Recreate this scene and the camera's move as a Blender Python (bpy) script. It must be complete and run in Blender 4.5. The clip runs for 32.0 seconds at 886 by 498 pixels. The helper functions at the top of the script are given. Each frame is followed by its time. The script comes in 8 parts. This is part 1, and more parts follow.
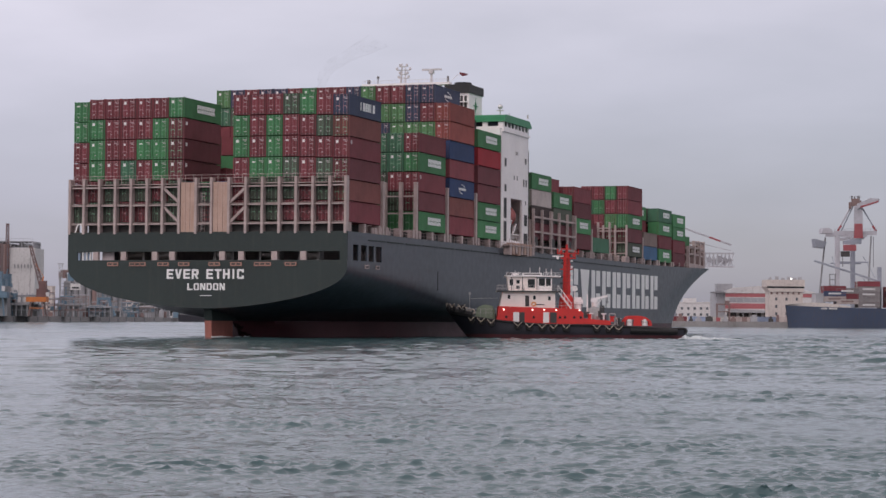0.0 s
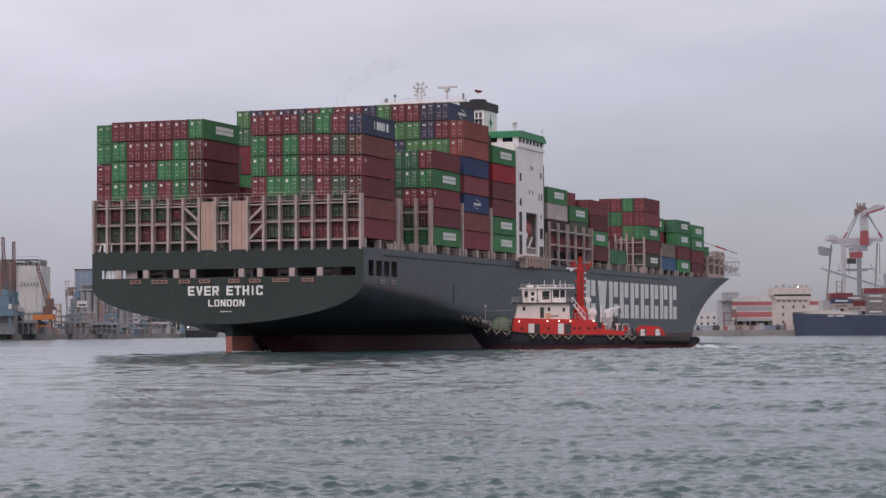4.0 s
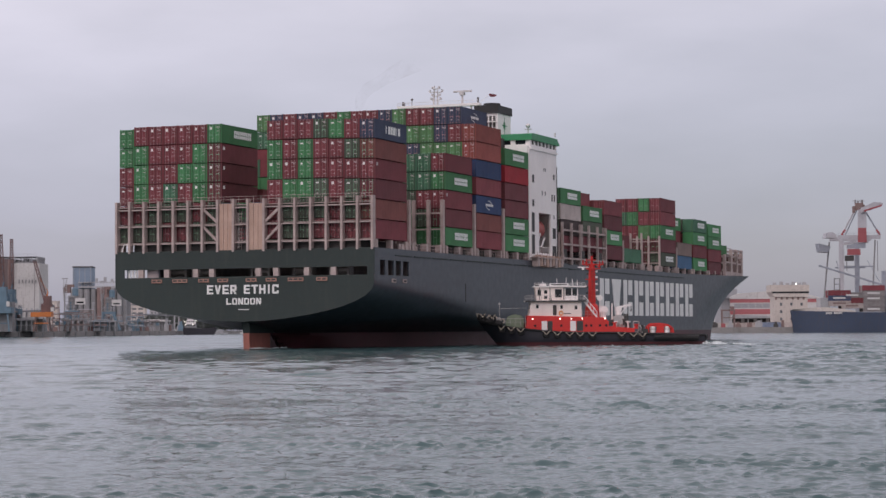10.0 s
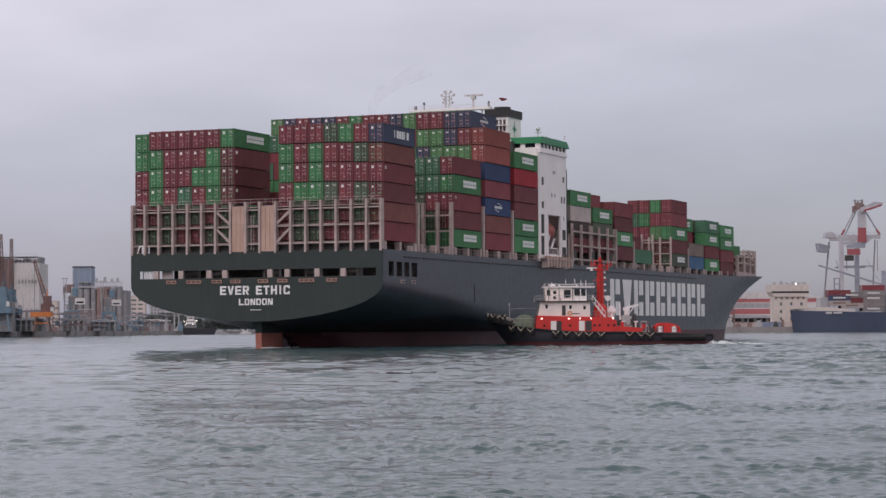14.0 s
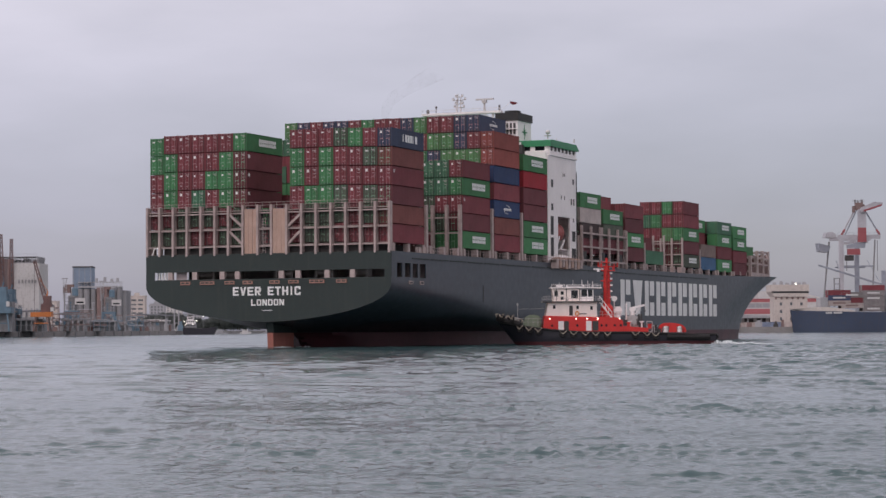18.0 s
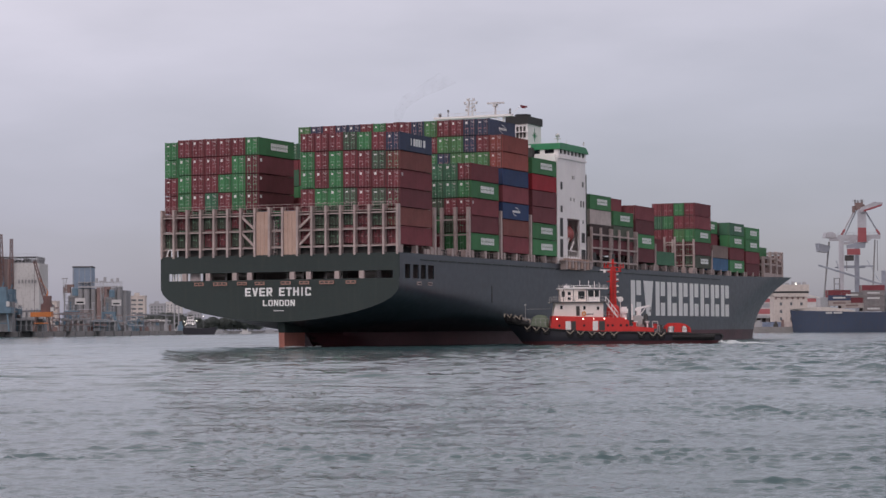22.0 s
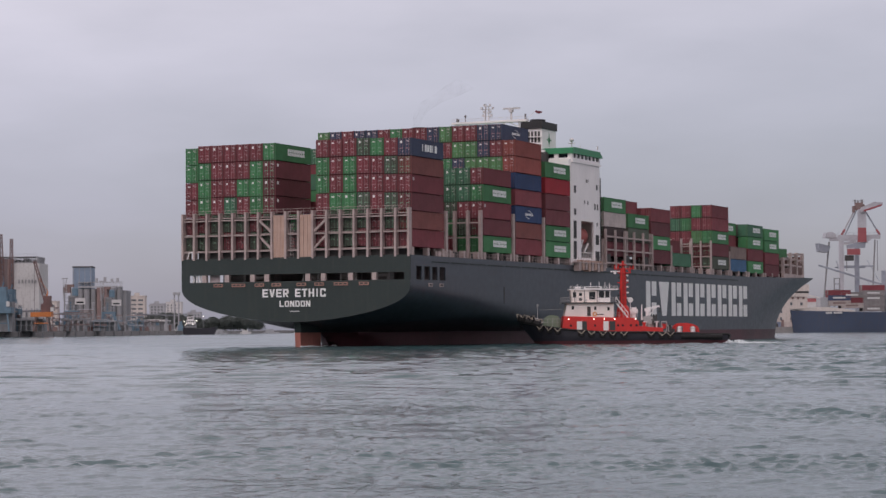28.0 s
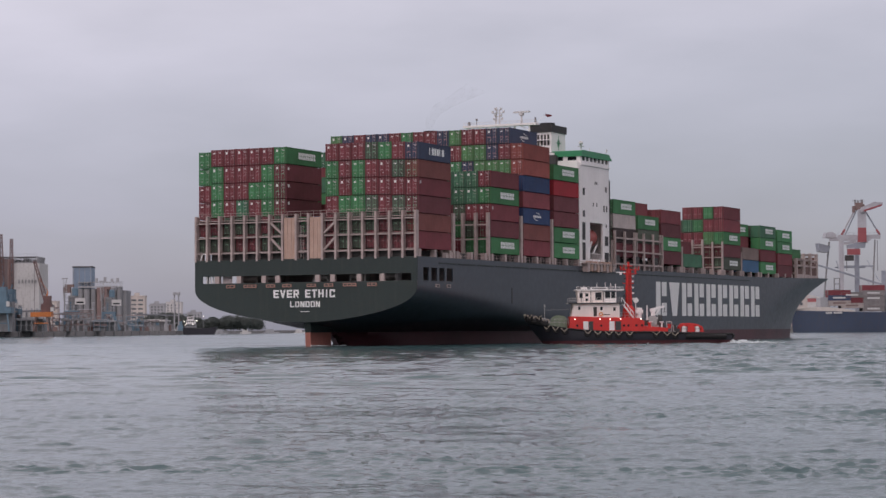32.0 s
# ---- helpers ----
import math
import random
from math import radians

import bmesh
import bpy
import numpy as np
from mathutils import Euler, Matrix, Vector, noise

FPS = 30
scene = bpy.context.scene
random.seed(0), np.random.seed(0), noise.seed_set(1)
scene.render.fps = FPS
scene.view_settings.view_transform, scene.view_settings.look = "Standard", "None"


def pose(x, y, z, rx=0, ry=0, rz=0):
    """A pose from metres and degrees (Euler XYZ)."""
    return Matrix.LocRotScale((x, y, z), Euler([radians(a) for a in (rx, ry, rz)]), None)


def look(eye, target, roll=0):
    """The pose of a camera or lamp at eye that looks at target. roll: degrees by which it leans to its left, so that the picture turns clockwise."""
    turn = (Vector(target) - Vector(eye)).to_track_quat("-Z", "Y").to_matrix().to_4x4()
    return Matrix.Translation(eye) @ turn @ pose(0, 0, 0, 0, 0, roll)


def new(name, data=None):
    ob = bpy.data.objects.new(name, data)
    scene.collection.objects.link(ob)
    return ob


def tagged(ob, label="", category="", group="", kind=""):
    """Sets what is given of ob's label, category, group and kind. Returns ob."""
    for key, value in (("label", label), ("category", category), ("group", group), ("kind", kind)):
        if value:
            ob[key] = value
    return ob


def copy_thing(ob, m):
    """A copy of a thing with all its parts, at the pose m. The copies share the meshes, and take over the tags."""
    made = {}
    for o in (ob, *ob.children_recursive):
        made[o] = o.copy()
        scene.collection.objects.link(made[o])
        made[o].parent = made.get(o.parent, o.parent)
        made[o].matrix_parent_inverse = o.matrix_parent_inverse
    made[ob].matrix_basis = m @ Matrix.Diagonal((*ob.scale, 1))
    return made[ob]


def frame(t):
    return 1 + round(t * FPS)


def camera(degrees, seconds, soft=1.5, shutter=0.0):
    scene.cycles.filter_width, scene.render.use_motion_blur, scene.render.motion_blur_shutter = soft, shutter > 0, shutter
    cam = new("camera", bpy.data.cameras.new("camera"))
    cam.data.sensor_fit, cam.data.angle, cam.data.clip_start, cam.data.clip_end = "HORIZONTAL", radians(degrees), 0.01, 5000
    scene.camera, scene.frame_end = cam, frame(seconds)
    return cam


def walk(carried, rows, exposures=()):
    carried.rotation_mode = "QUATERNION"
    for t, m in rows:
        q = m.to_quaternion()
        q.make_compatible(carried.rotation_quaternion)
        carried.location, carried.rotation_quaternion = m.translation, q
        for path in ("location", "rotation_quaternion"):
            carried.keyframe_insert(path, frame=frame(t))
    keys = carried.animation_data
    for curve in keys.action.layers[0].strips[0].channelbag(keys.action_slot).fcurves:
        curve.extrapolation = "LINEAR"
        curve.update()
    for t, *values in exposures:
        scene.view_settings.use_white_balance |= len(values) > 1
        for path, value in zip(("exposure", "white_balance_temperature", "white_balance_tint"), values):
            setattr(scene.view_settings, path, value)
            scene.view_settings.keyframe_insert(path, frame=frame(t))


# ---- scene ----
cam = camera(23.16, 32.0, soft=1.5)

EYE_Z = 2.67
# seconds, tilt, pan, roll in degrees
AIM = [(0.0, 1.8877, -0.1014, 0.430), (0.5, 1.8620, -0.0910, 0.390), (1.0, 2.0593, 0.0017, -0.246), (1.5, 2.2033, 0.0650, -0.258),
       (2.0, 2.2500, 0.0787, -0.304), (2.5, 2.2564, 0.0723, -0.309), (3.0, 2.2446, 0.0675, -0.315), (5.5, 2.1894, 0.0424, -0.332),
       (7.0, 2.1639, 0.0229, -0.327), (9.0, 2.1497, 0.0063, -0.332), (11.0, 2.1416, 0.0014, -0.338), (13.0, 2.1408, 0.0, -0.346),
       (16.5, 2.1410, -0.001, -0.353), (32.0, 2.1411, 0.0, -0.352)]


def aim(tilt, pan, roll):
    return pose(0, 0, EYE_Z, 90 + tilt, 0, pan) @ pose(0, 0, 0, 0, 0, roll)


walk(cam, [(t, aim(a, b, c)) for t, a, b, c in AIM], exposures=[(0, 0.03, 6600, 12), (32, -0.11, 6600, 12)])

# the big ship's way: seconds, place of the foot of its transom, degrees of heading off the line of sight
SHIP_WAY = [(0, -32.75, 301.49, 19.164), (4, -31.67, 309.71, 19.977), (8, -30.55, 317.57, 20.783), (12, -29.39, 325.18, 21.592),
            (16, -28.21, 332.61, 22.414), (20, -27.01, 339.97, 23.258), (24, -25.81, 347.34, 24.133), (28, -24.63, 354.82, 25.049),
            (32, -23.46, 362.51, 26.015)]
SHIP_POSES = [(t, pose(x, y, 0, 0, 0, 90 - h)) for t, x, y, h in SHIP_WAY]
SHIP0 = SHIP_POSES[0][1]

# ---- world and light ----
world = bpy.data.worlds.new("overcast_sky")
scene.world = world
world.use_nodes = True
wn, wl = world.node_tree.nodes, world.node_tree.links
wn.clear()
w_out = wn.new("ShaderNodeOutputWorld")
w_bg = wn.new("ShaderNodeBackground")
w_sky = wn.new("ShaderNodeTexSky")
w_sky.sky_type = "NISHITA"
w_sky.sun_disc = False
w_sky.sun_elevation, w_sky.sun_rotation = radians(38), radians(205)
w_co = wn.new("ShaderNodeTexCoord")
w_sep = wn.new("ShaderNodeSeparateXYZ")
w_ramp = wn.new("ShaderNodeValToRGB")
w_ramp.color_ramp.elements[0].position, w_ramp.color_ramp.elements[0].color = 0.0, (0.203, 0.203, 0.296, 1)
w_ramp.color_ramp.elements[1].position, w_ramp.color_ramp.elements[1].color = 1.0, (1.12, 1.03, 1.07, 1)
for at, col in ((0.055, (0.264, 0.250, 0.342, 1)), (0.15, (0.546, 0.502, 0.570, 1)), (0.35, (0.80, 0.742, 0.795, 1))):
    w_ramp.color_ramp.elements.new(at).color = col
# soft banks of cloud, stretched along the horizon
w_map = wn.new("ShaderNodeMapping")
w_map.inputs["Scale"].default_value = (5.0, 5.0, 16.0)
w_noise = wn.new("ShaderNodeTexNoise")
w_noise.inputs["Scale"].default_value, w_noise.inputs["Detail"].default_value = 1.6, 5.0
w_mr = wn.new("ShaderNodeMapRange")
w_mr.inputs["From Min"].default_value, w_mr.inputs["From Max"].default_value = 0.3, 0.7
w_mr.inputs["To Min"].default_value, w_mr.inputs["To Max"].default_value = 0.90, 1.10
w_mul = wn.new("ShaderNodeVectorMath")
w_mul.operation = "SCALE"
w_mix = wn.new("ShaderNodeMix")
w_mix.data_type = "RGBA"
w_mix.inputs["Factor"].default_value = 0.03
wl.new(w_co.outputs["Generated"], w_sep.inputs[0])
wl.new(w_sep.outputs["Z"], w_ramp.inputs[0])
wl.new(w_co.outputs["Generated"], w_map.inputs[0])
wl.new(w_map.outputs[0], w_noise.inputs["Vector"])
wl.new(w_noise.outputs[0], w_mr.inputs[0])
# brighter towards the west, where the sun sinks behind the cloud
w_side = wn.new("ShaderNodeMapRange")
w_side.inputs["From Min"].default_value, w_side.inputs["From Max"].default_value = -0.45, 0.24
w_side.inputs["To Min"].default_value, w_side.inputs["To Max"].default_value = 1.28, 0.85
w_both = wn.new("ShaderNodeMath")
w_both.operation = "MULTIPLY"
wl.new(w_sep.outputs["X"], w_side.inputs[0])
wl.new(w_side.outputs[0], w_both.inputs[0])
wl.new(w_mr.outputs[0], w_both.inputs[1])
wl.new(w_ramp.outputs[0], w_mul.inputs[0])
wl.new(w_both.outputs[0], w_mul.inputs["Scale"])
wl.new(w_mul.outputs[0], w_mix.inputs["A"])
wl.new(w_sky.outputs[0], w_mix.inputs["B"])
wl.new(w_mix.outputs["Result"], w_bg.inputs["Color"])
w_bg.inputs["Strength"].default_value = 1.0
wl.new(w_bg.outputs[0], w_out.inputs[0])

sun_data = bpy.data.lights.new("sun", "SUN")
sun_data.energy, sun_data.angle, sun_data.color = 0.6, radians(35), (1.0, 0.92, 0.90)
sun = new("sun", sun_data)
sun.matrix_world = look((-160, -300, 300), (0, 0, 0))


# ---- helpers for meshes and materials ----
def quad_box(bm, x0, x1, y0, y1, z0, z1):
    vs = [bm.verts.new(p) for p in ((x0, y0, z0), (x1, y0, z0), (x1, y1, z0), (x0, y1, z0), (x0, y0, z1), (x1, y0, z1), (x1, y1, z1), (x0, y1, z1))]
    for f in ((0, 3, 2, 1), (4, 5, 6, 7), (0, 1, 5, 4), (1, 2, 6, 5), (2, 3, 7, 6), (3, 0, 4, 7)):
        bm.faces.new([vs[i] for i in f])
    return vs


def rod(bm, a, b, r, seg=6, r2=None):
    a, b = Vector(a), Vector(b)
    d = (b - a).normalized()
    u = d.orthogonal().normalized()
    w = d.cross(u)
    rings = []
    for p, rr in ((a, r), (b, r if r2 is None else r2)):
        rings.append([bm.verts.new(p + (u * math.cos(2 * math.pi * i / seg) + w * math.sin(2 * math.pi * i / seg)) * rr) for i in range(seg)])
    for i in range(seg):
        j = (i + 1) % seg
        bm.faces.new((rings[0][i], rings[0][j], rings[1][j], rings[1][i]))
    bm.faces.new(rings[0][::-1])
    bm.faces.new(rings[1])


def beam(bm, a, b, w, h):
    """A square bar from a to b."""
    a, b = Vector(a), Vector(b)
    d = (b - a).normalized()
    up = Vector((0, 0, 1)) if abs(d.z) < 0.95 else Vector((1, 0, 0))
    s = d.cross(up).normalized() * (w / 2)
    t = s.cross(d).normalized() * (h / 2)
    vs = [bm.verts.new(p + o) for p in (a, b) for o in (-s - t, s - t, s + t, -s + t)]
    for f in ((0, 1, 2, 3), (7, 6, 5, 4), (0, 4, 5, 1), (1, 5, 6, 2), (2, 6, 7, 3), (3, 7, 4, 0)):
        bm.faces.new([vs[i] for i in f])


def prism(bm, outline, lo, hi, axis="z"):
    """An outline of 2D points drawn out along an axis."""
    put = {"z": lambda u, v, k: (u, v, k), "y": lambda u, v, k: (u, k, v), "x": lambda u, v, k: (k, u, v)}[axis]
    a = [bm.verts.new(put(u, v, lo)) for u, v in outline]
    b = [bm.verts.new(put(u, v, hi)) for u, v in outline]
    n = len(outline)
    bm.faces.new(a[::-1])
    bm.faces.new(b)
    for i in range(n):
        bm.faces.new((a[i], a[(i + 1) % n], b[(i + 1) % n], b[i]))


def ring(bm, centre, axis_r, tube_r, axis="y", seg=14, sides=6, squash=1.0):
    """A tyre-like ring."""
    c = Vector(centre)
    loops = []
    for i in range(seg):
        a = 2 * math.pi * i / seg
        loop = []
        for j in range(sides):
            b = 2 * math.pi * j / sides
            r = axis_r + tube_r * math.cos(b)
            p = (r * math.cos(a), tube_r * squash * math.sin(b), r * math.sin(a))
            p = {"y": p, "x": (p[1], p[0], p[2]), "z": (p[0], p[2], p[1])}[axis]
            loop.append(bm.verts.new(c + Vector(p)))
        loops.append(loop)
    for i in range(seg):
        for j in range(sides):
            bm.faces.new((loops[i][j], loops[(i + 1) % seg][j], loops[(i + 1) % seg][(j + 1) % sides], loops[i][(j + 1) % sides]))


def dome(bm, centre, r, seg=10, rows=5, height=None, full=False):
    c = Vector(centre)
    h = r if height is None else height
    prev = None
    lo = -90 if full else 0
    for k in range(rows + 1):
        a = radians(lo + (90 - lo) * k / rows)
        if k == rows or (full and k == 0):
            loop = [bm.verts.new(c + Vector((0, 0, h * math.sin(a))))]
        else:
            loop = [bm.verts.new(c + Vector((r * math.cos(a) * math.cos(2 * math.pi * i / seg), r * math.cos(a) * math.sin(2 * math.pi * i / seg), h * math.sin(a)))) for i in range(seg)]
        if prev:
            for i in range(seg):
                j = (i + 1) % seg
                if len(prev) == 1:
                    bm.faces.new((prev[0], loop[j], loop[i]))
                elif len(loop) == 1:
                    bm.faces.new((prev[i], prev[j], loop[0]))
                else:
                    bm.faces.new((prev[i], prev[j], loop[j], loop[i]))
        prev = loop


def to_mesh(name, bm, material, smooth=False):
    bmesh.ops.recalc_face_normals(bm, faces=bm.faces)
    me = bpy.data.meshes.new(name)
    bm.to_mesh(me)
    bm.free()
    me.materials.append(material)
    if smooth:
        me.shade_smooth()
        me.set_sharp_from_angle(angle=radians(35))
    return me


def part(name, bm, material, parent, label="", smooth=False):
    """Links a bmesh as one mesh object under a thing or a part."""
    ob = new(name, to_mesh(name, bm, material, smooth))
    ob.parent = parent
    if label:
        tagged(ob, label)
    return ob


def piece(name, me, parent, m):
    """One more object on a mesh that pieces share."""
    ob = new(name, me)
    ob.parent = parent
    ob.matrix_basis = m
    return ob


def thing(name, m, label, category, group="", kind=""):
    ob = new(name)
    ob.empty_display_size = 0.5
    ob.matrix_basis = m
    return tagged(ob, label, category, group, kind)


def solid(name, bm, material, label, category="", group="", kind="", m=None, smooth=False):
    """A thing of one mesh."""
    ob = new(name, to_mesh(name, bm, material, smooth))
    if m is not None:
        ob.matrix_basis = m
    return tagged(ob, label, category, group, kind)


def paint(name, colour, rough=0.55, metal=0.0, vary=0.12, dirt=0.25, dirt_colour=(0.10, 0.07, 0.05), scale=0.35, bump=0.15, per_object=0.0, streaks=0.0):
    """Weathered paint or plain material: broad patches, fine grain and, if asked, rust streaks that run down."""
    mat = bpy.data.materials.new(name)
    mat.use_nodes = True
    n, l = mat.node_tree.nodes, mat.node_tree.links
    bsdf = n["Principled BSDF"]
    bsdf.inputs["Metallic"].default_value = metal
    co = n.new("ShaderNodeTexCoord")
    big = n.new("ShaderNodeTexNoise")
    big.inputs["Scale"].default_value, big.inputs["Detail"].default_value = scale, 4.0
    fine = n.new("ShaderNodeTexNoise")
    fine.inputs["Scale"].default_value, fine.inputs["Detail"].default_value = scale * 14, 6.0
    l.new(co.outputs["Object"], big.inputs["Vector"])
    l.new(co.outputs["Object"], fine.inputs["Vector"])
    hsv = n.new("ShaderNodeHueSaturation")
    hsv.inputs["Color"].default_value = (*colour, 1)
    val = n.new("ShaderNodeMapRange")
    val.inputs["From Min"].default_value, val.inputs["From Max"].default_value = 0.3, 0.7
    val.inputs["To Min"].default_value, val.inputs["To Max"].default_value = 1 - vary, 1 + vary
    l.new(big.outputs[0], val.inputs[0])
    if per_object:
        info = n.new("ShaderNodeObjectInfo")
        rnd = n.new("ShaderNodeMapRange")
        rnd.inputs["To Min"].default_value, rnd.inputs["To Max"].default_value = 1 - per_object, 1 + per_object
        l.new(info.outputs["Random"], rnd.inputs[0])
        mul = n.new("ShaderNodeMath")
        mul.operation = "MULTIPLY"
        l.new(val.outputs[0], mul.inputs[0])
        l.new(rnd.outputs[0], mul.inputs[1])
        l.new(mul.outputs[0], hsv.inputs["Value"])
    else:
        l.new(val.outputs[0], hsv.inputs["Value"])
    spots = n.new("ShaderNodeMapRange")
    spots.inputs["From Min"].default_value, spots.inputs["From Max"].default_value = 0.52, 0.72
    spots.inputs["To Max"].default_value = dirt
    l.new(fine.outputs[0], spots.inputs[0])
    mix = n.new("ShaderNodeMix")
    mix.data_type = "RGBA"
    mix.inputs["B"].default_value = (*dirt_colour, 1)
    l.new(spots.outputs[0], mix.inputs["Factor"])
    l.new(hsv.outputs[0], mix.inputs["A"])
    last = mix.outputs["Result"]
    if streaks:
        mp = n.new("ShaderNodeMapping")
        mp.inputs["Scale"].default_value = (1.4, 1.4, 0.09)
        st = n.new("ShaderNodeTexNoise")
        st.inputs["Scale"].default_value, st.inputs["Detail"].default_value = 1.0, 5.0
        sm = n.new("ShaderNodeMapRange")
        sm.inputs["From Min"].default_value, sm.inputs["From Max"].default_value = 0.54, 0.72
        sm.inputs["To Max"].default_value = streaks
        mix2 = n.new("ShaderNodeMix")
        mix2.data_type = "RGBA"
        mix2.inputs["B"].default_value = (*dirt_colour, 1)
        l.new(co.outputs["Object"], mp.inputs[0])
        l.new(mp.outputs[0], st.inputs["Vector"])
        l.new(st.outputs[0], sm.inputs[0])
        l.new(sm.outputs[0], mix2.inputs["Factor"])
        l.new(last, mix2.inputs["A"])
        last = mix2.outputs["Result"]
    l.new(last, bsdf.inputs["Base Color"])
    ro = n.new("ShaderNodeMapRange")
    ro.inputs["To Min"].default_value, ro.inputs["To Max"].default_value = max(rough - 0.12, 0.03), min(rough + 0.15, 1)
    l.new(fine.outputs[0], ro.inputs[0])
    l.new(ro.outputs[0], bsdf.inputs["Roughness"])
    if bump:
        b = n.new("ShaderNodeBump")
        b.inputs["Strength"].default_value, b.inputs["Distance"].default_value = bump, 0.05
        l.new(fine.outputs[0], b.inputs["Height"])
        l.new(b.outputs[0], bsdf.inputs["Normal"])
    return mat


def corrugated(name, colour, per_object=0.2, along="x", pitch=0.28, depth=0.5, rough=0.72):
    """Painted sheet steel with pressed upright ribs, faded and rust-spotted."""
    mat = paint(name, colour, rough, vary=0.14, dirt=0.35, dirt_colour=(0.11, 0.055, 0.035), scale=0.5, bump=0, per_object=per_object, streaks=0.22)
    n, l = mat.node_tree.nodes, mat.node_tree.links
    co = n.new("ShaderNodeTexCoord")
    wave = n.new("ShaderNodeTexWave")
    wave.bands_direction = along.upper()
    wave.inputs["Scale"].default_value = 2 * math.pi / pitch / 20
    wave.inputs["Distortion"].default_value = 0
    b = n.new("ShaderNodeBump")
    b.inputs["Strength"].default_value, b.inputs["Distance"].default_value = depth, 0.036
    l.new(co.outputs["Object"], wave.inputs["Vector"])
    l.new(wave.outputs["Fac"], b.inputs["Height"])
    l.new(b.outputs[0], n["Principled BSDF"].inputs["Normal"])
    n["Principled BSDF"].inputs["Specular IOR Level"].default_value = 0.3
    return mat


def glow(name, colour, strength):
    mat = bpy.data.materials.new(name)
    mat.use_nodes = True
    b = mat.node_tree.nodes["Principled BSDF"]
    b.inputs["Base Color"].default_value = (*colour, 1)
    b.inputs["Emission Color"].default_value = (*colour, 1)
    b.inputs["Emission Strength"].default_value = strength
    return mat


def water_material():
    mat = bpy.data.materials.new("harbour_water")
    mat.use_nodes = True
    n, l = mat.node_tree.nodes, mat.node_tree.links
    b = n["Principled BSDF"]
    b.inputs["IOR"].default_value = 1.33
    co = n.new("ShaderNodeTexCoord")
    murk = n.new("ShaderNodeTexNoise")
    murk.inputs["Scale"].default_value, murk.inputs["Detail"].default_value = 0.02, 3.0
    ramp = n.new("ShaderNodeValToRGB")
    ramp.color_ramp.elements[0].position, ramp.color_ramp.elements[0].color = 0.3, (0.034, 0.068, 0.072, 1)
    ramp.color_ramp.elements[1].position, ramp.color_ramp.elements[1].color = 0.7, (0.052, 0.096, 0.101, 1)
    l.new(co.outputs["Object"], murk.inputs["Vector"])
    l.new(murk.outputs[0], ramp.inputs[0])
    l.new(ramp.outputs[0], b.inputs["Base Color"])
    mp = n.new("ShaderNodeMapping")
    mp.inputs["Scale"].default_value = (0.55, 1.0, 1.0)
    mp.inputs["Rotation"].default_value = (0, 0, radians(12))
    l.new(co.outputs["Object"], mp.inputs[0])
    heights = []
    for scale, detail, height in ((0.16, 3.0, 0.16), (0.9, 5.0, 0.07), (4.0, 4.0, 0.030), (11.0, 3.0, 0.009)):
        t = n.new("ShaderNodeTexNoise")
        t.inputs["Scale"].default_value, t.inputs["Detail"].default_value = scale, detail
        l.new(mp.outputs[0], t.inputs["Vector"])
        m = n.new("ShaderNodeMath")
        m.operation = "MULTIPLY"
        m.inputs[1].default_value = height
        l.new(t.outputs[0], m.inputs[0])
        heights.append(m)
    total = heights[0]
    for h in heights[1:]:
        s = n.new("ShaderNodeMath")
        l.new(total.outputs[0], s.inputs[0])
        l.new(h.outputs[0], s.inputs[1])
        total = s
    bump = n.new("ShaderNodeBump")
    bump.inputs["Strength"].default_value, bump.inputs["Distance"].default_value = 1.0, 1.0
    l.new(total.outputs[0], bump.inputs["Height"])
    l.new(bump.outputs[0], b.inputs["Normal"])
    # the big hull gives a lee to the west, where the ripples lie down
    place = n.new("ShaderNodeSeparateXYZ")
    l.new(co.outputs["Object"], place.inputs[0])
    west = n.new("ShaderNodeMapRange")
    west.inputs["From Min"].default_value, west.inputs["From Max"].default_value = 25, -8
    l.new(place.outputs["X"], west.inputs[0])
    out = n.new("ShaderNodeMapRange")
    out.inputs["From Min"].default_value, out.inputs["From Max"].default_value = 75, 115
    l.new(place.outputs["Y"], out.inputs[0])
    lee = n.new("ShaderNodeMath")
    lee.operation = "MULTIPLY"
    l.new(west.outputs[0], lee.inputs[0])
    l.new(out.outputs[0], lee.inputs[1])
    calm = n.new("ShaderNodeMapRange")
    calm.inputs["To Min"].default_value, calm.inputs["To Max"].default_value = 1.0, 0.45
    l.new(lee.outputs[0], calm.inputs[0])
    l.new(calm.outputs[0], bump.inputs["Strength"])
    # gusts roughen the surface in patches
    gust = n.new("ShaderNodeTexNoise")
    gust.inputs["Scale"].default_value, gust.inputs["Detail"].default_value = 0.035, 3.0
    gr = n.new("ShaderNodeMapRange")
    gr.inputs["From Min"].default_value, gr.inputs["From Max"].default_value = 0.3, 0.7
    gr.inputs["To Min"].default_value, gr.inputs["To Max"].default_value = 0.55, 1.35
    l.new(mp.outputs[0], gust.inputs["Vector"])
    l.new(gust.outputs[0], gr.inputs[0])
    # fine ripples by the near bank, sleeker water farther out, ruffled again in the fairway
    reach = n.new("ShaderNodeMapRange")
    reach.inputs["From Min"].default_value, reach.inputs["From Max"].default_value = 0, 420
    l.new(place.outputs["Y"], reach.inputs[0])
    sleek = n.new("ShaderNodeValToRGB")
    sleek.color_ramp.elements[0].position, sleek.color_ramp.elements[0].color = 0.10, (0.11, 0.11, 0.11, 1)
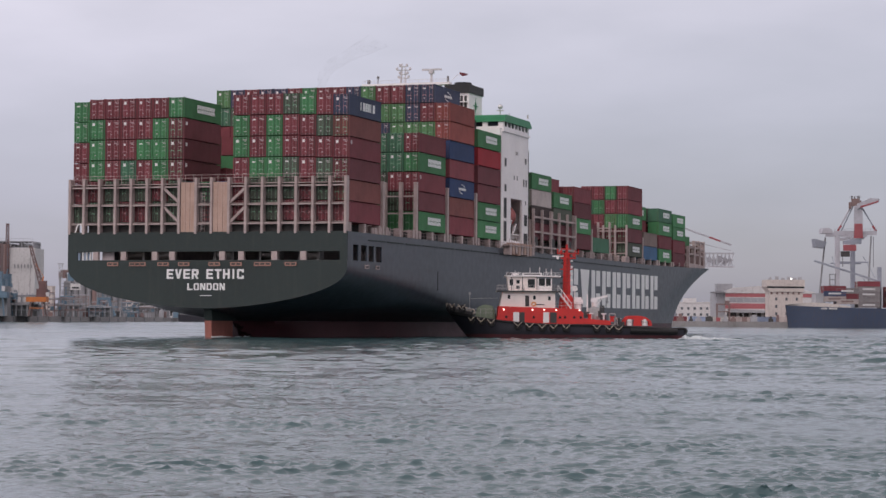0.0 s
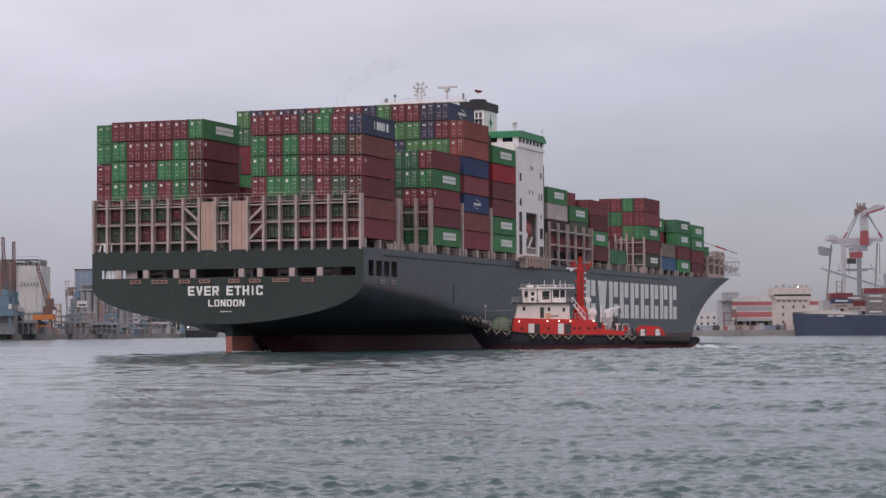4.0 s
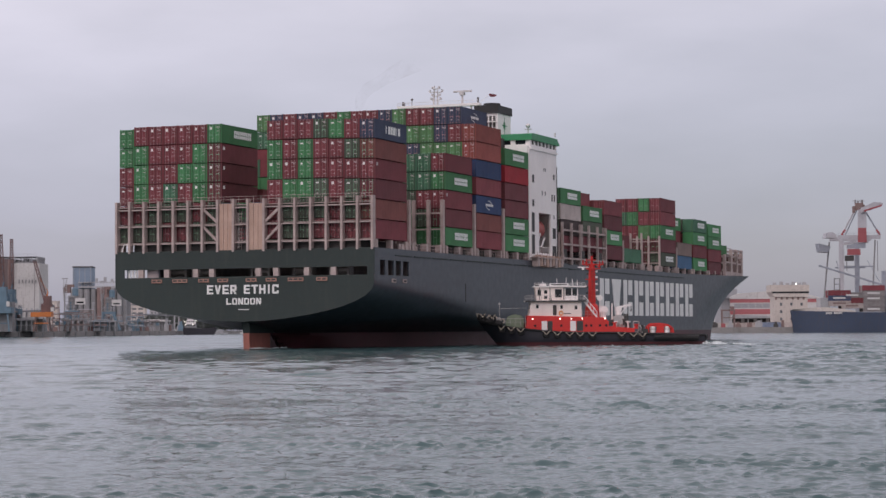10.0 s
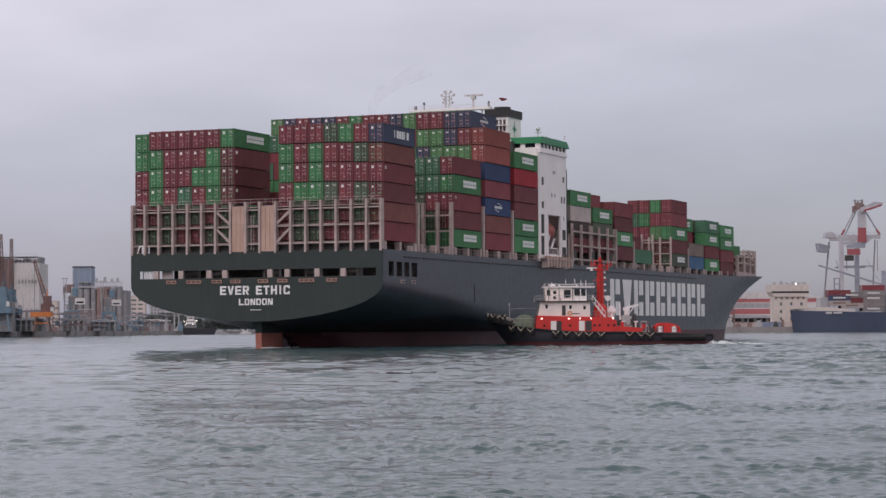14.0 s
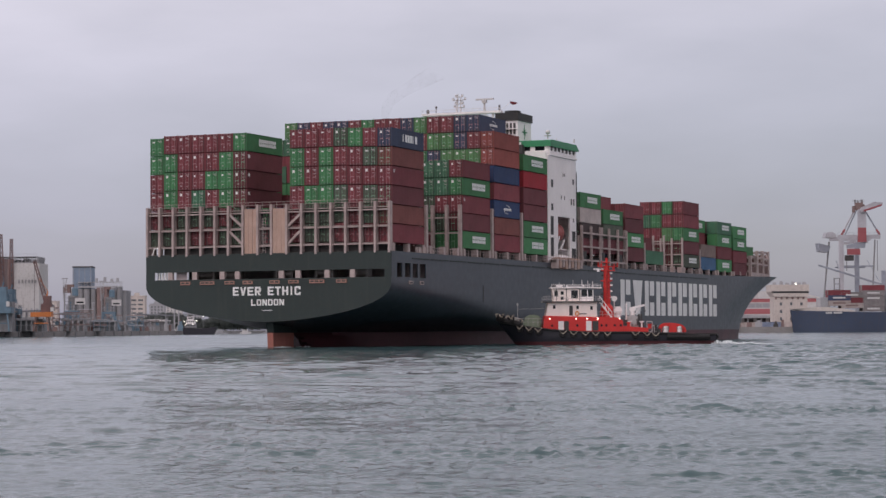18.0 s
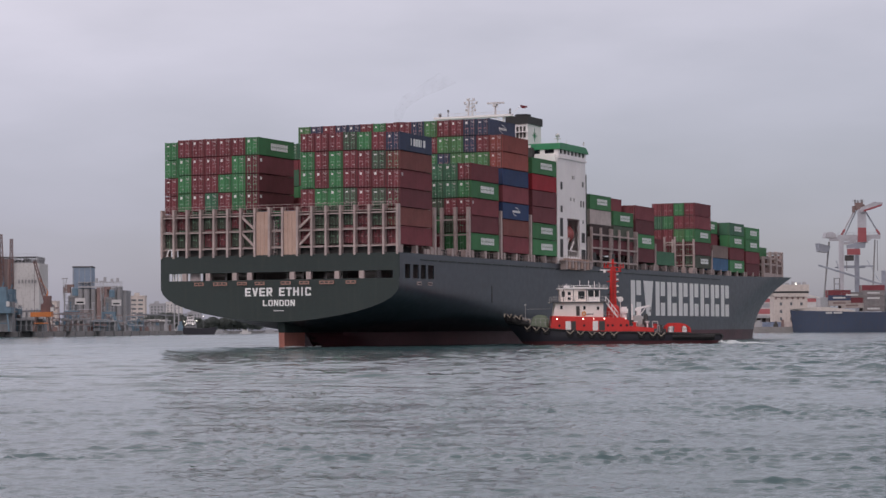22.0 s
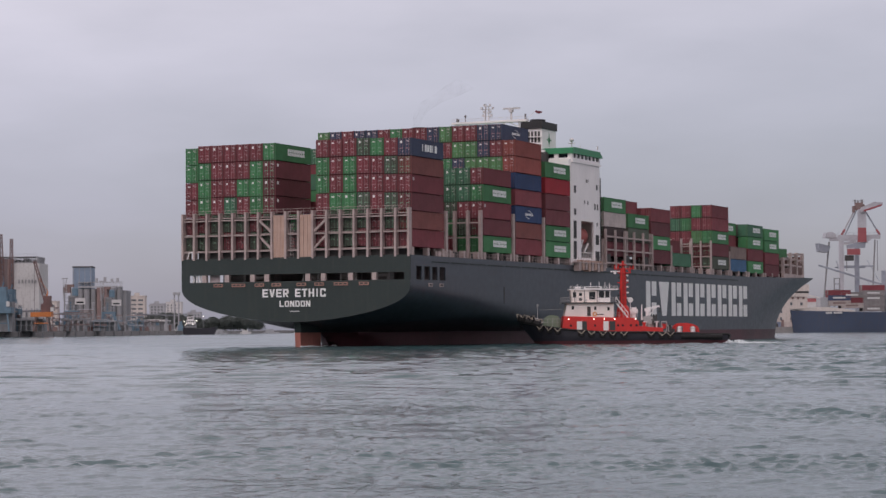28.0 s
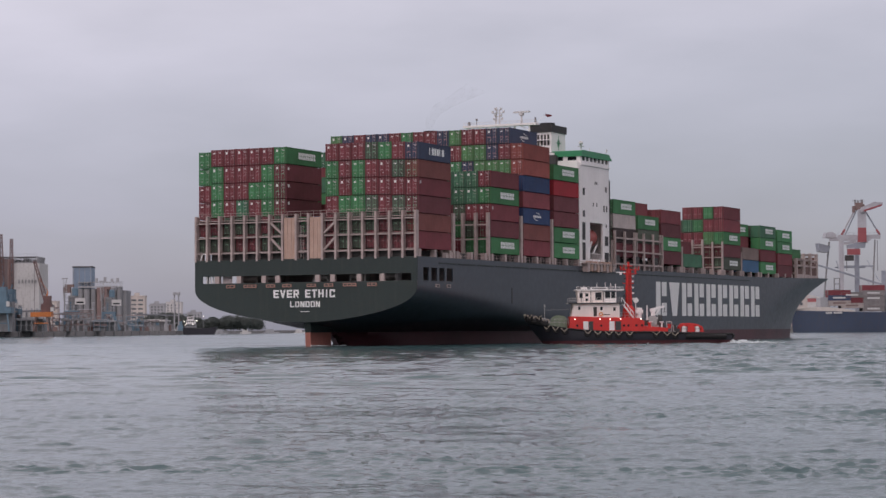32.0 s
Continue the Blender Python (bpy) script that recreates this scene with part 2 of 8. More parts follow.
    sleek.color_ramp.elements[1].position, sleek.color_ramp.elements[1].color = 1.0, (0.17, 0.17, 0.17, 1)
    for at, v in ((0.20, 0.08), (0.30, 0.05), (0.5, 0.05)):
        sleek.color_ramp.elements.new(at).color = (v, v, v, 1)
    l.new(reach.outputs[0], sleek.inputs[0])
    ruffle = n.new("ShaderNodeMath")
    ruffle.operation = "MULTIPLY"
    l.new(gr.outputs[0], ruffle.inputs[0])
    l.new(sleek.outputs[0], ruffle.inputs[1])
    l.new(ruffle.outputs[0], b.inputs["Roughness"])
    return mat


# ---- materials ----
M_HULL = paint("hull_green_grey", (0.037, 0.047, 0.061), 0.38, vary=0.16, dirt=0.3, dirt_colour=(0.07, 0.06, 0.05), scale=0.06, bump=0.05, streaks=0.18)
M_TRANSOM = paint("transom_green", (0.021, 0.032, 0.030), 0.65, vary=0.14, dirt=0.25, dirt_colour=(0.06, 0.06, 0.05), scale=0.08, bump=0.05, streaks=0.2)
M_BOOT = paint("bottom_red", (0.070, 0.018, 0.024), 0.55, vary=0.3, dirt=0.5, dirt_colour=(0.06, 0.03, 0.03), scale=0.1, bump=0.1, streaks=0.3)
M_RUDDER = paint("rudder_red", (0.36, 0.13, 0.10), 0.7, vary=0.2, dirt=0.4, dirt_colour=(0.16, 0.08, 0.07), scale=0.3, streaks=0.4)
M_DECK = paint("deck_brown", (0.13, 0.06, 0.05), 0.7, scale=0.2)
M_BROWN_PLATE = paint("brown_plate", (0.15, 0.085, 0.075), 0.75, vary=0.2, dirt=0.4, dirt_colour=(0.09, 0.05, 0.04), scale=0.4, streaks=0.4)
M_DARK = paint("dark_recess", (0.060, 0.057, 0.056), 0.8, scale=0.4)
M_LASH = paint("lashing_steel", (0.42, 0.335, 0.315), 0.65, vary=0.2, dirt=0.4, dirt_colour=(0.20, 0.11, 0.08), scale=0.5, streaks=0.35)
M_TAN = paint("tan_box", (0.46, 0.31, 0.25), 0.65, vary=0.1, dirt=0.3, dirt_colour=(0.33, 0.13, 0.06), scale=0.4, streaks=0.6)
M_WHITE = paint("ship_white", (0.84, 0.795, 0.78), 0.45, vary=0.04, dirt=0.12, dirt_colour=(0.42, 0.33, 0.27), scale=0.25, bump=0.04, streaks=0.12)
M_LETTER = paint("letter_white", (0.80, 0.79, 0.77), 0.5, vary=0.05, dirt=0.2, dirt_colour=(0.4, 0.38, 0.35), scale=0.3, streaks=0.15)
M_SOOT = paint("sooty_steel", (0.16, 0.15, 0.15), 0.7)
M_MAST = paint("mast_grey", (0.60, 0.575, 0.57), 0.6, dirt=0.3, scale=0.6)
M_WING_GREEN = paint("wing_green", (0.03, 0.23, 0.10), 0.5, vary=0.08, scale=0.4)
M_BLACK = paint("funnel_black", (0.018, 0.018, 0.02), 0.6, scale=0.4)
M_GLASS = paint("window_glass", (0.015, 0.02, 0.024), 0.08, vary=0.1, dirt=0.05, bump=0)
M_ORANGE = paint("fairlead_orange", (0.40, 0.21, 0.16), 0.6, dirt=0.4, scale=2.0)
M_FLAG = paint("flag_red", (0.14, 0.02, 0.03), 0.8)
CONT = {
    "R": ("dark red", corrugated("container_red", (0.188, 0.045, 0.055))),
    # deeper maroon paint; in gaps and behind frames its darkness paints in shade
    "M": ("deep shade-toned maroon", corrugated("container_maroon_shaded", (0.142, 0.040, 0.048))),
    "V": ("rust brown", corrugated("container_rust_brown", (0.185, 0.062, 0.056))),
    "G": ("bright green", corrugated("container_green", (0.056, 0.200, 0.082))),
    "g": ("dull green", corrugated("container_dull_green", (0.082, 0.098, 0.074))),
    "L": ("light green", corrugated("container_light_green", (0.095, 0.215, 0.088))),
    "T": ("sea green", corrugated("container_teal", (0.055, 0.150, 0.090))),
    "D": ("slate blue", corrugated("container_slate", (0.045, 0.06, 0.105))),
    "B": ("deep blue", corrugated("container_blue", (0.028, 0.055, 0.135))),
    "C": ("bright red", corrugated("container_bright_red", (0.30, 0.022, 0.032))),
    "O": ("brick red", corrugated("container_brick", (0.25, 0.066, 0.056))),
    "P": ("pale blue", corrugated("container_pale_blue", (0.24, 0.29, 0.40))),
    "E": ("beige", corrugated("container_beige", (0.42, 0.36, 0.34))),
    # near-black brown that stands for shade deep between the stacks
    "K": ("shade-dark brown", corrugated("container_shade_brown", (0.060, 0.042, 0.042))),
    "N": ("dull tan", corrugated("container_tan", (0.25, 0.185, 0.165))),
    "U": ("sky blue", corrugated("container_sky_blue", (0.055, 0.13, 0.235))),
    "S": ("stone grey", corrugated("container_stone", (0.21, 0.19, 0.19))),
    "W": ("pale grey", corrugated("container_grey", (0.40, 0.38, 0.36))),
}
M_MARK = paint("marking_white", (0.75, 0.76, 0.74), 0.5, vary=0.05, dirt=0.15)
M_STEEL = paint("galvanised_steel", (0.45, 0.43, 0.42), 0.45, metal=0.4, dirt=0.3)
M_LOCK = paint("locking_steel", (0.38, 0.21, 0.22), 0.6, metal=0.2, dirt=0.4)
M_LOCK_GREEN = paint("locking_steel_green", (0.20, 0.36, 0.24), 0.6, metal=0.2, dirt=0.4)
M_PLATE = paint("plate_white", (0.80, 0.78, 0.76), 0.5)
M_TEXT = paint("small_print", (0.46, 0.40, 0.40), 0.6)
M_INNER = paint("mooring_deck_paint", (0.42, 0.36, 0.36), 0.7, vary=0.2, scale=0.4, streaks=0.3)

# ---- water ----
def fan_rows():
    """Rows of the sheet away from the near bank: close together at first, then wider and wider."""
    ys = [26.0]
    while ys[-1] < 460:
        ys.append(ys[-1] * 1.0018)
    step = ys[-1] - ys[-2]
    while ys[-1] < 4800:
        step *= 1.05
        ys.append(ys[-1] + step)
    back, step = [], 0.05
    at = ys[0]
    while at > -900:
        step *= 1.16
        at -= step
        back.append(at)
    return np.array(back[::-1] + ys)


def water_sheet():
    ys = fan_rows()
    cols = np.linspace(-1, 1, 561)
    outer = 1 + np.cumsum(0.004 * 1.17 ** np.arange(34))
    cols = np.concatenate([-outer[::-1], cols, outer])
    half = np.sqrt(15.0 ** 2 + (0.235 * np.maximum(ys, 0)) ** 2)
    X = cols[None, :] * half[:, None]
    X = np.where(np.abs(cols)[None, :] > 1, np.sign(X) * (half[:, None] + (np.abs(cols)[None, :] - 1) * 900), X)
    Y = np.broadcast_to(ys[:, None], X.shape).copy()
    sx = np.gradient(X, axis=1)
    sy = np.gradient(ys)[:, None]
    rng = np.random.default_rng(7)

    def patches(n, lo, hi, squeeze):
        out = np.zeros_like(X)
        for k in range(n):
            lam, th, ph = lo * (hi / lo) ** rng.random(), math.radians(84) + rng.normal(0, 0.7), rng.random() * 6.28
            out += np.sin(2 * math.pi * (squeeze * math.cos(th) * X + math.sin(th) * Y) / lam + ph)
        return out / math.sqrt(n / 2)

    # cat's paws: the ripples come in patches with sleek water between
    paws = np.clip(0.42 + 0.36 * patches(7, 9, 34, 0.7) + 0.22 * patches(7, 3, 9, 0.5), 0, 1.25)
    # more wind to the east and out in the fairway
    open_water = np.clip((Y - 60) / 160, 0, 1)
    windward = 0.9 + (0.3 + 0.95 * open_water) * np.clip((X / np.maximum(Y, 10) + 0.04) / 0.16, 0, 1)
    lee = np.clip((25 - X) / 33, 0, 1) * np.clip((Y - 75) / 40, 0, 1)

    def wave_field(n, lo, hi, spread):
        """A random sea of unit variance, faded where the sheet is too coarse for it."""
        out = np.zeros_like(X)
        for k in range(n):
            lam, th = lo * (hi / lo) ** rng.random(), math.radians(82) + rng.normal(0, spread)
            step = np.abs(math.cos(th)) * sx + np.abs(math.sin(th)) * sy
            ph = 2 * math.pi * (math.cos(th) * X + math.sin(th) * Y) / lam + rng.random() * 6.28
            out += np.clip((lam / step - 2.5) / 2.5, 0, 1) * np.sin(ph)
        return out / math.sqrt(n / 2)

    # single steep wavelets that stand up from the sleek water, smaller by the bank
    near = np.clip((210 - Y) / 80, 0, 1) * np.clip((Y - 10) / 60, 0.45, 1)
    far = np.clip((Y - 70) / 70, 0, 1)
    small = np.maximum(wave_field(26, 0.36, 1.1, 0.30) - 1.2 + 0.5 * paws, 0)
    large = np.maximum(wave_field(26, 0.9, 2.6, 0.27) - 1.1 + 0.4 * paws, 0)
    crests = (0.040 * small * near + 0.080 * large * far * (1 - 0.2 * lee)) * np.minimum(windward, 1.7)
    # a smooth swell thrown up astern of the ship
    swell = 0.055 * wave_field(16, 2.4, 6.0, 0.22) * lee * np.clip((230 - Y) / 60, 0.25, 1)
    Z = crests + swell
    DX, DY = np.zeros_like(X), np.zeros_like(X)
    for k in range(96):
        # ripples, short chop, and a low long-crested swell
        if k < 40:
            lam, steep, spread, kind = 0.20 * (0.75 / 0.20) ** rng.random(), 0.041, 0.8, 0
        elif k < 78:
            lam, steep, spread, kind = 0.8 * (3.2 / 0.8) ** rng.random(), 0.0180, 0.6, 1
        else:
            lam, steep, spread, kind = 3.2 * (11.0 / 3.2) ** rng.random(), 0.0115, 0.32, 2
        th = math.radians(80) + rng.normal(0, spread)
        amp = steep * lam / 6.28 * (0.5 + rng.random())
        step = np.abs(math.cos(th)) * sx + np.abs(math.sin(th)) * sy
        fade = np.clip((lam / step - 2.1) / 1.6, 0, 1)
        ph = 2 * math.pi * (math.cos(th) * X + math.sin(th) * Y) / lam + rng.random() * 6.28
        # gusts: waves come in groups
        group = (0.5 + 0.5 * np.sin(0.11 * X * (1 + k % 3) + 0.047 * Y * (1 + k % 5) + 2.4 * k)) ** 1.6 * 1.7
        if kind == 0:
            fade = fade * windward * (0.55 + 0.95 * paws ** 1.2) * (1 - 0.45 * lee)
        elif kind == 1:
            fade = fade * windward * (0.55 + 0.5 * paws) * (0.40 + 1.7 * open_water) * (1 - 0.35 * lee)
        else:
            fade = fade * (0.6 + 0.7 * open_water)
        Z += fade * group * amp * np.sin(ph)
        DX -= fade * group * amp * math.cos(th) * 1.3 * np.cos(ph)
        DY -= fade * group * amp * math.sin(th) * 1.3 * np.cos(ph)
    X, Y = X - DX, Y - DY
    nx, ny = len(cols), len(ys)
    co = np.stack([X, Y, Z], -1).reshape(-1, 3)
    i = np.arange(nx * ny).reshape(ny, nx)
    faces = np.stack([i[:-1, :-1], i[:-1, 1:], i[1:, 1:], i[1:, :-1]], -1).reshape(-1, 4)
    me = bpy.data.meshes.new("water")
    me.vertices.add(len(co))
    me.vertices.foreach_set("co", co.ravel())
    me.loops.add(faces.size)
    me.loops.foreach_set("vertex_index", faces.ravel().astype(np.int32))
    me.polygons.add(len(faces))
    me.polygons.foreach_set("loop_start", (np.arange(len(faces)) * 4).astype(np.int32))
    me.update(calc_edges=True)
    me.shade_smooth()
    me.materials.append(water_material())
    return tagged(new("water", me), "choppy grey-green harbour water", "water", kind="structure")


WATER = water_sheet()

# ---- container ship: hull ----
BEAM = 21.4
SHIP = thing("container_ship", SHIP0, "large dark green container ship under way, deck stacked with containers", "ship")


def deck_z(x):
    return 14.75 + 1.25 * min(max((x - 170) / 90, 0), 1) ** 1.5


def half_breadth(x, z):
    z_asked = z
    # stern rises from the keel to the transom
    zk = max(4.05 - 0.10 * x - 0.0042 * x * x, -9.0)
    zs = max(9.8 - 0.085 * x, -4.0)
    if z <= zk:
        hb, z = 0.0, zk
    else:
        u = min((z - zk) / (zs - zk), 1.0)
        # round at the transom, with a harder turn of the bilge farther forward
        f = min(x / 26.0, 1.0)
        hb = BEAM * (1 - (1 - u) ** (2.2 - 0.75 * f)) ** (0.62 + 0.1 * f)
    # a fine after body near the water, with the rudder hanging behind it
    if x < 90:
        fine = min(0.33 * (x - 8) + 1.78, 16.0)
        slope = 8.0 - 4.4 * min(x / 34.0, 1.0)
        hb = min(hb, max(fine + slope * max(z_asked - 2.4, 0), 0.0))
        heel = 13.0 - 1.6 * z_asked
        skeg = fine * min(max((x - heel) / 8.0, 0.0), 1.0) ** 0.8
        if skeg > hb:
            hb, z = skeg, z_asked
    # bow narrows, with flare
    k = min(max(z, 0) / 15.9, 1.0)
    start = 176 + 46 * k ** 1.8
    end = 276 + 28 * k ** 3.2
    if x > start:
        q = min((x - start) / (end - start), 1)
        hb = min(hb, BEAM * (1 - q ** (1.55 + 0.22 * k)))
    return hb, z


STATIONS = [0, 1, 2, 3.5, 5, 7, 9, 10, 11, 12, 13, 14, 15.2, 16.6, 18, 19.5, 21, 23, 25, 27, 29, 34, 40, 47, 55, 65, 76, 88, 100, 115, 130, 145, 160, 175] + list(range(180, 306, 3))


def shell(levels, stations, cap_aft=False):
    """Plating between two heights, port and starboard in one skin."""
    bm = bmesh.new()
    rows = []
    for x in stations:
        row = []
        for z in levels:
            zz = z if z is not None else deck_z(x)
            hb, zc = half_breadth(x, zz)
            k = min(max(zc, 0) / 15.9, 1.0)
            xx = min(x, 276 + 28 * k ** 3.2)
            row.append(((xx, -hb, zc), (xx, hb, zc)))
        rows.append(row)
    for side in (0, 1):
        vs = [[bm.verts.new(p[side]) for p in row] for row in rows]
        for i in range(len(rows) - 1):
            for j in range(len(levels) - 1):
                bm.faces.new((vs[i][j], vs[i + 1][j], vs[i + 1][j + 1], vs[i][j + 1]))
    if cap_aft:
        pr = [(bm.verts.new(p[0]), bm.verts.new(p[1])) for p in rows[0]]
        for a, b in zip(pr, pr[1:]):
            bm.faces.new((a[0], a[1], b[1], b[0]))
    bmesh.ops.remove_doubles(bm, verts=bm.verts, dist=0.002)
    bmesh.ops.dissolve_degenerate(bm, edges=bm.edges, dist=0.001)
    return bm


BOOT_Z = 2.36
SLOT_LO, SLOT_HI = 10.8, 12.0
part("hull", shell([BOOT_Z, 3.2, 4.05, 4.2, 4.5, 5, 5.6, 6.3, 7, 7.8, 8.6, 9.4, 10.1, SLOT_LO], STATIONS), M_HULL, SHIP, "dark green-grey side plating, flared at the bow", True)
part("bottom_plating", shell([-3, -1.5, -0.6, 0, 0.4, 0.8, 1.2, 1.6, 2.0, BOOT_Z], STATIONS), M_BOOT, SHIP, "dull red bottom paint at the waterline", True)
fore = [x for x in STATIONS if x >= 15.2]
part("upper_hull", shell([SLOT_LO, 11.5, 12.4, 13.3, 14, None], fore), M_HULL, SHIP, "dark green-grey upper plating", True)


def transom():
    bm = bmesh.new()
    levels = [4.05, 4.2, 4.5, 5, 5.6, 6.3, 7, 7.8, 8.6, 9.4, 10.1, SLOT_LO]
    prev = None
    for z in levels:
        hb, zc = half_breadth(0, z)
        cur = (bm.verts.new((-0.03, -hb, zc)), bm.verts.new((-0.03, hb, zc)))
        if prev:
            bm.faces.new((prev[0], prev[1], cur[1], cur[0]))
        prev = cur
    bmesh.ops.remove_doubles(bm, verts=bm.verts, dist=0.002)
    # upper band and the ends of the mooring slot
    quad_box(bm, -0.03, 0.22, -BEAM, BEAM, SLOT_HI, 14.75)
    quad_box(bm, -0.03, 0.22, -BEAM, -20.3, SLOT_LO, SLOT_HI)
    quad_box(bm, -0.03, 0.22, 19.9, BEAM, SLOT_LO, SLOT_HI)
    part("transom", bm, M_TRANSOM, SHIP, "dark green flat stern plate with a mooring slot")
    # side walls of the mooring deck with their openings
    for s, openings in ((-1, ((2.2, 4.2), (5.2, 7.4), (8.2, 10.2), (11.0, 13.3))), (1, ((1.0, 3.6), (4.2, 7.4), (8.2, 10.4), (11.0, 13.6)))):
        bm = bmesh.new()
        y0, y1 = sorted((s * BEAM, s * (BEAM - 0.2)))
        quad_box(bm, 0.22, 15.2, y0, y1, 13.0, 14.75)
        edges = [0.22] + [e for o in openings for e in o] + [15.2]
        for a, b in zip(edges[::2], edges[1::2]):
            quad_box(bm, a, b, y0, y1, SLOT_LO, 13.0)
        part("quarter_plating", bm, M_HULL, SHIP, "side plating with mooring openings")
    bm = bmesh.new()
    quad_box(bm, 0.1, 15.2, -BEAM + 0.2, BEAM - 0.2, SLOT_LO - 0.25, SLOT_LO - 0.02)
    part("mooring_deck", bm, M_INNER, SHIP)
    bm = bmesh.new()
    quad_box(bm, 15.0, 15.2, -BEAM + 0.2, BEAM - 0.2, SLOT_LO, 14.6)
    part("bulkhead", bm, M_INNER, SHIP)
    # upright posts in the slot
    post = bmesh.new()
    quad_box(post, -0.04, 0.5, -0.42, 0.42, SLOT_LO, SLOT_HI)
    me = to_mesh("slot_post", post, M_LASH)
    for y in (17.0, 12.6, 7.7, 5.0, -2.7, -5.6, -10.6, -14.9):
        piece("slot_post", me, SHIP, pose(0, y, 0))
    bm = bmesh.new()
    quad_box(bm, 0.9, 1.0, 14.5, 16.4, SLOT_LO, SLOT_HI + 0.4)
    part("slot_screen", bm, M_INNER, SHIP)
    thin = bmesh.new()
    quad_box(thin, 0.3, 0.5, -0.12, 0.12, SLOT_LO, SLOT_HI)
    me = to_mesh("stanchion", thin, M_PLATE)
    for y in (19.2, 18.6, 18.0):
        piece("stanchion", me, SHIP, pose(0, y, 0))
    # fairleads, in ones, twos and threes, below the slot
    fl = bmesh.new()
    quad_box(fl, -0.16, 0.0, -0.46, 0.46, -0.26, 0.26)
    me = to_mesh("fairlead", fl, M_ORANGE)
    hole = bmesh.new()
    quad_box(hole, -0.175, -0.15, -0.3, 0.3, -0.12, 0.14)
    me2 = to_mesh("fairlead_throat", hole, M_DARK)
    for y, n in ((14.2, 2), (10.3, 3), (6.3, 2), (3.1, 2), (-1.6, 2), (-4.9, 2), (-8.9, 3), (-13.1, 2)):
        for k in range(n):
            f = piece("fairlead", me, SHIP, pose(-0.03, y - (k - (n - 1) / 2) * 0.8, 10.25))
            piece("fairlead_throat", me2, f, pose(0, 0, 0))
    # winches on the mooring deck
    for y in (13, 8.5, -1, -8, -14):
        bm = bmesh.new()
        rod(bm, (5, y - 1.2, 11.7), (5, y + 1.2, 11.7), 0.7, 12)
        quad_box(bm, 4.2, 5.8, y - 1.6, y - 1.2, 10.8, 12.2)
        quad_box(bm, 4.2, 5.8, y + 1.2, y + 1.6, 10.8, 12.2)
        part("mooring_winch", bm, M_STEEL, SHIP, "grey steel mooring winch")
    # fairleads, strips for a recessed line and a door seam in the starboard quarter
    for x in (7.4, 11.6):
        bm = bmesh.new()
        quad_box(bm, x - 0.75, x + 0.75, -BEAM - 0.12, -BEAM + 0.1, 9.75, 10.3)
        f = part("fairlead", bm, M_LASH, SHIP, "rusty side fairlead")
        bm = bmesh.new()
        quad_box(bm, x - 0.5, x + 0.5, -BEAM - 0.14, -BEAM - 0.1, 9.88, 10.15)
        part("fairlead_throat", bm, M_DARK, f)
    bm = bmesh.new()
    quad_box(bm, 37.5, 37.8, -BEAM - 0.05, -BEAM + 0.1, 7.2, 10.1)
    part("seam_bar", bm, M_DARK, SHIP)
    # dark raised strips imitate the shadow line of a recess below the deck edge
    for k in range(22):
        x = 8.0 + k * 7.6
        bm = bmesh.new()
        quad_box(bm, x, x + 6.4, -BEAM - 0.16, -BEAM + 0.1, 13.72, 13.86)
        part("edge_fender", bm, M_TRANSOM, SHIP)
    for k in range(60):
        x = 14.6 + k * 2.6
        bm = bmesh.new()
        for dx in (0, 1.3):
            rod(bm, (x + dx, -BEAM + 0.12, 14.6), (x + dx, -BEAM + 0.12, 15.75), 0.035, 4)
        for z in (15.2, 15.7):
            rod(bm, (x, -BEAM + 0.12, z), (x + 2.6, -BEAM + 0.12, z), 0.03, 4)
        part("guard_rail", bm, M_LASH, SHIP)
    rng = random.Random(17)
    for k in range(9):
        x = 10.6 + k * 0.8
        bm = bmesh.new()
        if k % 3 == 0:
            rod(bm, (x, -BEAM + 0.5, 14.7), (x, -BEAM + 0.5, 15.6), 0.28, 10)
        elif k % 3 == 1:
            quad_box(bm, x - 0.4, x + 0.5, -BEAM + 0.2, -BEAM + 1.2, 14.7, 15.3 + rng.random() * 0.6)
        else:
            rod(bm, (x, -BEAM + 0.3, 15.1), (x, -BEAM + 1.5, 15.1), 0.42, 10)
        part("mooring_bollard", bm, M_LASH, SHIP, "rusty mooring gear on the deck edge")


transom()


def decks():
    bm = bmesh.new()
    xs = [0.22] + [x for x in STATIONS if 15 < x < 300]
    vs = []
    for x in xs:
        z = deck_z(x) - 0.35
        hb = half_breadth(x, z)[0] - 0.05
        vs.append((bm.verts.new((x, -hb, z)), bm.verts.new((x, hb, z))))
    for a, b in zip(vs, vs[1:]):
        bm.faces.new((a[0], b[0], b[1], a[1]))
    part("main_deck", bm, M_DECK, SHIP, "brown-red steel deck")
    # hatch coamings under the stacks
    for x in BAYS:
        bm = bmesh.new()
        w = 18.8 if x < 200 else 14
        quad_box(bm, x + 0.2, x + 12, -w, w, 14.5, 17.0 if 87 < x < 103 else 16.2 if x < 120 and x > 103 else 16.6 if x > 205 else 15.95 if x < 80 else 15.6)
        part("hatch_coaming", bm, M_DARK, SHIP)
        for y in (-20.9, 20.9):
            for dx in (0.3, 6.0, 11.7):
                if x < 200:
                    b2 = bmesh.new()
                    quad_box(b2, x + dx - 0.35, x + dx + 0.35, y - 0.45, y + 0.45, 14.6, 16.0)
                    part("container_pedestal", b2, M_LASH, SHIP)


AFT_BAYS = [1.0 + 14.15 * i for i in range(5)]
FORE_BAYS = [88.0 + 13.66 * i for i in range(10)]
BAYS = AFT_BAYS + FORE_BAYS
decks()

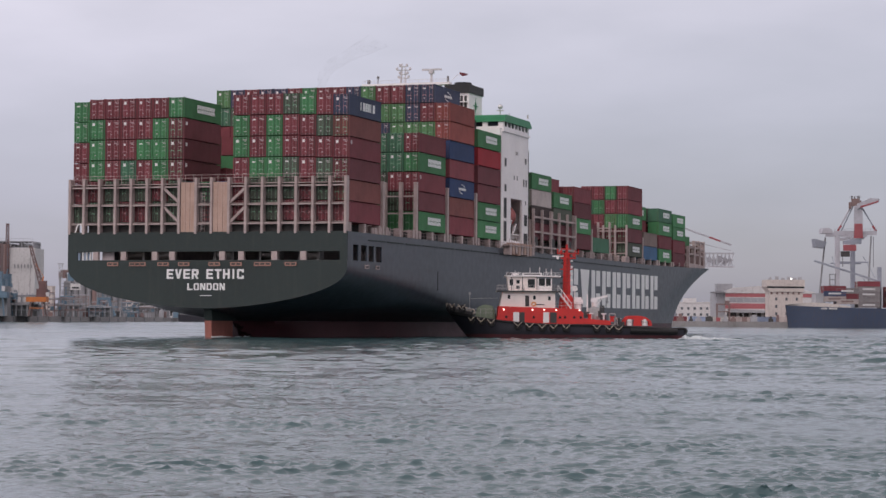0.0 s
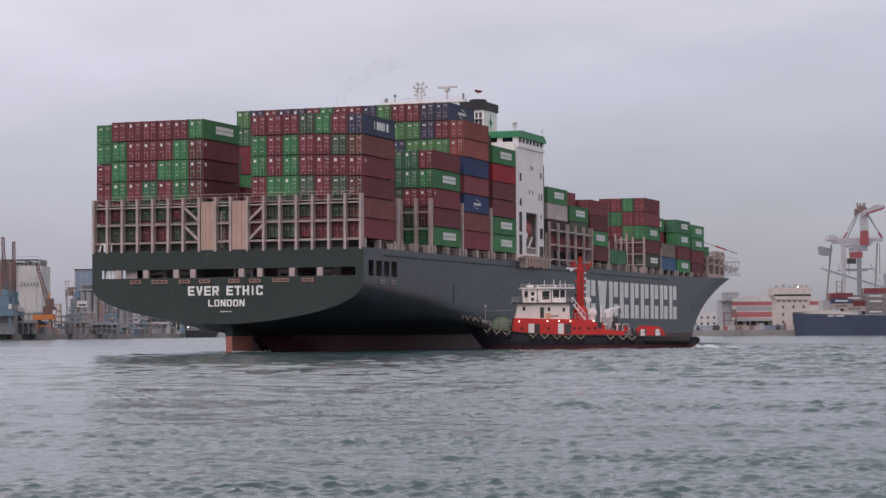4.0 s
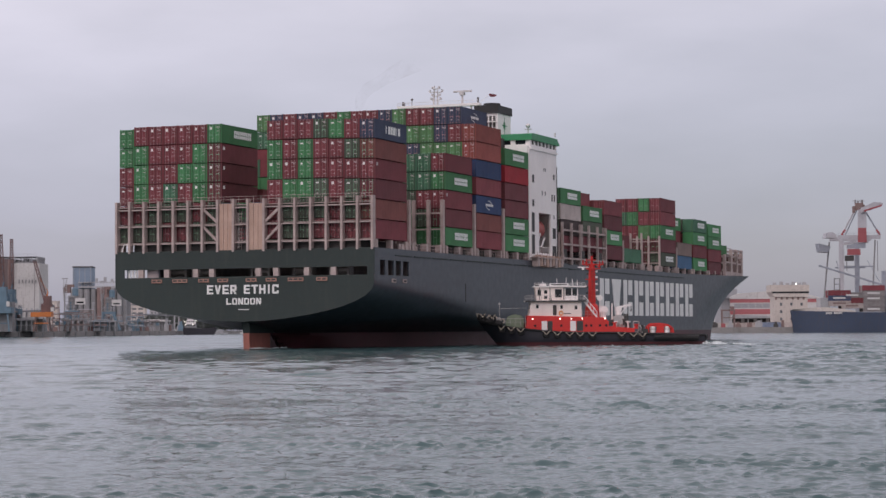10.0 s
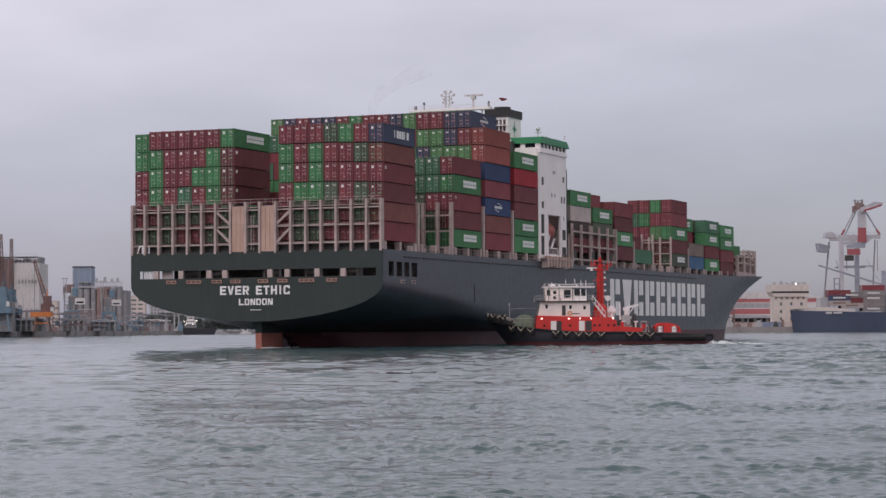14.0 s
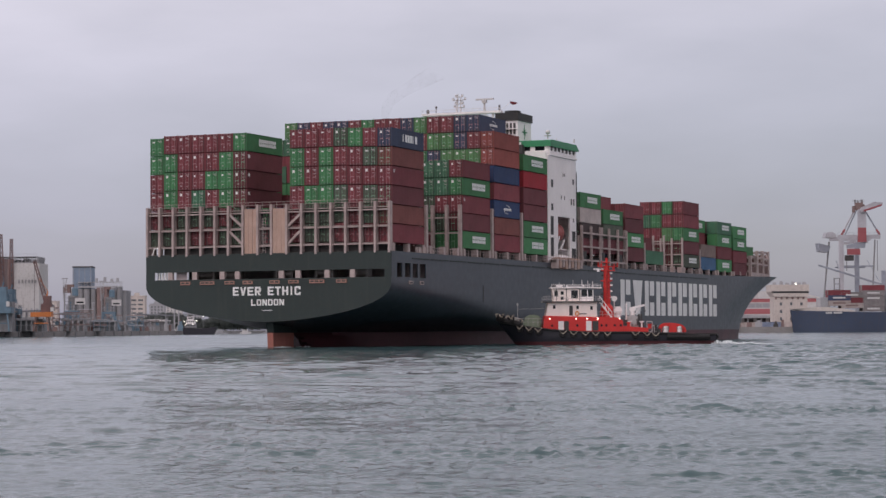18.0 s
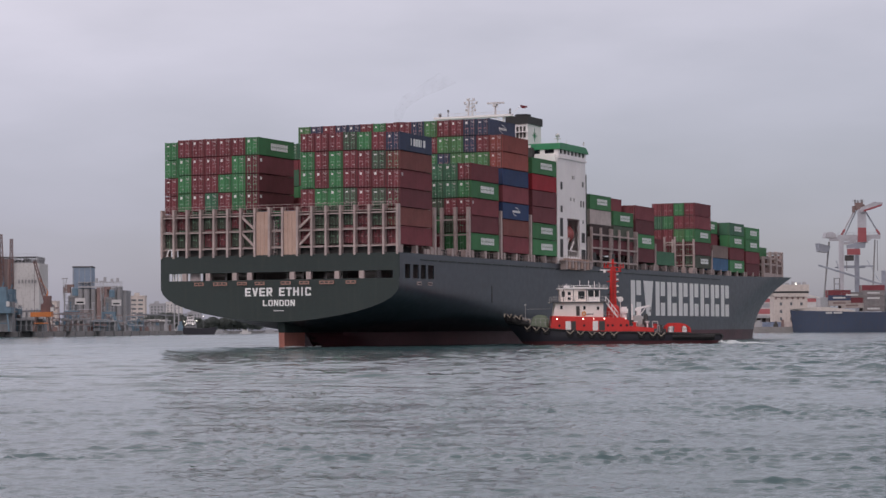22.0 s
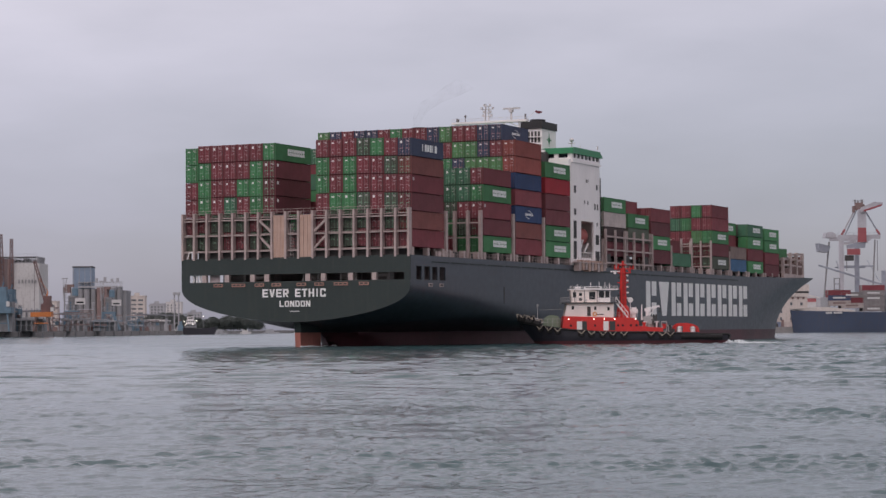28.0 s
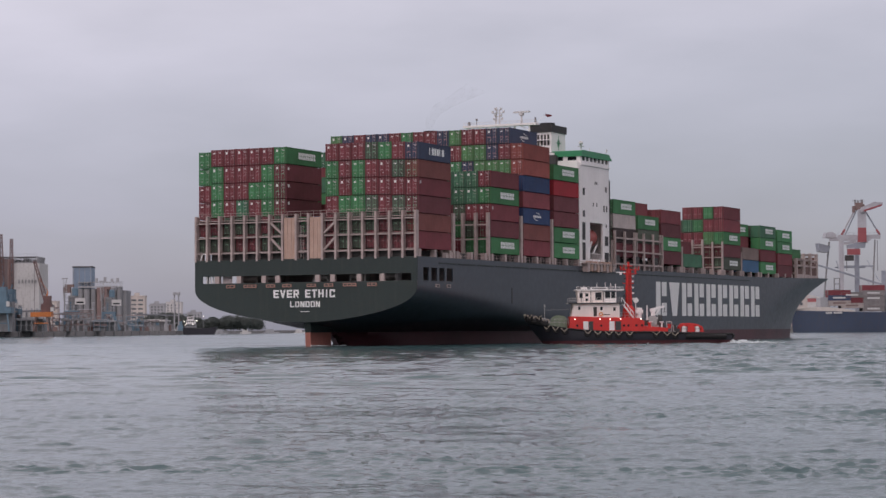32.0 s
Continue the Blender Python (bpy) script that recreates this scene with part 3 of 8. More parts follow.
# rudder
bm = bmesh.new()
prism(bm, [(1.8, -3), (8.6, -3), (8.6, BOOT_Z), (1.4, BOOT_Z)], -0.5, 0.5, "y")
part("rudder", bm, M_RUDDER, SHIP, "faded red rudder blade at the waterline")
bm = bmesh.new()
prism(bm, [(1.6, BOOT_Z), (11.5, BOOT_Z), (11.5, 3.4), (1.2, 4.2)], -0.6, 0.6, "y")
part("rudder_horn", bm, M_TRANSOM, SHIP)

# block letters: bars (left, right, bottom, top) and slants (foot x, foot y, head x, head y) in a unit box
BARS = {"E": ((0, .30, 0, 1), (.30, 1, 0, .2), (.30, .9, .4, .6), (.30, 1, .8, 1)), "V": (),
        "R": ((0, .30, 0, 1), (.30, .92, .8, 1), (.66, 1, .5, .85), (.30, .92, .38, .56)), "T": ((.34, .66, 0, .8), (0, 1, .8, 1)),
        "H": ((0, .30, 0, 1), (.70, 1, 0, 1), (.30, .70, .4, .6)), "I": ((.3, .7, 0, 1),),
        "C": ((0, .30, .08, .92), (.12, 1, 0, .2), (.12, 1, .8, 1), (.7, 1, .2, .34), (.7, 1, .66, .8)),
        "L": ((0, .30, 0, 1), (.30, 1, 0, .22)), "O": ((0, .28, .08, .92), (.72, 1, .08, .92), (.1, .9, 0, .2), (.1, .9, .8, 1)),
        "N": ((0, .28, 0, 1), (.72, 1, 0, 1)), "D": ((0, .28, 0, 1), (.28, .88, 0, .2), (.28, .88, .8, 1), (.72, 1, .12, .88))}
SLANTS = {"V": ((.5, 0, .15, 1), (.5, 0, .85, 1)), "R": ((.82, 0, .5, .45),), "N": ((.8, 0, .2, 1),)}


bm = bmesh.new()
prism(bm, [(281.0, 10.9), (286.6, 10.6), (287.4, 10.0), (284.6, 9.2), (281.0, 9.0)], 0.5, 2.2, "y")
part("anchor", bm, M_BLACK, SHIP, "black anchor in its pocket")


def block_word(name, text, width, height, y_mid, z_mid, label):
    """Squared painted letters on the stern, built up of bars."""
    gap = 0.22
    advance = [0.62 if ch == "I" else 1.0 for ch in text]
    unit = width / (sum(advance) + gap * (len(text) - 1))
    at = -width / 2
    for ch, adv in zip(text, advance):
        bm = bmesh.new()
        w = unit * adv
        for a, b, c, d in BARS[ch]:
            quad_box(bm, -0.06, -0.035, y_mid - at - b * w, y_mid - at - a * w, z_mid + (c - 0.5) * height, z_mid + (d - 0.5) * height)
        for a, b, c, d in SLANTS.get(ch, ()):
            h = 0.15 * w
            foot, head = y_mid - at - a * w, y_mid - at - c * w
            prism(bm, [(foot - h, z_mid + (b - 0.5) * height), (foot + h, z_mid + (b - 0.5) * height), (head + h, z_mid + (d - 0.5) * height), (head - h, z_mid + (d - 0.5) * height)], -0.062, -0.036, "x")
        part(name, bm, M_LETTER, SHIP, label)
        at += w + gap * unit


block_word("ship_name", "EVER", 4.95, 1.35, 3.29, 8.87, "white painted name")
block_word("ship_name", "ETHIC", 5.70, 1.35, -3.22, 8.87, "white painted name")
block_word("home_port", "LONDON", 5.75, 0.98, -0.33, 7.1, "white painted home port")
bm = bmesh.new()
quad_box(bm, -0.055, -0.03, -1.2, 0.6, 5.82, 5.92)
part("small_marking", bm, M_LETTER, SHIP)

# nine tall white block shapes on the side: an upright and two short blocks each; the second one narrows downward
for k in range(9):
    x0 = 111.3 + k * 8.0
    bm = bmesh.new()
    if k == 1:
        prism(bm, [(x0 + 1.9, 5.35), (x0 + 4.6, 5.35), (x0 + 6.4, 12.5), (x0 + 0.0, 12.5)], -BEAM - 0.05, -BEAM + 0.02, "y")
    else:
        for a, b, lo, hi in ((0.0, 2.6, 5.35, 12.5), (3.45, 6.3, 5.35, 8.1), (3.45, 6.3, 9.5, 12.5)):
            quad_box(bm, x0 + a, x0 + b, -BEAM - 0.05, -BEAM + 0.02, lo, hi)
    part("side_marking", bm, M_LETTER, SHIP, "white block marking on the side plating")

# ---- containers ----
CL, CW, CH = 12.19, 2.41, 2.896
PITCH = 2.5
BASE = 16.05
CARGO = []
PROTO = {}


def container_body():
    """Frame of posts and rails with the sheet walls set back a little."""
    bm = bmesh.new()
    x, y = CL / 2, CW / 2
    quad_box(bm, -x + 0.03, x - 0.03, -y + 0.035, y - 0.035, 0.07, CH - 0.06)
    for sx in (-1, 1):
        for sy in (-1, 1):
            xa, xb = sorted((sx * x, sx * (x - 0.16)))
            ya, yb = sorted((sy * y, sy * (y - 0.16)))
            quad_box(bm, xa, xb, ya, yb, 0, CH)
    for sy in (-1, 1):
        ya, yb = sorted((sy * y, sy * (y - 0.1)))
        for za, zb in ((0.05, 0.18), (CH - 0.16, CH - 0.05)):
            quad_box(bm, -x + 0.16, x - 0.16, ya, yb, za, zb)
    for sx in (-1, 1):
        xa, xb = sorted((sx * x, sx * (x - 0.1)))
        for za, zb in ((0.05, 0.18), (CH - 0.16, CH - 0.05)):
            quad_box(bm, xa, xb, -y + 0.16, y - 0.16, za, zb)
    return bm


def door_leaf(sign):
    bm = bmesh.new()
    a, b = sorted((sign * 0.03, sign * 0.97))
    x = -CL / 2
    quad_box(bm, x - 0.02, x + 0.04, a, b, 0.27, CH - 0.25)
    for k in range(4):
        z = 0.35 + k * 0.6
        quad_box(bm, x - 0.035, x - 0.015, a + 0.08, b - 0.08, z, z + 0.38)
    return bm


def door_gear(sign):
    """Locking rods with their cams and handles."""
    bm = bmesh.new()
    x = -CL / 2 - 0.07
    for y in (0.3, 0.78):
        rod(bm, (x, sign * y, 0.1), (x, sign * y, CH - 0.1), 0.022, 4)
        for z in (0.15, 1.1, CH - 0.25):
            quad_box(bm, x - 0.03, x + 0.05, sign * y - 0.07, sign * y + 0.07, z, z + 0.10)
    quad_box(bm, x - 0.05, x, *sorted((sign * 0.3, sign * 0.72)), 1.18, 1.28)
    return bm


def door_plate(z, y, w, h):
    bm = bmesh.new()
    x = -CL / 2 - 0.045
    quad_box(bm, x - 0.01, x, y - w / 2, y + w / 2, z, z + h)
    return bm




def container(colour, local, doors=False, mark="", plate=0):
    """colour: a key of CONT; mark: 'white' for nine white blocks, 'bars' for white bars on the starboard side."""
    key = (colour, doors, mark, plate)
    if key in PROTO:
        ob = copy_thing(PROTO[key], SHIP0 @ local)
    else:
        word, mat = CONT[colour]
        extra = ", white side blocks" if mark == "white" else ", white side bars" if mark else ""
        ob = solid("shipping_container", container_body(), mat, f"{word} corrugated steel container{extra} in a deck stack", "container", "containers stacked on the ship", m=SHIP0 @ local)
        if doors:
            for s in (-1, 1):
                d = part("door", door_leaf(s), mat, ob)
                # black door gasket, made broad to paint the shaded gaps between containers too
                bm = bmesh.new()
                quad_box(bm, -CL / 2 + 0.005, -CL / 2 + 0.028, *sorted((s * 0.0, s * 1.045)), 0.18, CH - 0.16)
                part("gasket", bm, M_BLACK, d)
                part("locking_gear", door_gear(s), M_LOCK if colour in "RCODB" else M_LOCK_GREEN, d)
            if plate:
                z, y, w, h = ((0, 0, 0, 0), (2.02, 0.58, 0.42, 0.42), (2.15, 0.55, 0.55, 0.2), (2.02, 0.6, 0.36, 0.4), (2.05, 0.6, 0.3, 0.3))[plate]
                part("plate", door_plate(z, y, w, h), M_PLATE, ob)
                part("print", door_plate(1.75 if plate != 2 else 0.6, -0.62, 0.5, 0.07), M_TEXT, ob)
                part("print", door_plate(2.36, -0.55, 0.66, 0.10), M_TEXT, ob)
                part("print", door_plate(2.18, -0.68, 0.40, 0.09), M_TEXT, ob)
                part("print", door_plate(0.62, 0.55 - 0.25 * (plate % 2), 0.22, 0.16), M_TEXT, ob)
                if plate != 2:
                    part("print", door_plate(0.9 + 0.4 * (plate % 3), -0.75, 0.14, 0.14), M_TEXT, ob)
        y = -CW / 2 - 0.004
        if not mark and plate in (1, 3):
            bm = bmesh.new()
            quad_box(bm, -CL / 2 + 0.5, -CL / 2 + 1.05, y - 0.01, y + 0.02, 1.9, 2.4)
            part("side_plate", bm, M_PLATE if plate == 1 else M_TEXT, ob)
        if mark == "white":
            # nine white block shapes in a row
            block = bmesh.new()
            for xa, xb, za, zb in ((0, 0.24, 0, 1.12), (0.24, 0.52, 0, 0.44), (0.24, 0.52, 0.64, 1.12)):
                quad_box(block, xa, xb, y - 0.02, y + 0.02, 1.02 + za, 1.02 + zb)
            block_me = to_mesh("side_print", block, M_MARK)
            for k in range(9):
                piece("side_print", block_me, ob, pose(-1.9 + k * 0.655, 0, 0))
        elif mark == "bars":
            for k, w in enumerate((0.25, 0.75, 0.7, 0.7, 0.25, 0.75)):
                bm = bmesh.new()
                quad_box(bm, -2.0 + k * 0.95, -2.0 + k * 0.95 + w, y - 0.02, y + 0.02, 0.95, 2.1)
                part("side_print", bm, M_MARK, ob, "white bar")
        elif mark == "swirl":
            stroke = bmesh.new()
            quad_box(stroke, 0, 0.55, y - 0.02, y + 0.02, 1.25, 1.65)
            stroke_me = to_mesh("side_print", stroke, M_MARK)
            for k in range(5):
                piece("side_print", stroke_me, ob, pose(-1.6 + k * 0.74, 0, 0))
            for s in (-1, 1):
                bm = bmesh.new()
                path = [(s * (0.34 * k - 0.3), 1.45 + s * (0.72 - 0.016 * k * k)) for k in range(6)]
                for (xa, za), (xb, zb) in zip(path, path[1:]):
                    prism(bm, [(xa, za - 0.05), (xb, zb - 0.05), (xb, zb + 0.05), (xa, za + 0.05)], y - 0.02, y + 0.02, "y")
                bmesh.ops.remove_doubles(bm, verts=bm.verts, dist=0.002)
                part("side_emblem", bm, M_MARK, ob, "white curved stroke")
        PROTO[key] = ob
    CARGO.append((ob, local))
    return ob


def colours(rng):
    return rng.choices("RGgTDBO", (52, 20, 8, 6, 5, 5, 4))[0]


class Stack:
    """One 40-foot bay: tiers for each of 17 columns, port to starboard, and the colours that show."""

    def __init__(self, x, tiers, given=None, base=BASE, marks=None, drop=None):
        self.x, self.tiers, self.base = x, tiers, base
        self.given, self.marks, self.drop = given or {}, marks or {}, drop or {}


def rows_given(col0, rows):
    """rows: strings from the top tier down, one letter a column."""
    out = {}
    for (tier, text) in rows:
        for k, ch in enumerate(text):
            out[(col0 + k, tier)] = ch
    return out


def side_given(col, text):
    """Colours of one column from the bottom tier up."""
    return {(col, k + 1): ch for k, ch in enumerate(text)}


def pattern(*runs):
    out = []
    for n, h in runs:
        out += [h] * n
    return out


STACKS = [
    # maroon in column 6 paints the shade on the wall of the stern gap
    Stack(AFT_BAYS[0], pattern((7, 6), (3, 2), (7, 6)),
          # tiers 1 and 2: greens dulled to paint in the lashing bridge's shade
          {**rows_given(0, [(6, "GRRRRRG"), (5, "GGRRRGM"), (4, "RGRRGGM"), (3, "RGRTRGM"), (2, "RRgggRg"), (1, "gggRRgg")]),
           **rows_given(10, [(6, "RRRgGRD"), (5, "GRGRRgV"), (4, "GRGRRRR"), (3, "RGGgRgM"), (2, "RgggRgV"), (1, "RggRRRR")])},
          marks={(6, 6): "white", (16, 6): "bars"},
          drop={0: 0.12, **{c: -0.2 for c in range(1, 7)}, **{c: -0.3 for c in range(10, 14)}, 14: -0.2, 15: -0.1}),
    Stack(AFT_BAYS[1], pattern((1, 2), (6, 3), (3, 2), (3, 3), (4, 0))),
    Stack(AFT_BAYS[2], pattern((17, 5)),
          # dark browns in these columns paint the shade seen through the stern gap
          {**rows_given(5, [(5, "ggTgTgTT"), (4, "KRKgKKRT"), (3, "KKRKKgKR"), (2, "KKKRKKKg"), (1, "KKKKKgKR")]),
           **rows_given(13, [(5, "TTTR"), (4, "TTTG"), (3, "RgRR"), (2, "RGgM"), (1, "gRGG")])}, marks={(16, 4): "white", (16, 1): "white"}),
    Stack(AFT_BAYS[3], pattern((1, 7), (15, 8), (1, 7)),
          {**rows_given(1, [(8, "LDRDDRGRRDLRRDD"), (7, "TgRRGRRGRgRLLDR"), (6, "RRgRRGRRDRGDLLL")]), **side_given(16, "RVBRBOO")}, marks={(15, 8): "swirl", (16, 3): "swirl"}),
    Stack(AFT_BAYS[4], pattern((3, 5), (11, 6), (3, 6)), side_given(16, "GGMMCG"), marks={(16, 1): "white", (16, 2): "white", (16, 6): "white"}),
    # maroon, dark brown and dull green low down paint the dark behind the frames
    Stack(FORE_BAYS[0], pattern((17, 4)), {**side_given(16, "MKEG"), **side_given(15, "MTMg")}, base=17.1, marks={(16, 4): "white"}),
    Stack(FORE_BAYS[1], pattern((16, 4), (1, 3)), {**side_given(16, "MgG"), **side_given(15, "gMMR"), **side_given(14, "MMMR")}, base=17.4, marks={(16, 3): "white"}),
    Stack(FORE_BAYS[2], pattern((17, 4)), {**rows_given(12, [(4, "RRRRR"), (3, "RRRRM"), (2, "gRgRG"), (1, "MgWMM")])}, base=16.3, marks={(16, 2): "white"}),
    Stack(FORE_BAYS[3], pattern((12, 3), (3, 2), (1, 2), (1, 1)), {(16, 1): "T", (15, 1): "R", (15, 2): "R"}),
    Stack(FORE_BAYS[4], pattern((12, 3), (2, 2), (3, 0))),
    Stack(FORE_BAYS[5], pattern((12, 4), (1, 4), (4, 5)), {**rows_given(12, [(5, "RRRGR"), (4, "gTGRR"), (3, "RRRLG"), (2, "MgMMM"), (1, "MMgMg")])}, marks={(16, 3): "white", (16, 1): "white"}),
    Stack(FORE_BAYS[6], pattern((16, 4), (1, 2)), {(16, 1): "U", (16, 2): "N", (15, 4): "G", (15, 3): "R"}, base=15.8, marks={(15, 4): "white"}),
    Stack(FORE_BAYS[7], pattern((13, 4), (3, 4), (1, 4)), {**side_given(16, "GRGT"), **side_given(15, "RRTg")}, marks={(16, 1): "white", (16, 3): "white", (16, 4): "white"}, base=15.7),
    Stack(FORE_BAYS[8], [4] * 17, {**side_given(16, "MRGG"), **side_given(15, "RRTG")}, marks={(16, 3): "white", (16, 4): "white"}, base=15.2),
    Stack(FORE_BAYS[9] + 2.0, [0] + [2] * 15 + [0], {**side_given(15, "gG"), **side_given(14, "RG"), **side_given(13, "RG")}, base=16.9),
]


REST = {}


def joined_rest():
    """The containers inside the stacks that nobody could pick out, as one object."""
    body = container_body()
    body.verts.ensure_lookup_table()
    body.verts.index_update()
    bv = np.array([v.co[:] for v in body.verts])
    bf = [[v.index for v in f.verts] for f in body.faces]
    body.free()
    verts, faces, slots, keys = [], [], [], list(REST)
    for si, key in enumerate(keys):
        for local in REST[key]:
            base = len(verts)
            off = np.array(local.translation)
            verts += [tuple(p) for p in bv + off]
            faces += [[base + i for i in f] for f in bf]
            slots += [si] * len(bf)
    me = bpy.data.meshes.new("container_stacks")
    me.from_pydata(verts, [], faces)
    for key in keys:
        me.materials.append(CONT[key][1])
    me.polygons.foreach_set("material_index", slots)
    me.update()
    ob = new("container_stacks", me)
    ob.matrix_basis = SHIP0
    tagged(ob, "dark red and green containers inside the deck stacks", "container", kind="stuff")
    CARGO.append((ob, Matrix.Identity(4)))


def load():
    rng = random.Random(5)
    for b, st in enumerate(STACKS):
        for c, top in enumerate(st.tiers):
            for k in range(1, top + 1):
                prev = STACKS[b - 1].tiers[c] if 0 < b and b != 5 else 0
                nxt = STACKS[b + 1].tiers[c] if b + 1 < len(STACKS) and b != 4 else 0
                left = st.tiers[c - 1] if c else 0
                right = st.tiers[c + 1] if c < 16 else 0
                aft_open = b == 0 or prev < k
                col = st.given.get((c, k)) or colours(rng)
                pick = rng.choice((1, 1, 2, 3, 4, 2))
                if not (k == top or left < k or right < k or aft_open or nxt < k):
                    continue
                z = st.base + (k - 1) * (CH + (0.045 if b < 5 else 0.004)) - st.drop.get(c, 0)
                local = pose(st.x + CL / 2, (8 - c) * PITCH, z)
                shown = (b == 0) or c == 16 or (b in (2, 3) and aft_open and c > 9) or (b == 3 and k >= 7) or (b > 4 and c >= 13 and (aft_open or right < k or k == top))
                if shown:
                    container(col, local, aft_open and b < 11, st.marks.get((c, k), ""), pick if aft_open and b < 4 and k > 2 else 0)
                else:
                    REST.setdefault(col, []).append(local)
    joined_rest()


load()

# ---- lashing bridges ----
def lashing_bridge(x, y_posts, z_top, name="lashing_bridge", beams=(15.9, 18.55, 21.1), depth=0.5, foot=14.5, w=0.36):
    br = new(name)
    br.parent = SHIP
    br.matrix_basis = pose(x, 0, 0)
    tagged(br, "weathered grey-pink steel lashing bridge")
    bm = bmesh.new()
    quad_box(bm, -depth / 2, depth / 2, -w / 2, w / 2, foot, z_top)
    me = to_mesh("post", bm, M_LASH)
    for y in y_posts:
        piece("post", me, br, pose(0, y, 0))
    for z in beams:
        for a, b in zip(y_posts, y_posts[1:]):
            if abs(a - b) > 2.9:
                continue
            bm = bmesh.new()
            lo, hi = sorted((a, b))
            quad_box(bm, -0.12, 0.2, lo + w / 2, hi - w / 2, z - 0.10, z + 0.10)
            # curved brackets in the corners
            for yy, s in ((lo + w / 2, 1), (hi - w / 2, -1)):
                prism(bm, [(yy, z - 0.10), (yy + s * 0.16, z - 0.10), (yy, z - 0.26)], -0.1, 0.1, "x")
            part("crossbar", bm, M_LASH, br)
    return br


def stern_bridge():
    ys = [21.2, 18.95, 16.5, 14.0, 11.5, 9.0, 6.6, 4.0, 1.4, -1.0, -3.65, -6.2, -8.7, -11.25, -13.75, -16.25, -18.75, -21.1]
    br = lashing_bridge(0.35, ys, 22.35, depth=1.0)
    for a, b in ((3.75, 1.6), (-1.2, -3.45)):
        for k in range(3):
            w = (a - b) / 3
            bm = bmesh.new()
            quad_box(bm, -0.30, 0.3, a - (k + 1) * w + 0.02, a - k * w - 0.02, 14.75, 21.7)
            part("ventilation_box", bm, M_TAN, br, "tan rust-streaked box plating")
    for (y0, z0, y1, z1) in ((6.6, 21.0, 4.0, 18.8), (6.6, 18.4, 4.0, 16.0), (-6.2, 21.0, -3.65, 18.8), (-6.2, 18.4, -3.65, 16.0)):
        bm = bmesh.new()
        beam(bm, (-0.05, y0, z0), (-0.05, y1, z1), 0.3, 0.36)
        part("brace", bm, M_LASH, br)
    bm = bmesh.new()
    for y in np.arange(-20.5, 21, 1.25):
        rod(bm, (0.1, y, 21.7), (0.1, y, 22.75), 0.03, 4)
    for z in (22.3, 22.75):
        rod(bm, (0.1, -21, z), (0.1, 21, z), 0.035, 4)
    part("guard_rail", bm, M_LASH, br)
    bm = bmesh.new()
    quad_box(bm, -0.15, 0.6, -21.3, 21.3, 21.45, 21.55)
    part("catwalk", bm, M_LASH, br)
    for z in (18.72, 16.06):
        bm = bmesh.new()
        quad_box(bm, -0.1, 0.6, -21.3, 21.3, z, z + 0.06)
        part("catwalk", bm, M_LASH, br)
    # added dark sheet that stands for the shade inside the doorway
    bm = bmesh.new()
    quad_box(bm, 0.62, 0.70, -1.0, 1.4, 14.8, 21.4)
    part("doorway_back", bm, M_DARK, br)
    bm = bmesh.new()
    for z in np.arange(15.2, 20.4, 0.45):
        quad_box(bm, 0.3, 0.36, 0.35, 0.95, z, z + 0.06)
    for y in (0.35, 0.95):
        rod(bm, (0.33, y, 14.8), (0.33, y, 20.4), 0.04, 5)
    part("ladder", bm, M_LASH, br)
    # lashing rods crossed before the lower tiers
    cross = bmesh.new()
    for s in (-1, 1):
        beam(cross, (0.46, s * 0.95, 0), (0.46, -s * 0.95, 2.5), 0.05, 0.05)
        beam(cross, (0.46, s * 0.95, 0), (0.46, s * 0.4, 2.5), 0.05, 0.05)
    cross_me = to_mesh("lashing_rod", cross, M_DARK)
    for c in range(17):
        if c not in (7, 9):
            for z in (16.2, 18.85):
                piece("lashing_rod", cross_me, br, pose(0, (8 - c) * PITCH, z))
    bm = bmesh.new()
    beam(bm, (-0.1, 20.4, 14.75), (-0.1, 20.0, 15.9), 0.16, 0.16)
    beam(bm, (-0.1, 20.0, 15.9), (-0.1, 19.1, 15.9), 0.16, 0.16)
    beam(bm, (-0.1, 19.3, 15.9), (-0.1, 19.3, 14.75), 0.16, 0.16)
    part("white_davit", bm, M_WHITE, br, "white painted davit")
    bm = bmesh.new()
    rod(bm, (0.0, 0.6, 15), (0.0, 0.6, 20.2), 0.05, 5)
    quad_box(bm, -0.05, 0.05, 0.2, 1.0, 18.5, 18.6)
    part("ensign_staff", bm, M_STEEL, br)


stern_bridge()
PY = [-21.1, -18.75, -16.25, -13.75, -11.25, -8.7, -6.2]
for i, x in enumerate(AFT_BAYS[1:]):
    full = PY + [-3.7, -1.2, 1.2, 3.7, 6.2, 8.7, 11.25, 13.75, 16.25, 18.75, 21.1]
    lashing_bridge(x - 0.98, full, 23.2 if i else 22.4, w=0.5, depth=0.7)
lashing_bridge(AFT_BAYS[4] + 13.1, [-21.1, 21.1], 22.4)
for i, x in enumerate(FORE_BAYS):
    if x > 205:
        continue
    tall = i in (1, 2, 4, 5)
    lashing_bridge(x - 0.72, PY + [6.2, 8.7, 13.75, 16.25, 18.75, 21.1] if i < 7 else [-20.6, -18.2, -15.8, 15.8, 18.2, 20.6], 22.4 if tall else 20.4, depth=0.5, beams=(16.6, 18.8, 21.2) if tall else (16.6, 18.8))


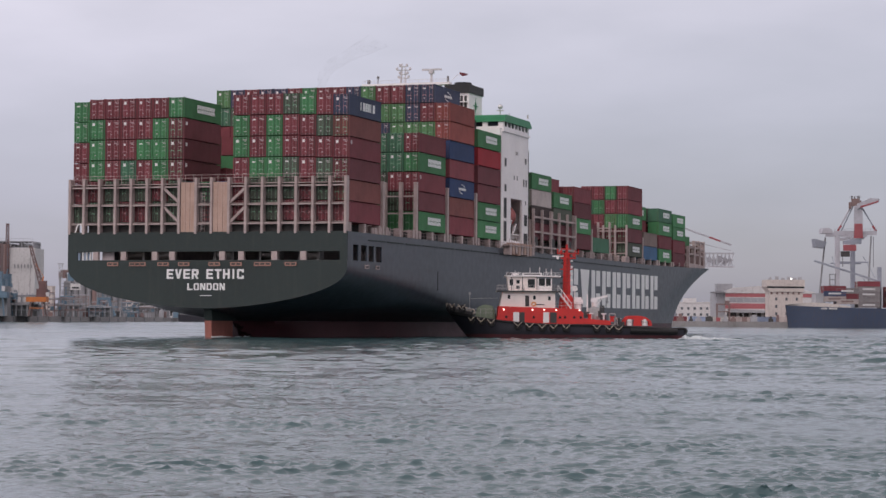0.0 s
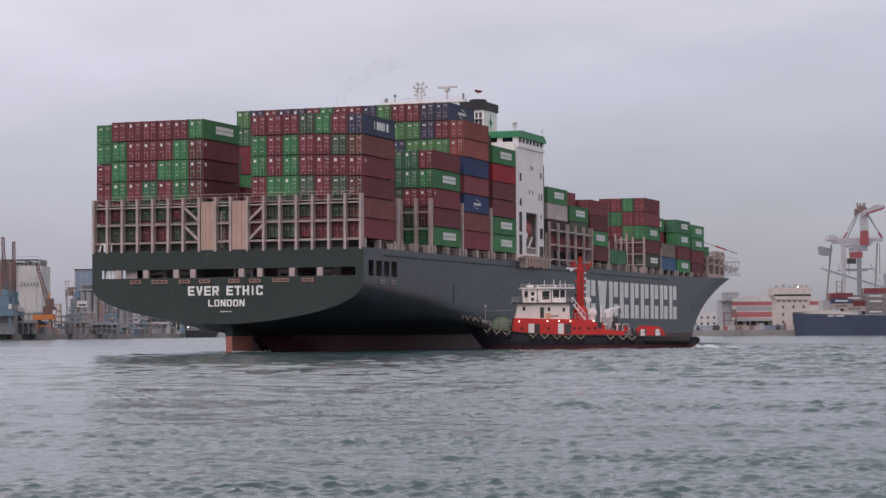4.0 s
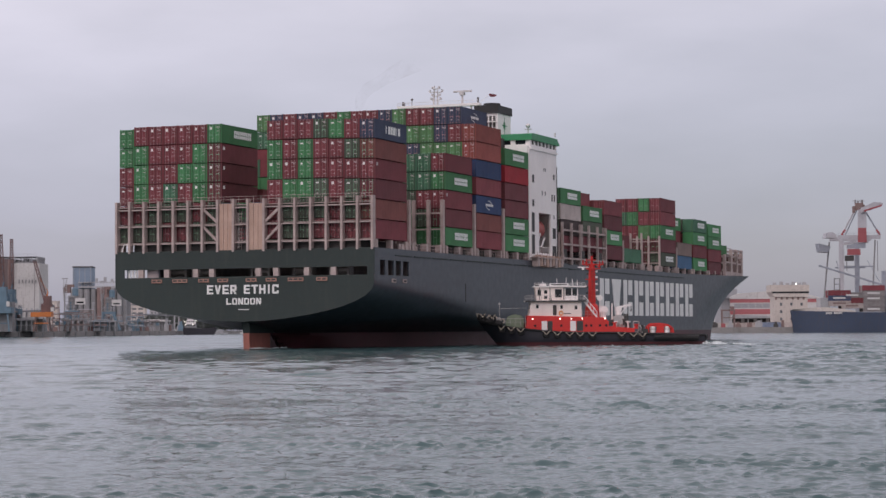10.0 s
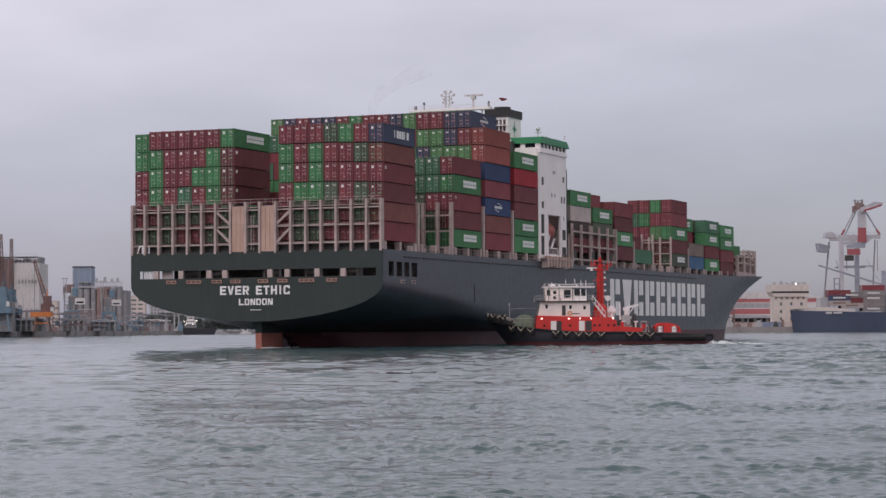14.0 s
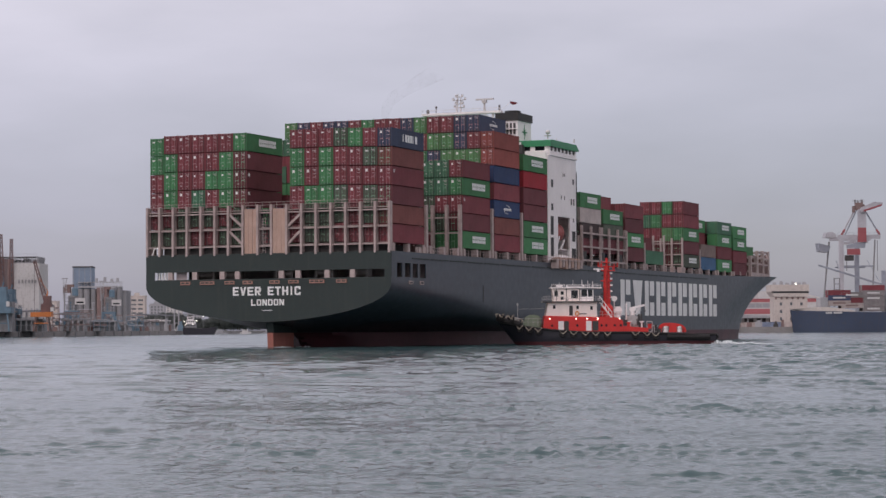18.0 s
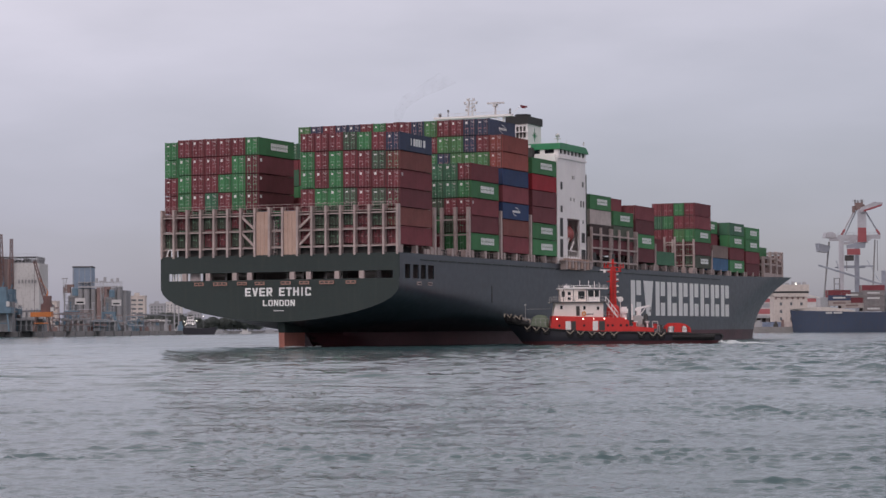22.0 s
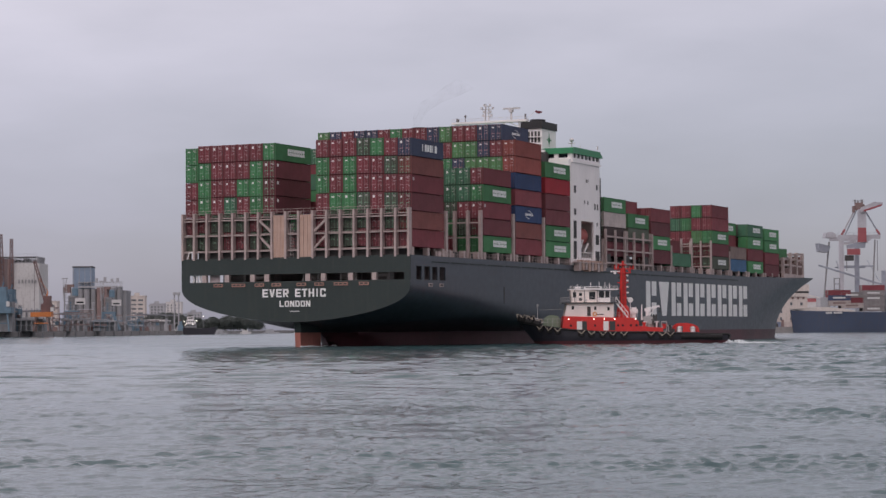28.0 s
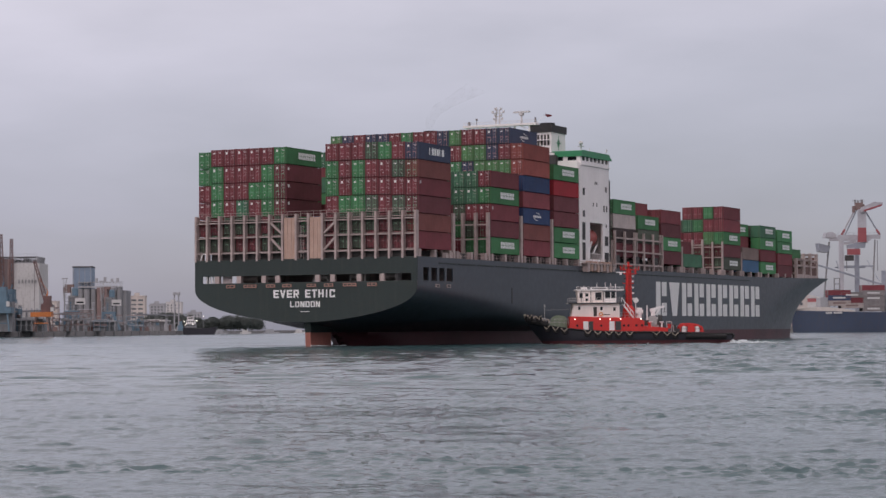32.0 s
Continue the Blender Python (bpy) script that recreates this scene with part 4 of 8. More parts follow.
def forward_frame(x, half, top):
    br = new("breakwater_frame")
    br.parent = SHIP
    br.matrix_basis = pose(x, 0, 0)
    tagged(br, "tan rusty box frame at the bow")
    n = 9
    for k in range(n):
        y = -half + 2 * half * k / (n - 1)
        bm = bmesh.new()
        quad_box(bm, -0.5, 0.5, y - 0.35, y + 0.35, 15.0, top)
        part("post", bm, M_LASH, br)
    for z in (16.6, 18.4, 20.0, top - 0.3):
        bm = bmesh.new()
        quad_box(bm, -0.35, 0.35, -half, half, z - 0.25, z + 0.25)
        part("crossbar", bm, M_LASH, br)
    for s in (-1, 1):
        bm = bmesh.new()
        quad_box(bm, -5.5, 0, s * half - 0.3, s * half + 0.3, 15, 16.2)
        for z in (18.4, 20.0, top - 0.3):
            quad_box(bm, -5.5, 0, s * half - 0.2, s * half + 0.2, z - 0.2, z + 0.2)
        quad_box(bm, -5.9, -5.2, s * half - 0.35, s * half + 0.35, 15, top)
        part("side_frame", bm, M_LASH, br)
        bm = bmesh.new()
        quad_box(bm, -5.2, -0.6, s * half - 0.12, s * half + 0.12, 16.2, top - 2.6)
        part("side_plate", bm, M_BROWN_PLATE, br)
    for k in range(n - 1):
        y = -half + 2 * half * (k + 0.5) / (n - 1)
        w = half / (n - 1) - 0.3
        for z0, z1 in ((15.1, 17.9), (18.7, 19.7), (20.3, top - 0.9 - 0.7 * (k % 2))):
            bm = bmesh.new()
            quad_box(bm, -0.3, -0.1, y - w, y + w, z0, z1)
            part("plate", bm, M_BROWN_PLATE, br)




def side_frame(x0, x1):
    """Posts and rails along the deck edge under the high stacks just ahead of the house."""
    br = new("side_lashing_frame")
    br.parent = SHIP
    tagged(br, "weathered steel lashing frame at the deck edge")
    n = int((x1 - x0) / 5.2)
    for k in range(n + 1):
        x = x0 + (x1 - x0) * k / n
        bm = bmesh.new()
        quad_box(bm, x - 0.24, x + 0.24, -21.85, -21.45, 14.6, 22.3)
        part("post", bm, M_LASH, br)
    for z in (15.7, 18.3, 20.9):
        bm = bmesh.new()
        quad_box(bm, x0, x1, -21.75, -21.4, z - 0.16, z + 0.16)
        part("crossbar", bm, M_LASH, br)
    # added dark panels imitate the shaded gaps behind the posts
    for k in range(0, n, 2):
        xa = x0 + (x1 - x0) * k / n
        bm = bmesh.new()
        quad_box(bm, xa + 0.6, xa + 2.6, -21.7, -21.42, 15.8, 17.4)
        part("screen", bm, M_DARK, br)


side_frame(87.4, 114.6)
forward_frame(219, 21.0, 20.2)
forward_frame(227, 20.6, 21.6)
forward_frame(236.5, 19.5, 21.9)
bm = bmesh.new()
rod(bm, (252, 0, 15), (252, 0, 30), 0.25, 8, 0.12)
rod(bm, (252, -1.2, 26), (252, 1.2, 26), 0.06, 5)
part("foremast", bm, M_WHITE, SHIP, "thin foremast")


# ---- superstructure ----
def house():
    hs = new("superstructure")
    hs.parent = SHIP
    tagged(hs, "white accommodation block with a green-topped bridge")
    X0, X1 = 69.9, 85.3
    bm = bmesh.new()
    # starboard wall with a tall opening onto a recess
    ya, yb = -21.3, -20.9
    for x0, x1, z0, z1 in ((X0, 75.2, 14.8, 34.4), (81.9, X1, 14.8, 34.4), (75.2, 81.9, 14.8, 15.9), (75.2, 81.9, 23.4, 34.4)):
        quad_box(bm, x0, x1, ya, yb, z0, z1)
    part("side_wall", bm, M_WHITE, hs)
    bm = bmesh.new()
    quad_box(bm, X0, X1 - 0.3, -16.0, 20.9, 14.8, 36.9)
    part("main_block", bm, M_WHITE, hs)
    bm = bmesh.new()
    quad_box(bm, X0, X0 + 0.3, -20.9, -16.0, 14.8, 34.4)
    quad_box(bm, X1 - 0.3, X1, -20.9, -16.0, 14.8, 36.0)
    quad_box(bm, X0 + 0.3, X1 - 0.3, -20.9, -16.0, 33.9, 34.4)
    quad_box(bm, X0 + 0.3, X1 - 0.3, -20.9, -16.0, 23.4, 23.8)
    part("end_wall", bm, M_WHITE, hs)
    # orange and dull gear inside the opening
    bm = bmesh.new()
    rod(bm, (75.4, -18.8, 20.6), (77, -18.8, 20.6), 1.0, 14, 1.8)
    rod(bm, (77, -18.8, 20.6), (80.6, -18.8, 20.6), 1.8, 14)
    rod(bm, (80.6, -18.8, 20.6), (82.0, -18.8, 20.6), 1.8, 14, 1.0)
    part("lifeboat", bm, paint("lifeboat_red", (0.34, 0.07, 0.06), 0.5), hs, "red lifeboat in its recess", True)
    bm = bmesh.new()
    beam(bm, (75.6, -20.7, 17.4), (77.6, -20.7, 19.8), 0.25, 0.25)
    beam(bm, (78.2, -20.7, 17.4), (80.2, -20.7, 19.2), 0.25, 0.25)
    quad_box(bm, 75.2, 81.9, -20.9, -20.7, 15.9, 16.3)
    for x in (76.0, 77.4, 78.8, 80.2, 81.4):
        rod(bm, (x, -20.8, 15.9), (x, -20.8, 17.4), 0.07, 5)
    rod(bm, (75.2, -20.8, 17.4), (81.9, -20.8, 17.4), 0.07, 5)
    part("boat_davit", bm, M_WHITE, hs)
    # windows in the starboard wall
    for x, z, w, h in ((72.0, 29.3, 0.75, 1.4), (72.0, 25.0, 0.75, 1.2), (71.9, 21.6, 1.1, 3.4), (71.9, 17.7, 1.1, 3.4), (83.6, 30.2, 0.6, 1.0), (82.5, 26.4, 0.5, 1.2),
                       (83.9, 26.4, 0.5, 1.2), (83.6, 23.0, 0.4, 0.7), (83.7, 20.0, 1.3, 1.9), (83.7, 16.6, 1.6, 2.3), (78.0, 31.2, 0.35, 0.6), (78.8, 31.2, 0.35, 0.6),
                       (77.0, 27.0, 0.35, 0.7), (78.7, 27.0, 0.35, 0.7)):
        bm = bmesh.new()
        w *= 1.5
        quad_box(bm, x - w / 2, x + w / 2, -21.34, -21.28, z - h / 2, z + h / 2)
        wd = part("window", bm, M_BLACK, hs, "dark window")
        bm = bmesh.new()
        for a, b, c, d in ((-w / 2 - 0.08, w / 2 + 0.08, h / 2, h / 2 + 0.08), (-w / 2 - 0.08, w / 2 + 0.08, -h / 2 - 0.08, -h / 2), (-w / 2 - 0.08, -w / 2, -h / 2, h / 2), (w / 2, w / 2 + 0.08, -h / 2, h / 2)):
            quad_box(bm, x + a, x + b, -21.38, -21.3, z + c, z + d)
        part("window_frame", bm, M_WHITE, wd)
    # aft low block beside the wall
    bm = bmesh.new()
    quad_box(bm, X0 - 0.4, X0 + 3.4, -21.1, -17, 32.6, 35.0)
    part("deck_locker", bm, M_WHITE, hs)
    # bridge with wings
    bm = bmesh.new()
    quad_box(bm, 70.6, 85.5, -21.5, 21.5, 34.4, 34.8)
    part("bridge_deck", bm, M_WHITE, hs)
    bm = bmesh.new()
    quad_box(bm, 70.8, 85.4, -21.3, 21.3, 34.8, 35.3)
    part("bridge_wall", bm, M_WHITE, hs)
    bm = bmesh.new()
    quad_box(bm, 71.0, 85.2, -21.1, 21.1, 35.3, 36.1)
    part("bridge_glazing", bm, M_GLASS, hs, "dark bridge windows")
    for k in range(8):
        x = 70.8 + k * 2.0
        bm = bmesh.new()
        quad_box(bm, x, x + 0.7, -21.32, -21.0, 35.3, 36.1)
        part("mullion", bm, M_WHITE, hs)
    for k in range(16):
        y = -21.3 + k * 2.8
        bm = bmesh.new()
        quad_box(bm, 70.75, 71.1, y, y + 0.9, 35.3, 36.1)
        part("mullion", bm, M_WHITE, hs)
    bm = bmesh.new()
    prism(bm, [(70.4, 36.05), (86.0, 36.05), (86.0, 36.3), (84.6, 37.25), (71.2, 37.25), (70.4, 37.1)], -21.7, 21.7, "y")
    part("bridge_roof", bm, M_WING_GREEN, hs, "bright green roof edge")
    # boarding gear at deck edge below the house
    for k in range(9):
        bm = bmesh.new()
        x = 70.8 + k * 1.65
        quad_box(bm, x, x + 1.1, -22.6, -21.45, 13.7 + 0.15 * (k % 3), 15.5 + 0.3 * (k % 2))
        part("boarding_gear", bm, M_TAN if k % 2 else M_LASH, hs, "rusty boarding platform gear")
    bm = bmesh.new()
    quad_box(bm, 70.2, 85.6, -22.7, -21.42, 15.2, 15.35)
    for k in range(12):
        rod(bm, (70.4 + k * 1.37, -22.6, 15.3), (70.4 + k * 1.37, -22.6, 16.3), 0.04, 4)
    part("boarding_platform", bm, M_LASH, hs)
    # funnel
    fn = new("funnel")
    fn.parent = SHIP
    tagged(fn, "white funnel with a black top")
    bm = bmesh.new()
    quad_box(bm, 70.2, 77.2, -15.4, -11.3, 34.0, 41.0)
    part("casing", bm, M_WHITE, fn)
    bm = bmesh.new()
    quad_box(bm, 70.0, 77.4, -15.5, -11.2, 34.0, 37.0)
    part("casing_base", bm, M_BLACK, fn, "dark lower casing")
    bm = bmesh.new()
    quad_box(bm, 69.9, 77.5, -15.6, -11.1, 41.0, 42.4)
    part("funnel_top", bm, M_BLACK, fn, "sooty black band")
    bm = bmesh.new()
    rod(bm, (73.2, -13.3, 42.4), (73.2, -13.3, 43.0), 1.5, 16)
    part("exhaust_cowl", bm, M_BLACK, fn)
    bm = bmesh.new()
    louvre = bmesh.new()
    quad_box(louvre, 70.1, 70.25, 0, 0.42, 38.4, 40.5)
    louvre_me = to_mesh("louvre", louvre, M_DARK)
    for k in range(5):
        piece("louvre", louvre_me, fn, pose(0, -15.0 + k * 0.7, 0))
    bm = bmesh.new()
    quad_box(bm, 69.6, 70.2, -15.2, -11.4, 39.35, 39.5)
    quad_box(bm, 69.6, 70.2, -15.2, -11.4, 36.9, 37.1)
    part("gallery", bm, M_WHITE, fn)
    bm = bmesh.new()
    c = Vector((73.7, -15.43, 39.0))
    for k in range(8):
        a = radians(45 * k)
        r = 1.5 if k % 2 == 0 else 0.8
        prism(bm, [(c.x + 0.22 * math.sin(a), c.z - 0.22 * math.cos(a)), (c.x + r * math.cos(a), c.z + r * math.sin(a)), (c.x - 0.22 * math.sin(a), c.z + 0.22 * math.cos(a))], c.y - 0.03, c.y + 0.01, "y")
    part("funnel_emblem", bm, M_WING_GREEN, fn, "dark green star-like mark")
    bm = bmesh.new()
    quad_box(bm, 69.5, 78.5, -16.5, -10.4, 33.9, 36.4)
    part("funnel_base", bm, M_DARK, fn)
    # second cowl, farther to port
    bm = bmesh.new()
    rod(bm, (70.5, 10.7, 36.4), (70.5, 10.7, 42.3), 1.6, 14)
    # mast, radar platform
    ms = new("radar_mast")
    ms.parent = SHIP
    tagged(ms, "white signal mast with radar scanners")
    bm2 = bmesh.new()
    quad_box(bm2, 74.4, 75.9, -10.4, 5.6, 43.0, 43.42)
    part("platform", bm2, M_WHITE, ms)
    bm2 = bmesh.new()
    for y in (-8.6, -5.4, -1.6, 2.2, 4.8):
        beam(bm2, (75.2, y, 37.0), (75.2, y, 43.2), 0.3, 0.3)
    for y in (-8.6, -5.4, -1.6, 2.2):
        beam(bm2, (75.2, y, 42.0), (75.2, y + 2.4, 43.2), 0.16, 0.16)
    part("support", bm2, M_WHITE, ms)
    bm2 = bmesh.new()
    for k in range(30):
        y = -10.1 + k * 0.54
        rod(bm2, (74.7, y, 43.5), (74.7, y, 44.0), 0.03, 4)
    rod(bm2, (74.7, -10.1, 44.0), (74.7, 5.5, 44.0), 0.035, 4)
    part("guard_rail", bm2, M_MAST, ms)
    bm2 = bmesh.new()
    rod(bm2, (75.2, -2.1, 43.3), (75.2, -2.1, 46.2), 0.14, 8, 0.1)
    rod(bm2, (75.2, -1.3, 43.3), (75.2, -1.5, 46.9), 0.2, 8, 0.12)
    for z, w in ((44.3, 0.9), (45.0, 0.7), (45.7, 1.2), (46.3, 0.6)):
        quad_box(bm2, 75.0, 75.4, -1.8 - w, -1.8 + w, z, z + 0.12)
        for s in (-1, 1):
            quad_box(bm2, 75.0, 75.4, -1.8 + s * w - 0.16, -1.8 + s * w + 0.16, z + 0.1, z + 0.5)
    part("signal_mast", bm2, M_MAST, ms)
    bm2 = bmesh.new()
    rod(bm2, (75.2, -6.9, 43.5), (75.2, -6.9, 45.3), 0.2, 8)
    quad_box(bm2, 74.8, 75.6, -7.3, -6.5, 45.0, 45.5)
    part("radar_post", bm2, M_MAST, ms)
    bm2 = bmesh.new()
    quad_box(bm2, 75.0, 75.4, -8.7, -5.2, 45.55, 45.85)
    part("radar_scanner", bm2, M_MAST, ms)
    bm2 = bmesh.new()
    rod(bm2, (75.2, 2.9, 43.5), (75.2, 2.9, 44.6), 0.08, 5)
    dome(bm2, (75.2, 2.9, 44.6), 0.28, 8, 3, full=True)
    rod(bm2, (75.2, 4.6, 43.5), (75.2, 4.6, 44.2), 0.3, 8)
    rod(bm2, (75.2, -9.9, 43.5), (75.2, -9.9, 44.5), 0.2, 8)
    part("antenna", bm2, M_SOOT, ms)
    bm2 = bmesh.new()
    rod(bm2, (75.2, -10.2, 43.5), (75.2, -12.0, 44.9), 0.04, 4)
    part("gaff", bm2, M_WHITE, ms)
    bm2 = bmesh.new()
    pts = [(k * 0.18, 0.06 * math.sin(k * 1.3)) for k in range(9)]
    for (a, da), (b, db) in zip(pts, pts[1:]):
        vs = [bm2.verts.new(p) for p in ((75.2 + da, -12.0 - a, 44.75 - 0.25 * a - 0.2 * math.sin(a * 3)), (75.2 + db, -12.0 - b, 44.75 - 0.25 * b - 0.2 * math.sin(b * 3)), (75.2 + db, -12.0 - b, 45.1 - 0.2 * b), (75.2 + da, -12.0 - a, 45.1 - 0.2 * a))]
        bm2.faces.new(vs)
    bmesh.ops.remove_doubles(bm2, verts=bm2.verts, dist=0.01)
    bmesh.ops.solidify(bm2, geom=bm2.faces[:], thickness=0.02)
    part("flag", bm2, M_FLAG, ms, "small red flag flying")
    # mast on the starboard wing roof
    bm2 = bmesh.new()
    rod(bm2, (77.5, -18.6, 37.5), (77.5, -18.6, 39.2), 0.12, 6)
    quad_box(bm2, 77.3, 77.7, -19.2, -18.0, 38.5, 38.65)
    dome(bm2, (77.5, -18.6, 39.2), 0.45, 10, 4, full=True)
    rod(bm2, (79.5, -19.6, 37.5), (79.5, -19.6, 38.3), 0.06, 5)
    rod(bm2, (82.5, -22.0, 37.5), (82.5, -22.0, 38.2), 0.14, 6)
    part("wing_mast", bm2, M_MAST, ms)
    part("ventilator_cowl", bm, M_BLACK, SHIP, "black exhaust cowl above the stacks")
    # dark crane post ahead of the house
    bm = bmesh.new()
    rod(bm, (87.0, -20.4, 15), (87.0, -20.4, 32.3), 0.5, 8)
    part("crane_post", bm, M_DARK, SHIP, "dark upright post")


house()


def smoke():
    """Thin exhaust drifting to starboard from the port uptake, as one faint wavy plume."""
    mat = bpy.data.materials.new("thin_smoke")
    mat.use_nodes = True
    n, l = mat.node_tree.nodes, mat.node_tree.links
    n.clear()
    out, mix = n.new("ShaderNodeOutputMaterial"), n.new("ShaderNodeMixShader")
    clear, soot = n.new("ShaderNodeBsdfTransparent"), n.new("ShaderNodeBsdfDiffuse")
    soot.inputs[0].default_value = (0.20, 0.18, 0.19, 1)
    co, noise, amount = n.new("ShaderNodeTexCoord"), n.new("ShaderNodeTexNoise"), n.new("ShaderNodeMapRange")
    noise.inputs["Scale"].default_value, noise.inputs["Detail"].default_value = 0.5, 3.0
    amount.inputs["From Min"].default_value, amount.inputs["From Max"].default_value = 0.35, 0.75
    amount.inputs["To Min"].default_value, amount.inputs["To Max"].default_value = 0.0, 0.05
    l.new(co.outputs["Object"], noise.inputs["Vector"])
    l.new(noise.outputs[0], amount.inputs[0])
    l.new(amount.outputs[0], mix.inputs[0])
    l.new(clear.outputs[0], mix.inputs[1])
    l.new(soot.outputs[0], mix.inputs[2])
    l.new(mix.outputs[0], out.inputs[0])
    bm = bmesh.new()
    loops = []
    for k in range(16):
        u = k / 15
        c = Vector((73.5, PLUME_FOOT - PLUME_DRIFT * u ** 1.6, 42.6 + PLUME_RISE * u ** 0.65))
        r = 0.5 + 1.7 * u + 0.25 * math.sin(5 * u + 1)
        side = Vector((0, 0.8, 0.5)).normalized()
        loops.append([bm.verts.new(c + r * (math.cos(a) * side + math.sin(a) * Vector((1, 0, 0))) * (1 + 0.15 * math.sin(3 * a + 9 * u))) for a in (j * math.pi / 6 for j in range(12))])
    for p, q in zip(loops, loops[1:]):
        for j in range(12):
            bm.faces.new((p[j], p[(j + 1) % 12], q[(j + 1) % 12], q[j]))
    ob = solid("exhaust_smoke", bm, mat, "thin grey exhaust smoke above the stacks", "smoke", kind="stuff", m=SHIP0, smooth=True)
    CARGO.append((ob, Matrix.Identity(4)))


PLUME_FOOT, PLUME_DRIFT, PLUME_RISE = 12.9, 11.0, 8.0
smoke()




# ---- tug ----
TUG_WAY = [(0, 330.0, 0.0), (3, 334.7, 1.15), (5.5, 338.6, 2.05), (9, 344.1, 3.75), (12.5, 349.5, 5.4), (19, 359.7, 7.95), (25, 369.1, 10.3), (28, 373.75, 11.55), (32, 380.0, 13.05)]
TUG_POSES = [(t, pose((19.5 + x) * 1.013, y + 4.5, 0.05, 0, 0, 180)) for t, y, x in TUG_WAY]
M_TUG_HULL = paint("tug_black", (0.020, 0.019, 0.028), 0.5, vary=0.2, dirt=0.4, dirt_colour=(0.05, 0.035, 0.035), scale=0.6, streaks=0.2)
M_TUG_RED = paint("tug_red", (0.62, 0.030, 0.026), 0.55, vary=0.08, dirt=0.15, dirt_colour=(0.25, 0.06, 0.05), scale=0.5, streaks=0.1)
M_TUG_MAST = paint("tug_mast_red", (0.58, 0.026, 0.022), 0.55, vary=0.08, scale=0.5)
M_TUG_BOTTOM = paint("tug_bottom_red", (0.10, 0.024, 0.030), 0.6, vary=0.2, scale=0.5)
M_TYRE = paint("tyre_rubber", (0.014, 0.013, 0.014), 0.9, vary=0.2, dirt=0.4, dirt_colour=(0.10, 0.09, 0.08), scale=2.0)
M_CHAIN = paint("fender_rope", (0.50, 0.42, 0.34), 0.8, vary=0.2, scale=3.0)
M_LAMP = glow("lit_lamp", (1.0, 0.93, 0.8), 3.0)
M_CANVAS = paint("canvas_green", (0.20, 0.24, 0.17), 0.85, scale=1.0)
M_FOAM = paint("foam", (0.60, 0.63, 0.64), 0.9, vary=0.08, dirt=0.3, dirt_colour=(0.45, 0.5, 0.5), scale=1.5, bump=0.6)
M_TUG_WHITE = paint("tug_white", (0.87, 0.77, 0.72), 0.5, vary=0.05, dirt=0.15, dirt_colour=(0.45, 0.33, 0.26), scale=0.5, streaks=0.15)
TUG = thing("tug_boat", TUG_POSES[0][1], "black, red and white harbour tug going astern beside the ship", "tug")


def tug_sheer(x):
    return 2.15 + (1.65 * max((x - 2) / 16, 0) ** 1.7 if x > 2 else -0.45 * min(max((-4 - x) / 10, 0), 1))


def tug_stem(z):
    return 15.3 + 0.78 * z


def tug_half(x, z):
    w = 5.2
    if x > 8:
        q = (x - 8) / (tug_stem(z) - 8)
        w *= max(1 - min(q, 1) ** 2.2, 0.0) ** 0.75
    if x < -13:
        q = min((-13 - x) / 5.0, 1)
        w *= (1 - 0.35 * q ** 2)
    return w * (0.86 + 0.14 * min(max((z + 1.5) / 2.5, 0), 1))


